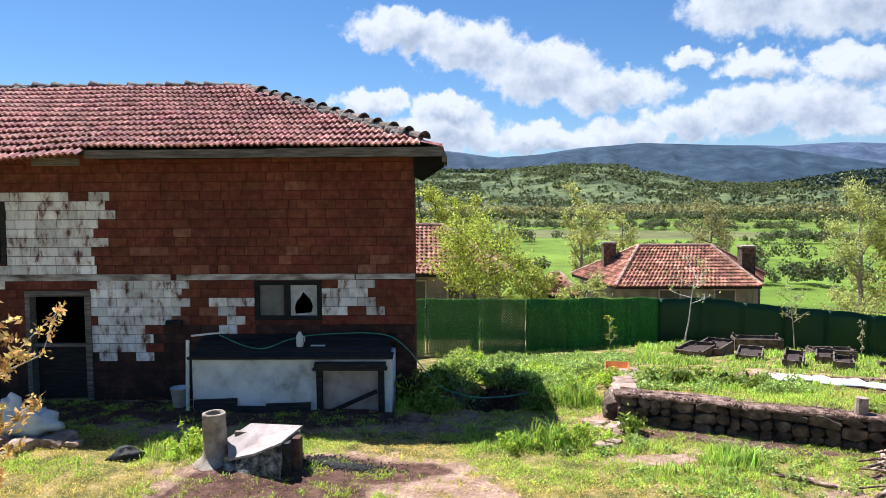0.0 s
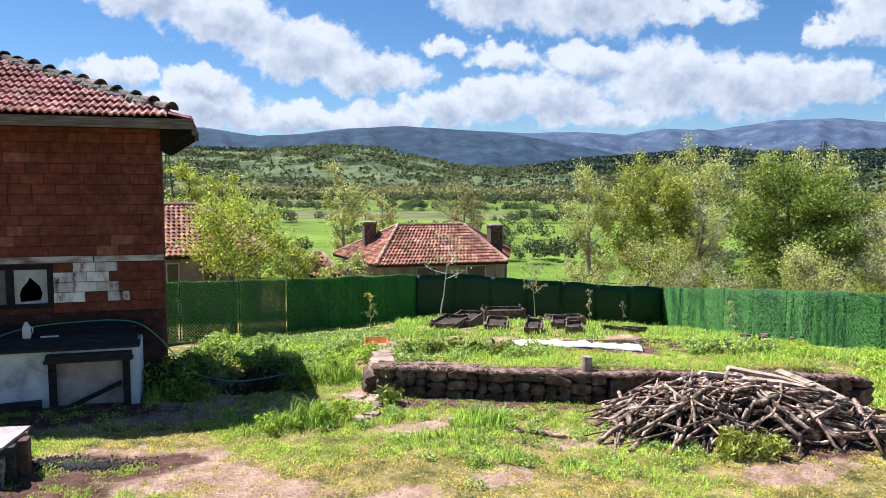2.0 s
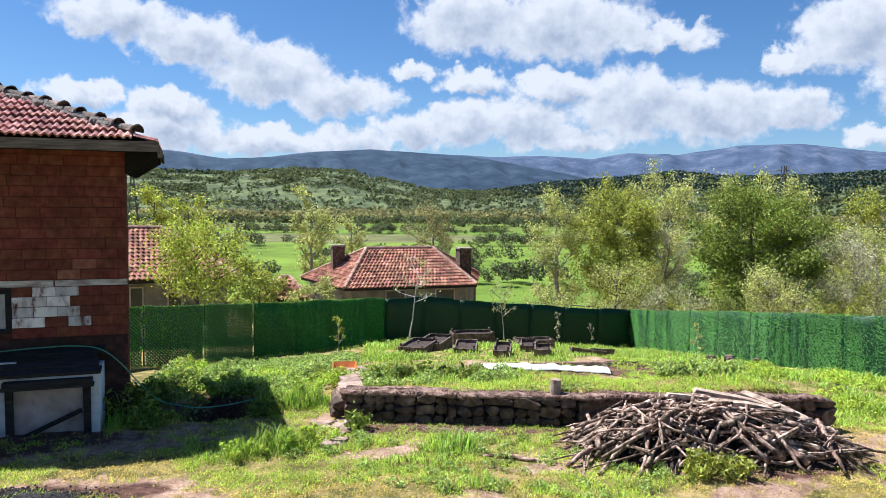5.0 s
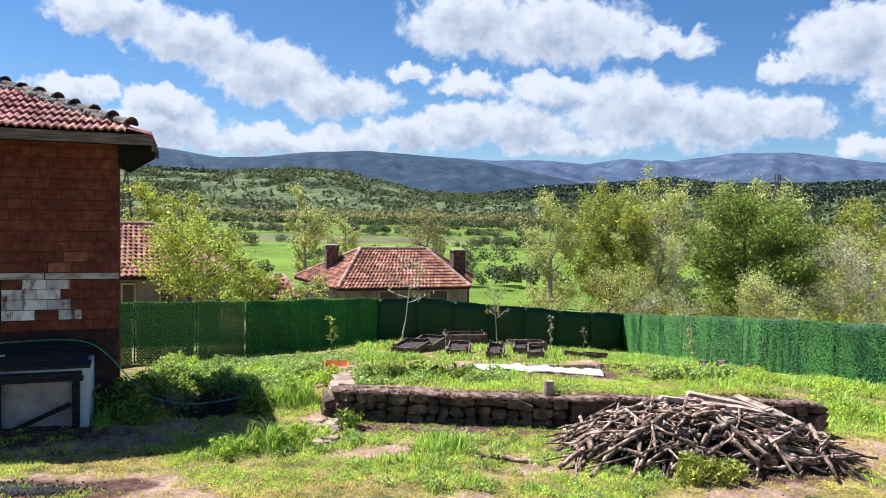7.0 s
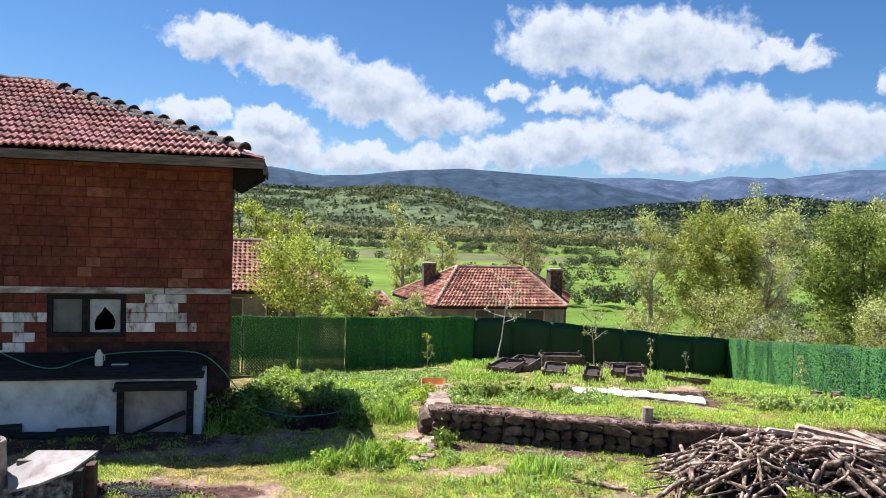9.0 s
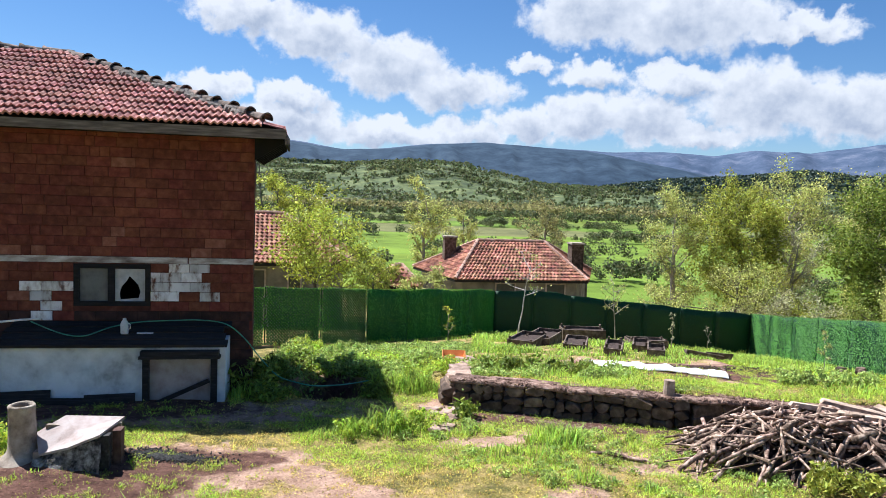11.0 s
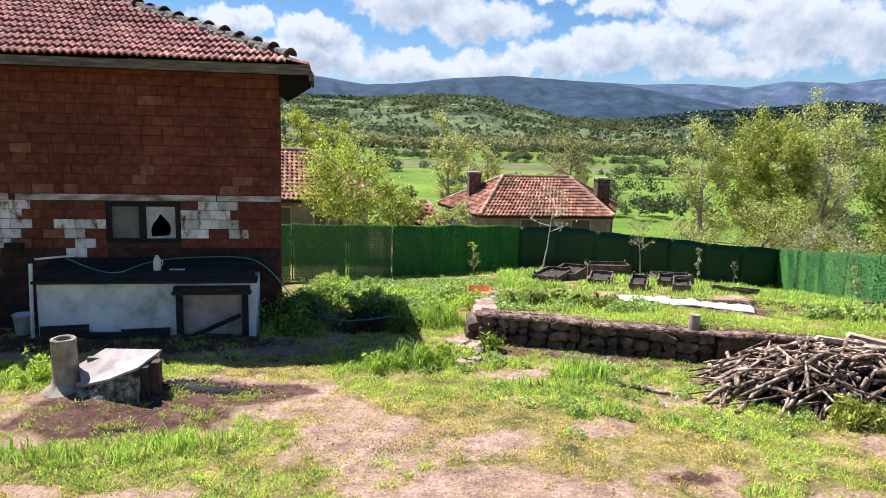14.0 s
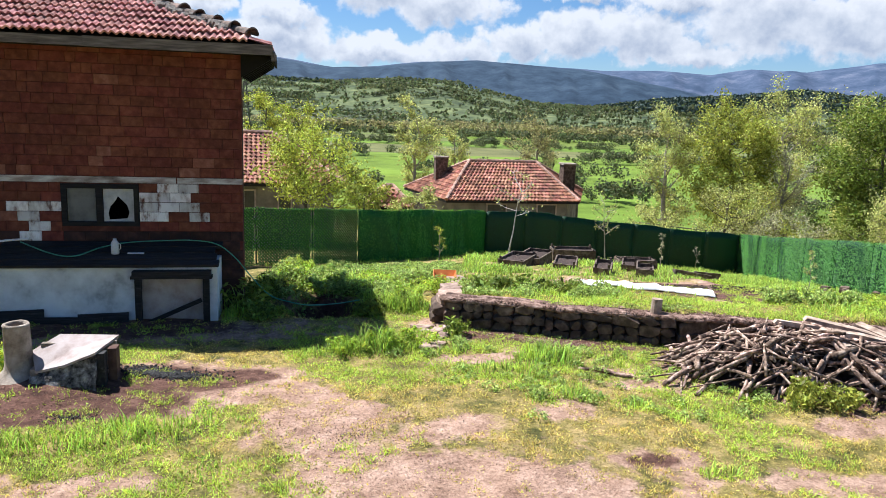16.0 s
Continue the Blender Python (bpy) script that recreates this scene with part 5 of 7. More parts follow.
# ---------------------------------------------------------------- garden wall
gwall = empty("stone_garden_wall", (3.0, 10.3, 0), "dry field-stone retaining wall with earth on top", "wall")
core = Geo()
pts = [(x, float(wall_y(x))) for x in np.linspace(3.0, 10.0, 15)]
for (x0, y0), (x1, y1) in zip(pts, pts[1:]):
    d = Vector((x1 - x0, y1 - y0, 0))
    nrm = Vector((-d.y, d.x, 0)).normalized()
    z0, z1 = gz(x0, y0 - 0.3) - 0.2, gz(x1, y1 - 0.3) - 0.2
    t0 = 0.42 + 0.02 * max(0, x0 - 8)
    a, b = Vector((x0, y0, 0)), Vector((x1, y1, 0))
    vs = [a + nrm * 0.11, b + nrm * 0.11, b + nrm * 0.4, a + nrm * 0.4]
    core.add([(v.x, v.y, z) for v, z in zip(vs, (z0, z1, z1, z0))] + [(v.x, v.y, z + 0.2 + t0 + rng.uniform(-0.015, 0.015)) for v, z in zip(vs, (z0, z1, z1, z0))],
             [(0, 1, 2, 3), (4, 5, 6, 7), (0, 1, 5, 4), (2, 3, 7, 6), (0, 4, 7, 3), (1, 5, 6, 2)])
part("earth_core", core, M_SOIL, gwall, "reddish earth filling")
x = 3.06
while x < 10.0:              # stretches of two or three uneven layers of rubble
    span = rng.uniform(0.20, 0.42)
    layers = [rng.uniform(0.7, 1.3) for _ in range(2 if span > 0.34 and rng.random() < 0.35 else 3)]
    zc = -0.03
    for k, share in enumerate(layers):
        hh = 0.43 * share / sum(layers)
        cuts = [0.0, rng.uniform(0.35, 0.65), 1.0] if hh < 0.17 and span > 0.28 and rng.random() < 0.75 else [0.0, 1.0]
        for c0, c1 in zip(cuts, cuts[1:]):
            ln = span * (c1 - c0)
            xm = x + span * (c0 + c1) / 2 + rng.uniform(-0.015, 0.015)
            y = float(wall_y(xm))
            turn = math.atan2(float(wall_y(xm + 0.1)) - y, 0.1)
            z = gz(xm, y - 0.35) + zc + hh / 2 + 0.02 * max(0, xm - 8) + rng.uniform(-0.01, 0.01)
            m = Matrix.Translation((xm, y + 0.09 + rng.uniform(-0.03, 0.02), z)) @ Matrix.Rotation(turn + rng.uniform(-0.16, 0.16), 4, "Z") @ pose(0, 0, 0, rng.uniform(-6, 6), rng.uniform(-12, 12), 0)
            part("stone", rng.choice(STONES), None, gwall, place=m @ Matrix.Diagonal((ln * 1.04, 0.24, hh * 1.04, 1)))
        zc += hh
    x += span
g = Geo()                    # trodden earth cap with a crumbling lip
for i in range(141):
    xm = 3.0 + 7.05 * i / 140
    y = float(wall_y(xm))
    zt = gz(xm, y - 0.35) + 0.41 + 0.02 * max(0, xm - 8) + 0.03 * noise.noise(Vector((xm * 2.7, 0, 0)))
    for dy, dz in ((-0.05 + 0.05 * noise.noise(Vector((xm * 5, 3, 0))), -0.025), (-0.045 + 0.05 * noise.noise(Vector((xm * 5, 3, 0))), 0.012), (0.02, 0.035), (0.10, 0.040 + 0.012 * noise.noise(Vector((xm * 4, 8, 0)))), (0.24, 0.02), (0.24, -0.06)):
        g.v.append((xm, y + dy, zt + dz + 0.02 * noise.noise(Vector((xm * 9, dy * 20, 1)))))
g.f = [(i * 6 + j, (i + 1) * 6 + j, (i + 1) * 6 + (j + 1) % 6, i * 6 + (j + 1) % 6) for i in range(140) for j in range(6)] + [tuple(range(6)), tuple(140 * 6 + j for j in reversed(range(6)))]
part("earth_cap", g, M_SOIL, gwall, "dry reddish earth on the wall top", smooth=True)
y = 10.42
while y < 14.2:              # left return of flat stones
    ln = rng.uniform(0.26, 0.46)
    x = 3.08 + (y + ln / 2 - 10.3) * 0.25
    zt = gz(x + 0.4, y + ln / 2) + 0.03
    stone(gwall, x + 0.02, y + ln / 2, zt - 0.03, rng.uniform(0.34, 0.44), ln * 1.02, 0.15, rng.uniform(-0.15, 0.15), kinds=PALE_STONES)
    for k in range(2):
        stone(gwall, x - 0.13 + rng.uniform(-0.03, 0.03), y + ln / 2, zt - 0.17 - 0.13 * k, 0.26, ln * rng.uniform(0.8, 1.05), 0.16, rng.uniform(-0.2, 0.2))
    y += ln
for i in range(14):
    x, y = 2.75 + rng.uniform(-0.22, 0.25), 9.75 + rng.uniform(-0.5, 0.5)
    stone(gwall, x, y, gz(x, y) + 0.0, rng.uniform(0.12, 0.28), rng.uniform(0.12, 0.22), rng.uniform(0.05, 0.10), rng.uniform(0, 3), kinds=PALE_STONES)
stump = empty("wood_stump", (5.97, 9.25, 0.45), "short sawn log standing on the stone wall", "log")
sz = gz(5.97, 9.3 + 0.3) + 0.0
part("trunk", Geo().tube([(5.98, 9.28, sz - 0.05), (5.98, 9.28, sz + 0.1), (5.985, 9.28, sz + 0.21)], [0.085, 0.08, 0.078], 12), M_PLANK, stump)

# ---------------------------------------------------------------- firewood
pile = empty("firewood_pile", (7.2, 7.4, -0.05), "heap of dry cut branches and slab wood on soil", "firewood")
PC, PT = (7.5, 7.6), -0.28


def pile_top(u, v):
    """Height of the heap: a ridge that falls away to one side, steep towards the yard."""
    ridge = 0.60 * max(0.0, 1 - abs((u + 0.2) / (1.8 if u < -0.2 else 2.15)) ** 2.2)
    side = max(0.0, 1 - abs(v / (0.80 if v < 0 else 0.7)) ** 3.2)
    return ridge * side


def stick_mesh(seed):
    """A cut branch: bent, tapering, with a snag or two."""
    q = random.Random(seed)
    ln, r = q.uniform(0.55, 1.35), q.choice((0.012, 0.016, 0.020, 0.024, 0.030, 0.038))
    ps, rs = [], []
    b1, b2 = q.uniform(-0.09, 0.09), q.uniform(-0.05, 0.05)
    for i in range(6):
        t = i / 5
        ps.append(((t - 0.5) * ln, b1 * math.sin(t * 3.1) + q.uniform(-0.014, 0.014), b2 * math.sin(t * 5) + q.uniform(-0.014, 0.014)))
        rs.append(r * (1.15 - 0.5 * t) * q.uniform(0.92, 1.08))
    g = Geo().tube(ps, rs, 6)
    for _ in range(q.choice((0, 1, 1, 2))):
        k = q.choice((2, 3, 4))
        p = Vector(ps[k])
        g.tube([p, p + Vector((q.uniform(0.03, 0.10), q.choice((-1, 1)) * q.uniform(0.03, 0.10), q.uniform(-0.02, 0.06)))], [rs[k] * 0.6, rs[k] * 0.35], 5)
    return g.mesh("stick", True)


def pile_place(u, v, hgt, yaw, swing=0.06):
    c, s = math.cos(PT), math.sin(PT)
    x, y = PC[0] + u * c - v * s, PC[1] + u * s + v * c
    e = 0.10
    gu, gv = (pile_top(u + e, v) - pile_top(u - e, v)) / (2 * e), (pile_top(u, v + e) - pile_top(u, v - e)) / (2 * e)
    tilt = -math.atan(max(-0.8, min(0.8, gu * math.cos(yaw) + gv * math.sin(yaw)))) * 0.75
    return Matrix.Translation((x, y, gz(x, y) + hgt)) @ Matrix.Rotation(PT + yaw, 4, "Z") @ Matrix.Rotation(tilt + rng.gauss(0, swing), 4, "Y")


# added dark sheet inside the heap, standing for shade between the sticks
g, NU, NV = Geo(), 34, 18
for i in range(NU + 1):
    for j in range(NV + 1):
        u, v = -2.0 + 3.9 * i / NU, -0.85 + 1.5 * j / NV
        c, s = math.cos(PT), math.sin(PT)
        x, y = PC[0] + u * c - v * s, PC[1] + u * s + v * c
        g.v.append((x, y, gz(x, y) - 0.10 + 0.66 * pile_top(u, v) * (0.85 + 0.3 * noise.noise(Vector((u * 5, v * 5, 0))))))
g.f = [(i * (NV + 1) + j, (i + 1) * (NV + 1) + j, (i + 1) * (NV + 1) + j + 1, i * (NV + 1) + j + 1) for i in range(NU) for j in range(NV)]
part("bark_litter", g, M_SOILD, pile, "dark sheet for the shade inside the heap")
stick_kinds = [stick_mesh(100 + i) for i in range(24)]
loose = Geo()
for i in range(400):
    while True:
        u, v = rng.uniform(-1.95, 1.9), rng.uniform(-0.82, 0.6)
        if pile_top(u, v) > rng.uniform(0.02, 0.25):
            break
    top = pile_top(u, v)
    hgt = 0.03 + top * (rng.uniform(0.80, 1.02) if i >= 170 else rng.uniform(0.25, 0.85))
    yaw = rng.choice((rng.gauss(0.55, 0.3), rng.gauss(0.75, 0.35), rng.gauss(-0.5, 0.4), rng.uniform(0, 3.14))) if u < 0.15 else rng.choice((rng.gauss(0.05, 0.28), rng.gauss(-0.25, 0.3), rng.gauss(-0.7, 0.35), rng.gauss(0.8, 0.4)))
    if rng.random() < 0.5:
        yaw += math.pi
    m = pile_place(u, v, hgt, yaw) @ Matrix.Diagonal((rng.uniform(0.7, 1.0), *[rng.uniform(0.75, 1.3)] * 2, 1))
    if i >= 170:
        part("stick", stick_kinds[i % 24], M_STICK, pile, place=m)
    else:
        me = stick_kinds[i % 24]
        loose.add([m @ v.co for v in me.vertices], [tuple(p.vertices) for p in me.polygons])
me = bpy.data.meshes.new("stick_filling")
me.from_pydata(loose.v, [], loose.f)
tagged(part("stick_filling", me, M_STICK, pile, "dry branches deep in the heap"), kind="stuff")
for u, v, z, ln, w, yaw, tilt in ((-0.15, 0.15, 0.62, 0.95, 0.14, -0.15, 0.10), (0.35, 0.30, 0.60, 1.05, 0.17, -0.25, 0.16), (0.3, -0.05, 0.60, 0.85, 0.13, -0.05, 0.12), (0.85, 0.2, 0.56, 0.9, 0.15, -0.85, 0.22),
                                  (1.05, 0.0, 0.46, 0.85, 0.13, -0.35, 0.28), (0.1, -0.3, 0.54, 0.22, 0.11, 0.3, 0.0)):
    c, s = math.cos(PT), math.sin(PT)
    x, y = PC[0] + u * c - v * s, PC[1] + u * s + v * c
    m = Matrix.Translation((x, y, gz(x, y) + z)) @ Matrix.Rotation(PT + yaw, 4, "Z") @ Matrix.Rotation(tilt, 4, "Y") @ Matrix.Rotation(0.12 * math.sin(u * 9), 4, "X")
    g = Geo().prism([(-ln / 2, -0.02), (ln / 2, -0.03), (ln / 2 + 0.02, 0.02), (ln * 0.1, 0.045), (-ln / 2 + 0.03, 0.03)], w, m @ Matrix.Translation((0, -w / 2, 0)))
    part("plank", g, M_PLANK, pile, "pale split slab wood")

# ---------------------------------------------------------------- trees


def leaf_cloud(centres, count, spread, size, seed, droop=0.0):
    q = np.random.default_rng(seed)
    c = np.asarray(centres)[q.integers(0, len(centres), count)] + q.normal(0, 1, (count, 3)) * spread
    d = q.normal(0, 1, (count, 3))
    d /= np.linalg.norm(d, axis=1, keepdims=True)
    e = np.cross(d, q.normal(0, 1, (count, 3)))
    e /= np.linalg.norm(e, axis=1, keepdims=True) + 1e-9
    s = size * q.uniform(0.6, 1.3, count)[:, None]
    n = np.cross(d, e)
    v = np.stack([c - d * s, c + e * s * 0.42 + n * s * 0.1, c + d * s, c - e * s * 0.42 + n * s * 0.1], 1).reshape(-1, 3)
    return v, np.arange(count * 4).reshape(-1, 4)


def make_tree(x, y, h, rad, leafm, count, size, seed, label, name="tree", base=0.25, bark=None, limbs=9, lean=0.0, group="", twigs=6, spread=0.3, girth=0.022):
    q = random.Random(seed)
    z = gz(x, y)
    t = empty(name, (x, y, z), label, "tree" if name == "tree" else "bush", group)
    g, tips = Geo(), []
    r0 = girth * h
    stem = []
    for i in range(7):
        f = i / 6
        stem.append(Vector((x + lean * f * h + q.uniform(-0.03, 0.03) * h * f, y + q.uniform(-0.03, 0.03) * h * f, z - 0.1 + f * h * 0.86)))
    g.tube(stem, [r0 * (1.1 - 0.95 * i / 6) for i in range(7)], 7)
    for k in range(limbs):
        f = base + (0.97 - base) * (k + q.random()) / limbs
        i = min(int(f * 6), 5)
        p0 = stem[i].lerp(stem[i + 1], f * 6 - i)
        a = k * 2.4 + q.uniform(-0.4, 0.4)
        env = math.sin(math.pi * min(1.0, max(0.08, (f - base * 0.6) / (1.12 - base * 0.6)))) ** 0.6
        out = rad * env * q.uniform(0.55, 1.12)
        end = p0 + Vector((math.cos(a) * out, math.sin(a) * out, h * q.uniform(0.06, 0.26) * (1.1 - 0.4 * f)))
        mid = p0.lerp(end, 0.5) + Vector((q.uniform(-0.1, 0.1), q.uniform(-0.1, 0.1), -0.03 * h)) * rad * 0.3
        r1 = r0 * 0.45 * (1.1 - f)
        g.tube([p0, mid, end], [r1 + 0.008, r1 * 0.7 + 0.006, 0.005], 5, False)
        for w in range(twigs):
            u = q.uniform(0.25, 1.0)
            s = p0.lerp(mid, u * 2) if u < 0.5 else mid.lerp(end, u * 2 - 1)
            tip = s + Vector((q.gauss(0, 0.8) + math.cos(a) * 0.5, q.gauss(0, 0.8) + math.sin(a) * 0.5, abs(q.gauss(0.7, 0.7)))) * rad * 0.24
            g.tube([s, s.lerp(tip, 0.5) + Vector((0, 0, 0.02)), tip], [r1 * 0.3 + 0.005, 0.006, 0.003], 3, False)
            # leaves sit along the shoot, in short sprays
            tips += [tuple(s.lerp(tip, v)) for v in (0.45, 0.65, 0.85, 1.0)]
        tips.append(tuple(end))
    tips.append(tuple(stem[-1]))
    tips.append(tuple(stem[-1] + Vector((0, 0, 0.1 * h))))
    part("trunk", g, bark or M_BARK, t)
    if count:
        v, f = leaf_cloud(tips, count, max(rad * spread * 0.28, size * 0.8), size, seed)
        part("crown", np_mesh("crown", v, f, leafm), None, t)
    return t


TREES = [
    # x, y, height, radius, leaf, count, size, label
    (1.2, 22.6, 3.9, 2.3, L_LIME, 4000, 0.080, "leafy yellow-green fruit tree beside the grey house", 0.42),
    (-0.6, 36.5, 7.4, 1.5, L_LIME, 3000, 0.10, "slender tree with yellow-green shoots", 0.25),
    (1.2, 37.5, 7.2, 1.3, L_LIME, 2400, 0.10, "slender tree with yellow-green shoots", 0.25),
    (3.1, 23.6, 2.9, 1.0, L_BRIGHT, 2200, 0.07, "young leafy fruit tree behind the fence", 0.25),
    (8.6, 47.0, 8.6, 1.7, L_PALE, 2600, 0.12, "thin pale spring tree behind the tiled house", 0.25),
    (11.3, 47.0, 7.6, 1.4, L_PALE, 1700, 0.11, "thin leafing tree behind the tiled house", 0.25),
    (17.2, 48.0, 8.8, 2.3, L_OAK, 2600, 0.12, "brownish budding tree behind the tiled house", 0.2),
    (18.2, 32.0, 7.4, 1.6, L_PALE, 4200, 0.09, "tall sparse tree with pale buds", 0.2),
    (20.6, 30.5, 7.7, 2.1, L_BRIGHT, 9500, 0.095, "full tree with fresh bright leaves", 0.22),
    (22.4, 29.0, 6.0, 1.5, L_GREY, 1500, 0.07, "bare grey-twigged tree with few buds", 0.15),
    (28.0, 37.0, 10.6, 2.2, L_PALE, 5600, 0.12, "tall pale-leaved tree beyond the fence", 0.25),
    (25.0, 26.5, 7.6, 2.7, L_MID, 13000, 0.10, "dense dark green tree over the fence", 0.15),
    (27.6, 27.5, 7.2, 2.3, L_MID, 9000, 0.10, "dense green tree over the fence", 0.15),
    (33.0, 37.0, 10.6, 2.0, L_PALE, 5200, 0.12, "tall pale-leaved tree beyond the fence", 0.25),
    (36.5, 37.0, 10.8, 2.3, L_PALE, 5600, 0.12, "tall pale-leaved tree beyond the fence", 0.25),
    (28.6, 24.0, 5.8, 2.0, L_GREY, 4200, 0.08, "grey budding tree with light blossom", 0.15),
    (31.5, 25.5, 6.5, 2.2, L_PALE, 4600, 0.09, "pale budding tree with many thin stems", 0.12),
    (35.5, 26.5, 7.0, 2.4, L_PALE, 4600, 0.09, "pale budding tree with many thin stems", 0.12),
    (43.0, 36.0, 10.0, 2.4, L_BRIGHT, 5000, 0.12, "tall yellow-green tree beyond the fence", 0.2),
    (22.5, 22.5, 3.6, 1.6, L_PALE, 3200, 0.07, "low budding thicket outside the fence", 0.1),
]
for i, (x, y, h, r, lm, cnt, size, label, base) in enumerate(TREES):
    near = i < 7
    make_tree(x, y, h, r * (0.80 if near else 0.92), lm, int(cnt * (2.0 if near else 1.9 if lm in (L_GREY, L_PALE) else 2.2)), size * (0.72 if near or lm in (L_GREY, L_PALE) else 0.80), 40 + i, label, base=base, limbs=20 if cnt > 5000 else 13, bark=M_TWIG if lm in (L_GREY, L_PALE) else None, spread=0.34, twigs=11)
HEDGE = [(18.0 + 1.25 * k + 0.5 * math.sin(k * 2.7), 26.5 + 1.6 * math.sin(k * 1.9), 3.0 + 0.9 * math.sin(k * 1.3 + 1), 1.5, (L_PALE, L_BRIGHT, L_GREY, L_PALE)[k % 4]) for k in range(15)]
for i, (x, y, h, r, lm) in enumerate((*HEDGE, (20.5, 26.0, 2.2, 1.3, L_BRIGHT), (23.0, 25.0, 2.5, 1.4, L_MID), (19.0, 27.0, 2.0, 1.1, L_GREY), (26.0, 22.0, 2.4, 1.4, L_BRIGHT), (29.5, 21.5, 2.6, 1.5, L_PALE), (5.2, 25.8, 2.3, 0.9, L_PALE), (15.5, 27.5, 2.3, 1.2, L_PALE), (4.0, 27.5, 2.4, 1.1, L_BRIGHT), (33, 21, 2.8, 1.5, L_PALE))):
    make_tree(x, y, h, r, lm, 4000, 0.052, 90 + i, "leafing hedge bush outside the fence", "bush", base=0.05, limbs=14, spread=0.3, twigs=8)

# woods and hedgerows of the valley

def far_trees(n, r0, r1, width, sizes, seed, leafm, cards, name, label, pick):
    q = np.random.default_rng(seed)
    a = np.radians(q.uniform(-12, 62, n * 16))
    r = np.sqrt(q.uniform(r0**2, r1**2, n * 16))
    x, y = EYE[0] + r * np.sin(a), EYE[1] + r * np.cos(a)
    keep = np.nonzero(pick(x, y, r, np.degrees(a), q))[0][:n]
    x, y, r = x[keep], y[keep], r[keep]
    z = land(x, y)[0]
    n = len(x)
    h = q.uniform(*sizes, n)
    w = h * q.uniform(*width, n)
    k, lobes = cards, 7
    lob = q.normal(0, 1, (n, lobes, 3))
    lob /= np.linalg.norm(lob, axis=2, keepdims=True)
    lob *= q.uniform(0.35, 0.68, (n, lobes, 1))
    lob[..., 2] = np.abs(lob[..., 2]) * 0.9 - 0.25
    which = q.integers(0, lobes, (n, k))
    d = q.normal(0, 1, (n, k, 3))
    d /= np.linalg.norm(d, axis=2, keepdims=True)
    d = lob[np.arange(n)[:, None], which] + d * q.uniform(0.30, 0.46, (n, k, 1))
    c = np.stack([x, y, z + h * 0.50], 1)[:, None] + d * np.stack([w * 0.5, w * 0.5, h * 0.5], 1)[:, None]
    s = (h * 0.60 / math.sqrt(k) + 0.03)[:, None, None]
    u = q.normal(0, 1, (n, k, 3))
    u /= np.linalg.norm(u, axis=2, keepdims=True)
    e = np.cross(u, q.normal(0, 1, (n, k, 3)))
    e /= np.linalg.norm(e, axis=2, keepdims=True) + 1e-9
    v = np.stack([c - u * s, c + e * s, c + u * s, c - e * s], 2).reshape(-1, 3)
    me = np_mesh(name, v, np.arange(len(v)).reshape(-1, 4), leafm)
    tagged(new(name, me), label, "trees", kind="stuff")


def rows_pick(x, y, r, a, q):
    """Hedgerows that run across the valley with gaps, and single trees between them."""
    wob = (fbm(x * 0.007, y * 0.002, 51, 3) - 0.5) * 0.55
    lane = np.log(r / 100.0) * 3.3 + wob
    f = np.abs((lane % 1) - 0.5)
    clump = fbm(x * 0.016, y * 0.016, 57, 3)
    return ((f < 0.06) & (clump > 0.40)) | ((f < 0.2) & (clump > 0.66) & (q.random(len(x)) < 0.25)) | (q.random(len(x)) < 0.012)


def wood_pick(x, y, r, a, q):
    band = np.abs(((r * 0.011 + fbm(x * 0.004, y * 0.004, 61, 3) * 5) % 1) - 0.5)
    return ((band < 0.10) & (fbm(x * 0.01, y * 0.01, 63, 2) > 0.36)) | (q.random(len(x)) < 0.06)


def pine_pick(x, y, r, a, q):
    n = fbm(x * 0.006, y * 0.006, 71, 3) - 0.5
    return ((a > 25 + n * 14) & (r > 1230 + n * 500)) | ((a < 4 + n * 16) & (r > 1450 + n * 400) & (q.random(len(x)) < 0.3))


far_trees(560, 150, 420, (0.9, 1.4), (2.5, 7.5), 1, L_FAR, 200, "hedgerow_trees", "hedgerow trees and shrubs between green fields", rows_pick)
far_trees(2200, 420, 820, (0.8, 1.3), (4, 9), 2, L_FAR, 42, "hedgerow_trees", "rows of leafing trees between far fields", rows_pick)
far_trees(9500, 700, 1650, (0.9, 1.5), (6, 12), 3, L_FAR, 12, "far_woods", "scattered oak scrub on the hill", wood_pick)
far_trees(1300, 600, 900, (0.9, 1.3), (8, 14), 6, L_OAK, 60, "oak_row", "rows of tall budding oaks at the valley edge", lambda x, y, r, a, q: (np.abs(((r * 0.012 + fbm(x * 0.003, y * 0.003, 81, 2) * 2) % 1) - 0.5) < 0.10) & (fbm(x * 0.009, y * 0.009, 83, 2) > 0.34))
far_trees(9000, 1000, 1750, (0.45, 0.7), (7, 13), 4, L_PINE, 9, "pine_woods", "dark pine woods on the far ridge", pine_pick)

# ---------------------------------------------------------------- neighbour houses


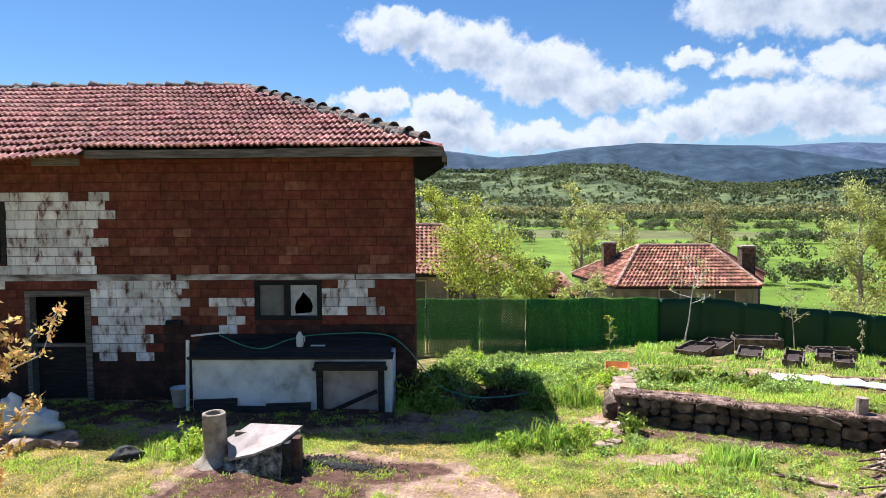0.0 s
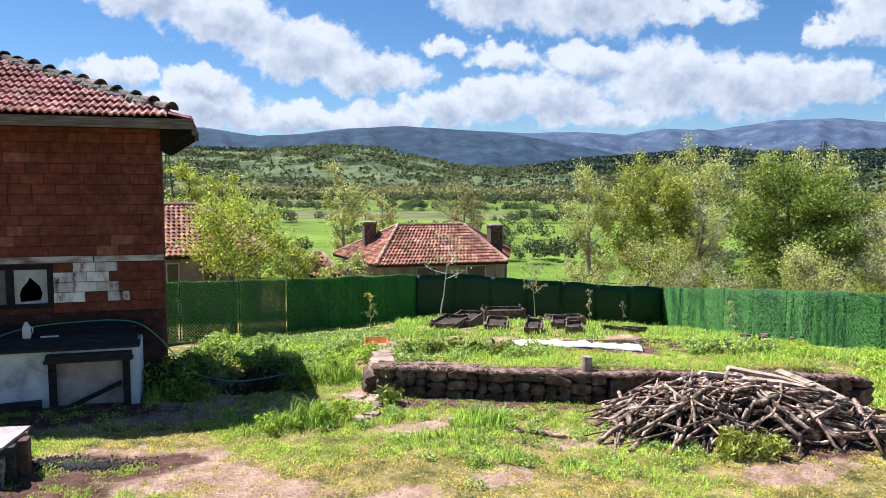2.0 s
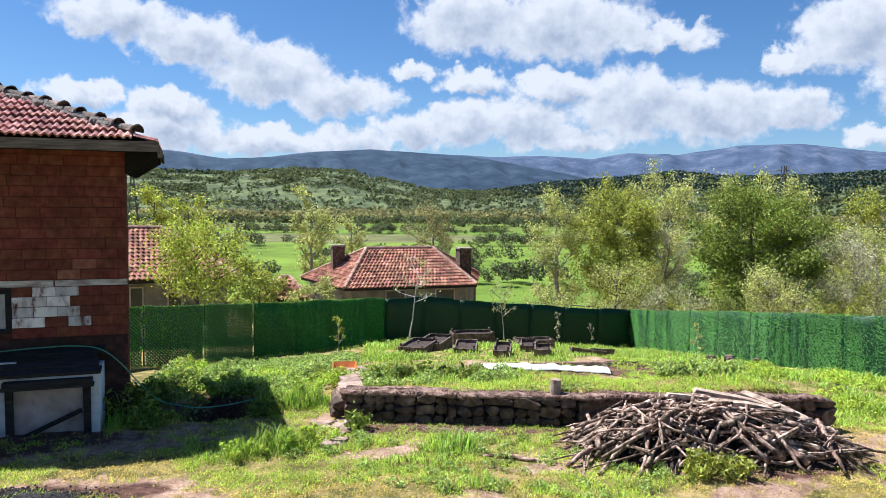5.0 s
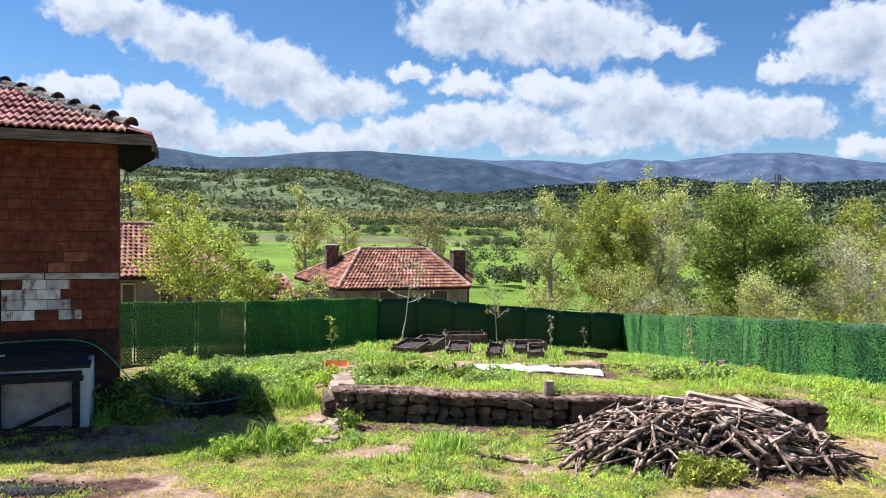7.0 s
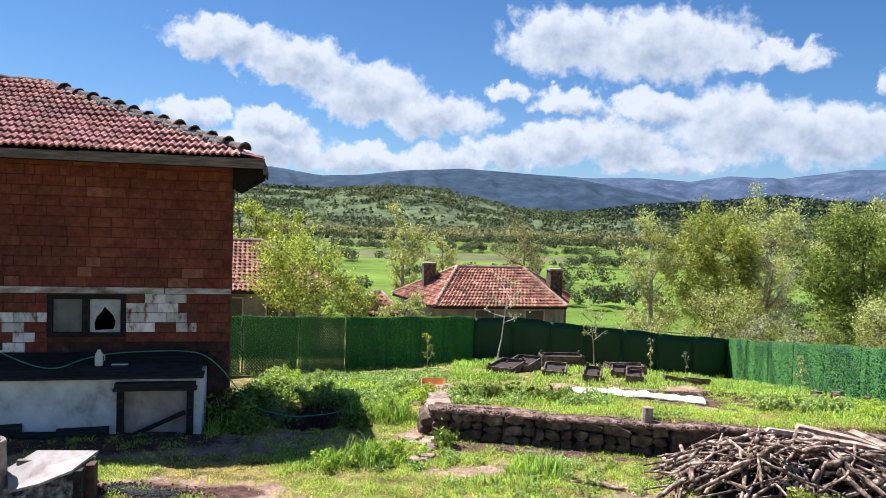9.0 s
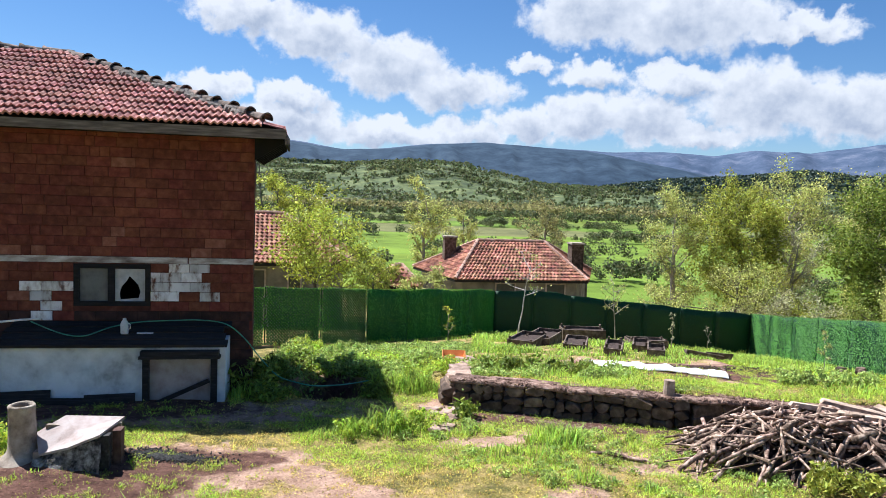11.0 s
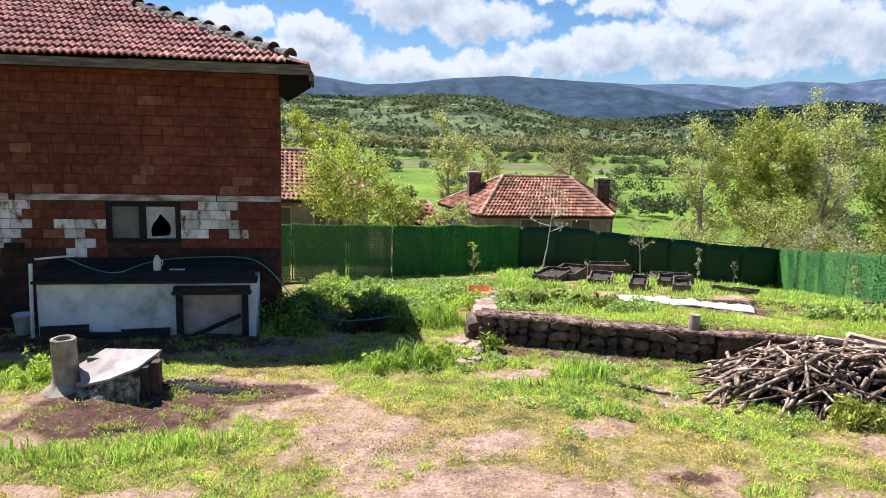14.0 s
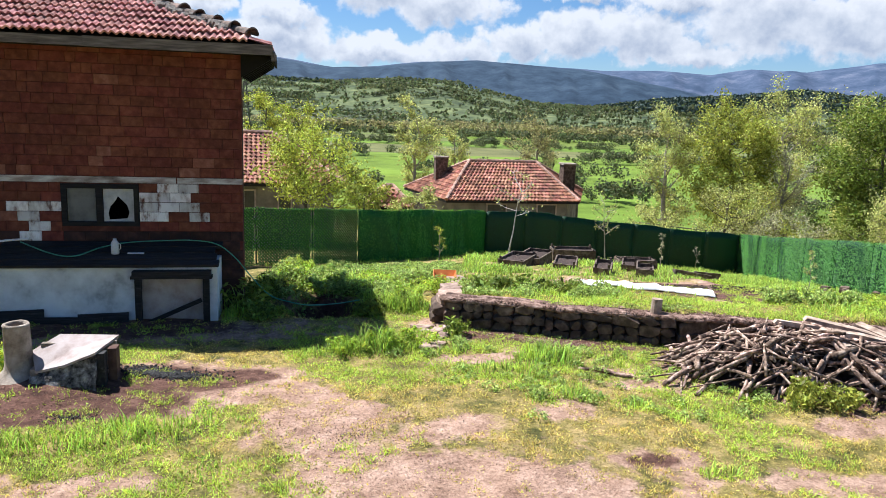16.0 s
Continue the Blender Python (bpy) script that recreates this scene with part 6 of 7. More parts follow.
def tiled_slope(g, a, b, c, d, tw=0.18, tl=0.25):
    """Roll tiles on the slope with eaves a-b and ridge d-c."""
    a, b, c, d = (Vector(p) for p in (a, b, c, d))
    up = ((d + c) / 2 - (a + b) / 2)
    rows = max(2, int(up.length / tl))
    nrm = (b - a).cross(d - a).normalized() if (d - a).length > 0.01 else (b - a).cross(c - a).normalized()
    if nrm.z < 0:
        nrm = -nrm
    for r in range(rows):
        l0, l1 = a.lerp(d, r / rows), b.lerp(c, r / rows)
        u0, u1 = a.lerp(d, (r + 1.12) / rows), b.lerp(c, (r + 1.12) / rows)
        n = max(1, int((l1 - l0).length / tw))
        for i in range(n):
            p, q2 = l0.lerp(l1, i / n), l0.lerp(l1, (i + 1) / n)
            s, t2 = u0.lerp(u1, i / n), u0.lerp(u1, (i + 1) / n)
            m1, m2 = p.lerp(q2, 0.5), s.lerp(t2, 0.5)
            j = rng.uniform(0, 0.015)
            g.add([p + nrm * (0.03 + j), m1 + nrm * (0.085 + j), q2 + nrm * (0.03 + j), t2 + nrm * 0.005, m2 + nrm * 0.05, s + nrm * 0.005, p, m1 + nrm * 0.04, q2],
                  [(0, 1, 4, 5), (1, 2, 3, 4), (6, 7, 1, 0), (7, 8, 2, 1)])


def hip_house(name, label, corners, ridge, eave_z, ridge_z, base_z, windows, chimneys, wallm, inset=0.45):
    """corners: LF, RF, RB, LB of the eaves; ridge: left and right end."""
    cx, cy = sum(p[0] for p in corners) / 4, sum(p[1] for p in corners) / 4
    h = empty(name, (cx, cy, base_z), label, "house")
    lf, rf, rb, lb = [(x, y, eave_z) for x, y in corners]
    rl, rr = (*ridge[0], ridge_z), (*ridge[1], ridge_z)
    ins = [(x + (cx - x) / abs(cx - x) * inset, y + (cy - y) / abs(cy - y) * inset) for x, y in corners]
    g = Geo()
    for (x0, y0), (x1, y1) in zip(ins, ins[1:] + ins[:1]):
        d = Vector((x1 - x0, y1 - y0, 0)).normalized()
        nn = Vector((-d.y, d.x, 0)) * 0.25
        q = [Vector((x0, y0, 0)), Vector((x1, y1, 0)), Vector((x1, y1, 0)) + nn, Vector((x0, y0, 0)) + nn]
        g.add([(v.x, v.y, base_z) for v in q] + [(v.x, v.y, eave_z + 0.1) for v in q], [(0, 1, 2, 3), (4, 5, 6, 7), (0, 1, 5, 4), (1, 2, 6, 5), (2, 3, 7, 6), (3, 0, 4, 7)])
    wall = part("wall", g, wallm, h)
    g = Geo()
    dn = lambda p: (p[0], p[1], p[2] - 0.1)
    g.add([lf, rf, rb, lb, rl, rr] + [dn(p) for p in (lf, rf, rb, lb)], [(0, 1, 5, 4), (1, 2, 5), (2, 3, 4, 5), (3, 0, 4), (6, 7, 8, 9), (0, 1, 7, 6), (1, 2, 8, 7), (2, 3, 9, 8), (3, 0, 6, 9)])
    roof = part("roof", g, M_WOOD_D, h, "weathered red tile roof")
    g = Geo()
    tiled_slope(g, lf, rf, rr, rl)
    tiled_slope(g, lb, lf, rl, rl)
    tiled_slope(g, rf, rb, rr, rr)
    tiled_slope(g, rb, lb, rl, rr)
    me = bpy.data.meshes.new("tiles")
    me.from_pydata(g.v, [], g.f)
    tagged(part("tiles", me, M_TILE_FAR, roof), kind="stuff")
    for p, q in ((lf, rl), (rf, rr), (rl, rr), (rb, rr), (lb, rl)):
        p, q = Vector(p), Vector(q)
        n = max(2, int((q - p).length / 0.4))
        for i in range(n):
            s, e = p.lerp(q, i / n), p.lerp(q, (i + 1) / n)
            up = Vector((0, 0, 0.06))
            part("ridge_tile", Geo().tube([s + up, e + up], [0.09, 0.07], 7), M_CAPFAR, roof)
    for x, y, z, w, hh in windows:
        win = part("window", Geo().box(x - w / 2, y - 0.02, z, x + w / 2, y + 0.02, z + hh), M_GLASS, h, "dark small window")
        fr = Geo()
        for a, b, c, d in ((x - w / 2 - 0.06, z - 0.06, x + w / 2 + 0.06, z), (x - w / 2 - 0.06, z + hh, x + w / 2 + 0.06, z + hh + 0.06), (x - w / 2 - 0.06, z, x - w / 2, z + hh), (x + w / 2, z, x + w / 2 + 0.06, z + hh)):
            fr.box(a, y - 0.05, b, c, y + 0.03, d)
        part("window_frame", fr, M_SLAB, win)
    for x, y, z0, z1, w in chimneys:
        ch = part("chimney", Geo().box(x - w / 2, y - w / 2, z0, x + w / 2, y + w / 2, z1 - 0.08), M_STONE, h, "rough dark masonry chimney")
        part("chimney_cap", Geo().box(x - w / 2 - 0.05, y - w / 2 - 0.05, z1 - 0.08, x + w / 2 + 0.05, y + w / 2 + 0.05, z1), M_CONCRETE, ch)
    return h


M_CAPFAR = surf("pale ridge tile", [(0.3, (0.24, 0.12, 0.08)), (0.6, (0.46, 0.29, 0.22))], 6, rough=0.9, vary=0.2)
hip_house("tiled_house", "small grey house with sun-bleached tile hip roof and two chimneys", [(7.75, 33.0), (14.3, 33.0), (16.6, 38.4), (6.6, 38.6)], [(9.5, 36.0), (13.0, 36.0)], -0.78, 0.86, -3.6,
          [(10.3, 33.43, -1.75, 0.9, 0.75), (12.8, 33.43, -1.75, 0.9, 0.75)], [(8.15, 36.6, -0.6, 1.05, 0.6), (14.35, 35.0, -0.6, 0.95, 0.62)], M_WALL_FAR)
hip_house("grey_house", "grey rendered house with red tile roof behind the barn", [(-6.5, 26.6), (2.7, 26.6), (2.9, 33.0), (-6.5, 33.0)], [(-4.0, 29.8), (0.0, 29.8)], 0.5, 2.15, -2.6,
          [(-0.75, 27.02, -0.75, 0.35, 0.95), (0.5, 27.02, -0.5, 0.4, 0.5)], [], M_WALL_FAR)
hip_house("tool_shed", "small shed with red tile roof between the houses", [(3.7, 27.0), (5.2, 27.0), (5.2, 29.2), (3.7, 29.2)], [(4.3, 28.1), (4.6, 28.1)], -0.35, 0.32, -2.6, [], [], M_WALL_FAR, 0.15)

# ---------------------------------------------------------------- yard things
def ground_at(x, y, up=0.0):
    return Vector((x, y, gz(x, y) + up))


# upright cement pipe
pipe = empty("cement_pipe", (-2.27, 8.45, 0.1), "upright rough cement pipe set in the earth", "pipe")
g, ring = Geo(), 20
prof = [(0.28, 0.0), (0.22, 0.03), (0.168, 0.08), (0.148, 0.15), (0.140, 0.35), (0.137, 0.57), (0.142, 0.60), (0.132, 0.622), (0.104, 0.617), (0.098, 0.58), (0.098, 0.25)]
for r, zz in prof:
    for i in range(ring):
        a = 2 * math.pi * i / ring
        rr = r * (1 + 0.03 * math.sin(3 * a + zz * 5) + rng.uniform(-0.012, 0.012))
        g.v.append((-2.26 + rr * math.cos(a), 8.40 + rr * math.sin(a), gz(-2.26, 8.40) - 0.04 + zz * (1 + rng.uniform(-0.006, 0.006))))
for j in range(len(prof) - 1):
    for i in range(ring):
        k = (i + 1) % ring
        g.f.append((j * ring + i, j * ring + k, (j + 1) * ring + k, (j + 1) * ring + i))
g.f.append(tuple((len(prof) - 1) * ring + i for i in range(ring)))
part("pipe_body", g, M_CONCRETE, pipe, smooth=True)

# slab over a rubble-sided pit
cover_slab = empty("cement_pit_cover", (-1.6, 8.7, 0.1), "tilted cement slab over a rough stone-sided pit", "slab")
top = [(-2.02, 8.18, 0.22), (-1.69, 8.05, 0.33), (-1.36, 8.00, 0.475), (-1.22, 8.55, 0.51), (-1.88, 8.64, 0.51), (-2.15, 8.50, 0.36)]
g = Geo()
n = len(top)
g.add([(x, y, z) for x, y, z in top] + [(x, y, z - 0.028) for x, y, z in top] + [(-1.68, 8.32, 0.42), (-1.68, 8.32, 0.385)],
      [(i, (i + 1) % n, 2 * n) for i in range(n)] + [((i + 1) % n + n, i + n, 2 * n + 1) for i in range(n)] + [(i, i + n, (i + 1) % n + n, (i + 1) % n) for i in range(n)])
part("slab", g, M_SLAB, cover_slab, "pale flat cement slab")
g = Geo()
for k in range(14):
    for j in range(6):
        u, w = k / 13, j / 5
        x = -2.10 + u * 0.76
        y = 8.18 - 0.15 * u - 0.12 * (1 - w) + rng.uniform(-0.025, 0.025)
        zt = 0.175 + 0.27 * max(0.0, u - 0.08)
        g.v.append((x + rng.uniform(-0.015, 0.015), y, -0.02 + (zt + 0.02) * w + (rng.uniform(-0.012, 0.012) if j < 5 else -0.005)))
for k in range(13):
    for j in range(5):
        a = k * 6 + j
        g.f.append((a, a + 6, a + 7, a + 1))
m0 = len(g.v)
g.v += [(v[0], v[1] + 0.12, v[2] - 0.012) for v in g.v]
g.f += [tuple(i + m0 for i in reversed(f)) for f in g.f]
part("mortar_side", g, M_MUDL, cover_slab, "rough lumpy mortar side", smooth=True)
part("pier", Geo().box(-1.36, 8.04, -0.1, -1.27, 8.16, 0.45), M_CHAR, cover_slab, "sooty stone pier")
part("pier", Geo().box(-1.27, 8.20, -0.1, -1.18, 8.36, 0.455), M_BRICKPIER, cover_slab, "reddish block pier")
part("back_side", Geo().box(-2.05, 8.50, -0.1, -1.25, 8.57, 0.44), M_CONCRETE, cover_slab)
part("left_side", Geo().box(-2.10, 8.24, -0.1, -2.03, 8.50, 0.22), M_CONCRETE, cover_slab)

# charcoal and ash spill: uncounted lumps
q = np.random.default_rng(3)


def lumps(cx, cy, rx, ry, n, s0, s1, material, name, label, turn=0.0):
    a, r = q.uniform(0, 6.283, n), np.abs(q.normal(0, 0.62, n))
    u, v = rx * r * np.cos(a), ry * r * np.sin(a)
    x, y = cx + u * math.cos(turn) - v * math.sin(turn), cy + u * math.sin(turn) + v * math.cos(turn)
    s = q.uniform(s0, s1, n)
    c = np.stack([x, y, land(x, y)[0] + s * 0.3], 1)
    o = np.array([(1, 0, 0), (-1, 0, 0), (0, 0.8, 0), (0, -0.8, 0), (0, 0, 0.6), (0, 0, -0.6)])
    e1 = q.normal(0, 1, (n, 3))
    e1 /= np.linalg.norm(e1, axis=1, keepdims=True)
    e2 = np.cross(e1, q.normal(0, 1, (n, 3)))
    e2 /= np.linalg.norm(e2, axis=1, keepdims=True)
    e3 = np.cross(e1, e2)
    size = s[:, None] * q.uniform(0.6, 1.1, (n, 6))
    vs = c[:, None] + (o[:, 0, None] * e1[:, None] + o[:, 1, None] * e2[:, None] + o[:, 2, None] * e3[:, None]) * size[..., None]
    tri = np.array([(0, 2, 4), (2, 1, 4), (1, 3, 4), (3, 0, 4), (2, 0, 5), (1, 2, 5), (3, 1, 5), (0, 3, 5)])
    me = np_mesh(name, vs.reshape(-1, 3), (np.arange(n)[:, None, None] * 6 + tri).reshape(-1, 3), material)
    return tagged(new(name, me), label, name.replace("_", " "), kind="stuff")


lumps(-0.72, 8.50, 0.5, 0.17, 2200, 0.012, 0.028, M_CHAR, "charcoal", "black charcoal and cinders spilled on soil", -0.05)
lumps(-1.45, 7.35, 0.28, 0.10, 200, 0.005, 0.018, M_CHAR, "charcoal", "dark cinders scattered on soil")
lumps(1.3, 6.6, 2.6, 1.7, 1500, 0.004, 0.014, M_STONE_P, "pebbles", "small stones scattered on bare soil")
lumps(4.3, 9.45, 1.5, 0.22, 500, 0.006, 0.022, M_STONE_P, "pebbles", "stones and clods at the wall foot", -0.36)
lumps(7.2, 6.8, 2.0, 0.5, 700, 0.005, 0.02, M_STONE, "pebbles", "clods and chips round the firewood", -0.3)
lumps(8.4, 12.3, 1.9, 0.7, 900, 0.012, 0.04, M_SOILD, "clods", "dark clods of dug garden soil", -0.28)

# clods on top of the stone wall
g = Geo()
for _ in range(3600):
    x = q.uniform(3.05, 9.95)
    y = float(wall_y(x)) + q.uniform(-0.04, 0.24)
    s = q.uniform(0.008, 0.034)
    m = Matrix.Translation((x, y, gz(x, float(wall_y(x)) - 0.3) + 0.43 + 0.02 * max(0, x - 8))) @ pose(0, 0, 0, *q.uniform(0, 360, 3))
    vs = [m @ (Vector(p) * s * q.uniform(0.6, 1.2)) for p in ((1, 0, 0), (-1, 0, 0), (0, 1, 0), (0, -1, 0), (0, 0, 0.7), (0, 0, -0.7))]
    g.add(vs, [(0, 2, 4), (2, 1, 4), (1, 3, 4), (3, 0, 4), (2, 0, 5), (1, 2, 5), (3, 1, 5), (0, 3, 5)])
me = bpy.data.meshes.new("clods")
me.from_pydata(g.v, [], g.f)
tagged(part("clods", me, M_SOIL, gwall, "crumbled reddish earth on the wall top"), kind="stuff")

# white sack on stones, left of the doorway
sack = empty("white_sack", (-5.2, 9.55, 0.0), "crumpled white plastic sack lying on stones", "sack")


def crumple(cx, cy, cz, rx, ry, rz, seed, amp=0.25, n=18, k=12):
    g = Geo()
    for j in range(k + 1):
        t = math.pi * j / k
        for i in range(n):
            a = 2 * math.pi * i / n
            d = Vector((math.cos(a) * math.sin(t), math.sin(a) * math.sin(t), math.cos(t)))
            f = 1 + amp * noise.noise(d * 1.6 + Vector((seed, 0, 0))) + amp * 0.5 * noise.noise(d * 5 + Vector((0, seed, 0)))
            g.v.append((cx + d.x * rx * f, cy + d.y * ry * f, max(cz + d.z * rz * f, gz(cx, cy) - 0.05)))
    for j in range(k):
        for i in range(n):
            b = (i + 1) % n
            g.f.append((j * n + i, (j + 1) * n + i, (j + 1) * n + b, j * n + b))
    return g


z0 = gz(-5.2, 9.5)
g = crumple(-5.28, 9.6, z0 + 0.20, 0.42, 0.28, 0.22, 2.0, 0.5)
g2 = crumple(-5.52, 9.62, z0 + 0.36, 0.15, 0.13, 0.22, 7.0, 0.5)
g.add(g2.v, g2.f)
part("bag", g, M_SACK, sack, smooth=True)
rocks = empty("yard_stones", (-4.7, 9.4, 0), "pale stones half sunk in the grass", "stones")
for x, y, s in ((-4.75, 9.35, 0.34), (-5.1, 9.2, 0.30), (-5.55, 9.25, 0.28), (-4.45, 9.25, 0.18)):
    stone(rocks, x, y, gz(x, y) + 0.05, s * 1.3, s, s * 0.55, rng.uniform(0, 3), kinds=PALE_STONES)
lump = empty("burnt_lump", (-3.55, 8.75, 0), "blackened lump of charred matter in grass", "debris")
part("lump", crumple(-3.55, 8.78, gz(-3.55, 8.78) + 0.03, 0.19, 0.13, 0.10, 4.0, 0.6), M_CHAR, lump, smooth=True)
lump = empty("bark_log", (4.7, 8.05, 0), "grey broken log lying in grass", "log")
part("log", Geo().tube([ground_at(4.42, 8.3, 0.02), ground_at(4.65, 8.15, 0.04), ground_at(4.82, 8.0, 0.03), ground_at(5.02, 7.86, 0.02)], [0.015, 0.028, 0.024, 0.012], 8), M_STICK, lump)

# things on and beside the pen
jug = empty("plastic_jug", (-1.85, 11.2, 0.95), "white plastic jug standing on the pen roof", "jug")
jz = 0.955
g, ring = Geo(), 16
for r, zz in ((0.0, 0), (0.052, 0.0), (0.058, 0.02), (0.058, 0.15), (0.05, 0.18), (0.03, 0.205), (0.026, 0.215), (0.026, 0.235), (0.0, 0.236)):
    for i in range(ring):
        a = 2 * math.pi * i / ring
        g.v.append((-1.82 + r * math.cos(a), 11.22 + r * 0.8 * math.sin(a), jz + zz))
for j in range(8):
    for i in range(ring):
        k = (i + 1) % ring
        g.f.append((j * ring + i, j * ring + k, (j + 1) * ring + k, (j + 1) * ring + i))
part("bottle", g, M_SACK, jug, smooth=True)
part("handle", Geo().tube([(-1.77, 11.2, jz + 0.17), (-1.735, 11.19, jz + 0.15), (-1.735, 11.19, jz + 0.09), (-1.765, 11.2, jz + 0.06)], 0.009, 6), M_SACK, jug)


def smooth_path(ps, n=8):
    ps = [Vector(p) for p in ps]
    out = []
    for i in range(len(ps) - 1):
        p0, p1, p2, p3 = ps[max(i - 1, 0)], ps[i], ps[i + 1], ps[min(i + 2, len(ps) - 1)]
        for k in range(n):
            t = k / n
            out.append(0.5 * ((2 * p1) + (p2 - p0) * t + (2 * p0 - 5 * p1 + 4 * p2 - p3) * t * t + (3 * p1 - p0 - 3 * p2 + p3) * t**3))
    out.append(ps[-1])
    return out


hose = empty("garden_hose", (-1.5, 11.3, 0.95), "thin green garden hose running over the pen to the grass", "hose")
part("tube", Geo().tube(smooth_path([(-3.2, 11.5, 1.09), (-2.7, 11.2, 0.97), (-2.35, 11.1, 0.95), (-2.05, 11.35, 1.03), (-1.7, 11.5, 1.08), (-1.2, 11.55, 1.10), (-0.75, 11.58, 1.10), (-0.38, 11.5, 1.05), (-0.1, 11.4, 0.85), (0.15, 11.45, 0.52), (0.42, 11.5, 0.22), (0.75, 11.5, 0.10), (1.05, 11.45, 0.06), (1.5, 11.6, 0.04), (1.9, 11.9, 0.02)]), 0.010, 6), M_HOSE, hose, smooth=True)
tap = empty("water_pipe", (-3.5, 10.9, 0), "white water pipe standing beside the pen", "pipe")
part("riser", Geo().tube([(-3.53, 10.9, -0.1), (-3.52, 10.9, 0.5), (-3.50, 10.9, 1.12)], 0.028, 8), M_PIPEW, tap)
part("arm", Geo().tube([(-3.50, 11.05, 1.16), (-3.2, 11.2, 1.17), (-3.02, 11.28, 1.17), (-3.0, 11.29, 1.2)], 0.016, 8), M_PIPEW, tap)
bucket = empty("old_bucket", (-3.72, 11.1, 0), "grey plastic bucket on the ground beside the pen", "bucket")
g, ring = Geo(), 16
for r, zz in ((0.0, 0.01), (0.11, 0.01), (0.145, 0.30), (0.155, 0.30), (0.155, 0.315), (0.138, 0.31), (0.105, 0.03), (0, 0.03)):
    for i in range(ring):
        a = 2 * math.pi * i / ring
        g.v.append((-3.74 + r * math.cos(a), 11.15 + r * math.sin(a), gz(-3.74, 11.15) + zz))
for j in range(7):
    for i in range(ring):
        k = (i + 1) % ring
        g.f.append((j * ring + i, j * ring + k, (j + 1) * ring + k, (j + 1) * ring + i))
part("pail", g, M_PLASTER, bucket, smooth=True)
boards = empty("leaning_boards", (-2.6, 10.85, 0), "dark old boards and sheet lying against the pen", "boards")
for x0, x1, zt, y in ((-3.42, -2.75, 0.20, 10.86), (-2.85, -1.95, 0.10, 10.82), (-2.5, -1.75, 0.06, 10.78), (-2.3, -1.6, 0.14, 10.87)):
    m = Matrix.Translation(((x0 + x1) / 2, y, gz((x0 + x1) / 2, y))) @ pose(0, 0, 0, -14, rng.uniform(-3, 3), rng.uniform(-2, 2))
    part("board", Geo().box(-(x1 - x0) / 2, 0, -0.02, (x1 - x0) / 2, 0.03, zt, m), M_WOOD_D, boards)
tray = empty("flat_dish", (-1.45, 11.15, 0.95), "small pale dish lying on the pen roof", "dish")
part("dish", Geo().box(-1.65, 11.22, 0.955, -1.42, 11.32, 0.972), M_SACK, tray)
crate = empty("wall_niche_can", (-4.0, 11.6, 1.3), "dark green can hanging on the brick wall", "can")
part("can", Geo().tube([(-4.12, 11.64, 1.26), (-3.86, 11.64, 1.26)], 0.055, 10), M_WOOD_D, crate)

# ---------------------------------------------------------------- garden
cart = empty("orange_wheelbarrow", (3.72, 13.6, gz(3.72, 13.6)), "orange wheelbarrow with black grips in tall grass", "wheelbarrow")
m = Matrix.Translation((3.72, 13.6, gz(3.72, 13.6) + 0.16)) @ Matrix.Rotation(-0.2, 4, "Z")
bot = [(-0.19, 0.04, 0.0), (0.19, 0.04, 0.0), (0.17, 0.62, 0.02), (-0.17, 0.62, 0.02)]
topr = [(-0.235, -0.03, 0.20), (0.235, -0.03, 0.20), (0.24, 0.75, 0.24), (-0.24, 0.75, 0.24)]
vs = [m @ Vector(p) for p in bot + topr] + [m @ (Vector((x * 0.93, 0.33 + (y - 0.33) * 0.93, z + 0.012))) for x, y, z in bot + topr]
part("tray", Geo().add(vs, [(0, 1, 2, 3), (0, 1, 5, 4), (1, 2, 6, 5), (2, 3, 7, 6), (3, 0, 4, 7), (8, 9, 10, 11), (8, 9, 13, 12), (9, 10, 14, 13), (10, 11, 15, 14), (11, 8, 12, 15), (4, 5, 13, 12), (5, 6, 14, 13), (6, 7, 15, 14), (7, 4, 12, 15)]), M_ORANGE, cart, "orange sheet-metal tray")
for s in (-1, 1):
    part("handle", Geo().tube([m @ Vector((s * 0.15, 0.5, -0.02)), m @ Vector((s * 0.19, -0.05, 0.08)), m @ Vector((s * 0.19, -0.24, 0.17))], 0.014, 8), M_WOOD_D, cart)
    part("grip", Geo().tube([m @ Vector((s * 0.19, -0.22, 0.17)), m @ Vector((s * 0.185, -0.29, 0.29))], 0.02, 8), M_CHAR, cart, "black rubber grip")
for s in (-1, 1):
    part("leg", Geo().tube([m @ Vector((s * 0.17, 0.2, 0.03)), m @ Vector((s * 0.2, 0.16, -0.2))], 0.014, 6), M_WOOD_D, cart)
part("wheel", Geo().tube([m @ Vector((-0.04, 0.84, -0.04)), m @ Vector((0.04, 0.84, -0.04))], 0.15, 16), M_CHAR, cart)


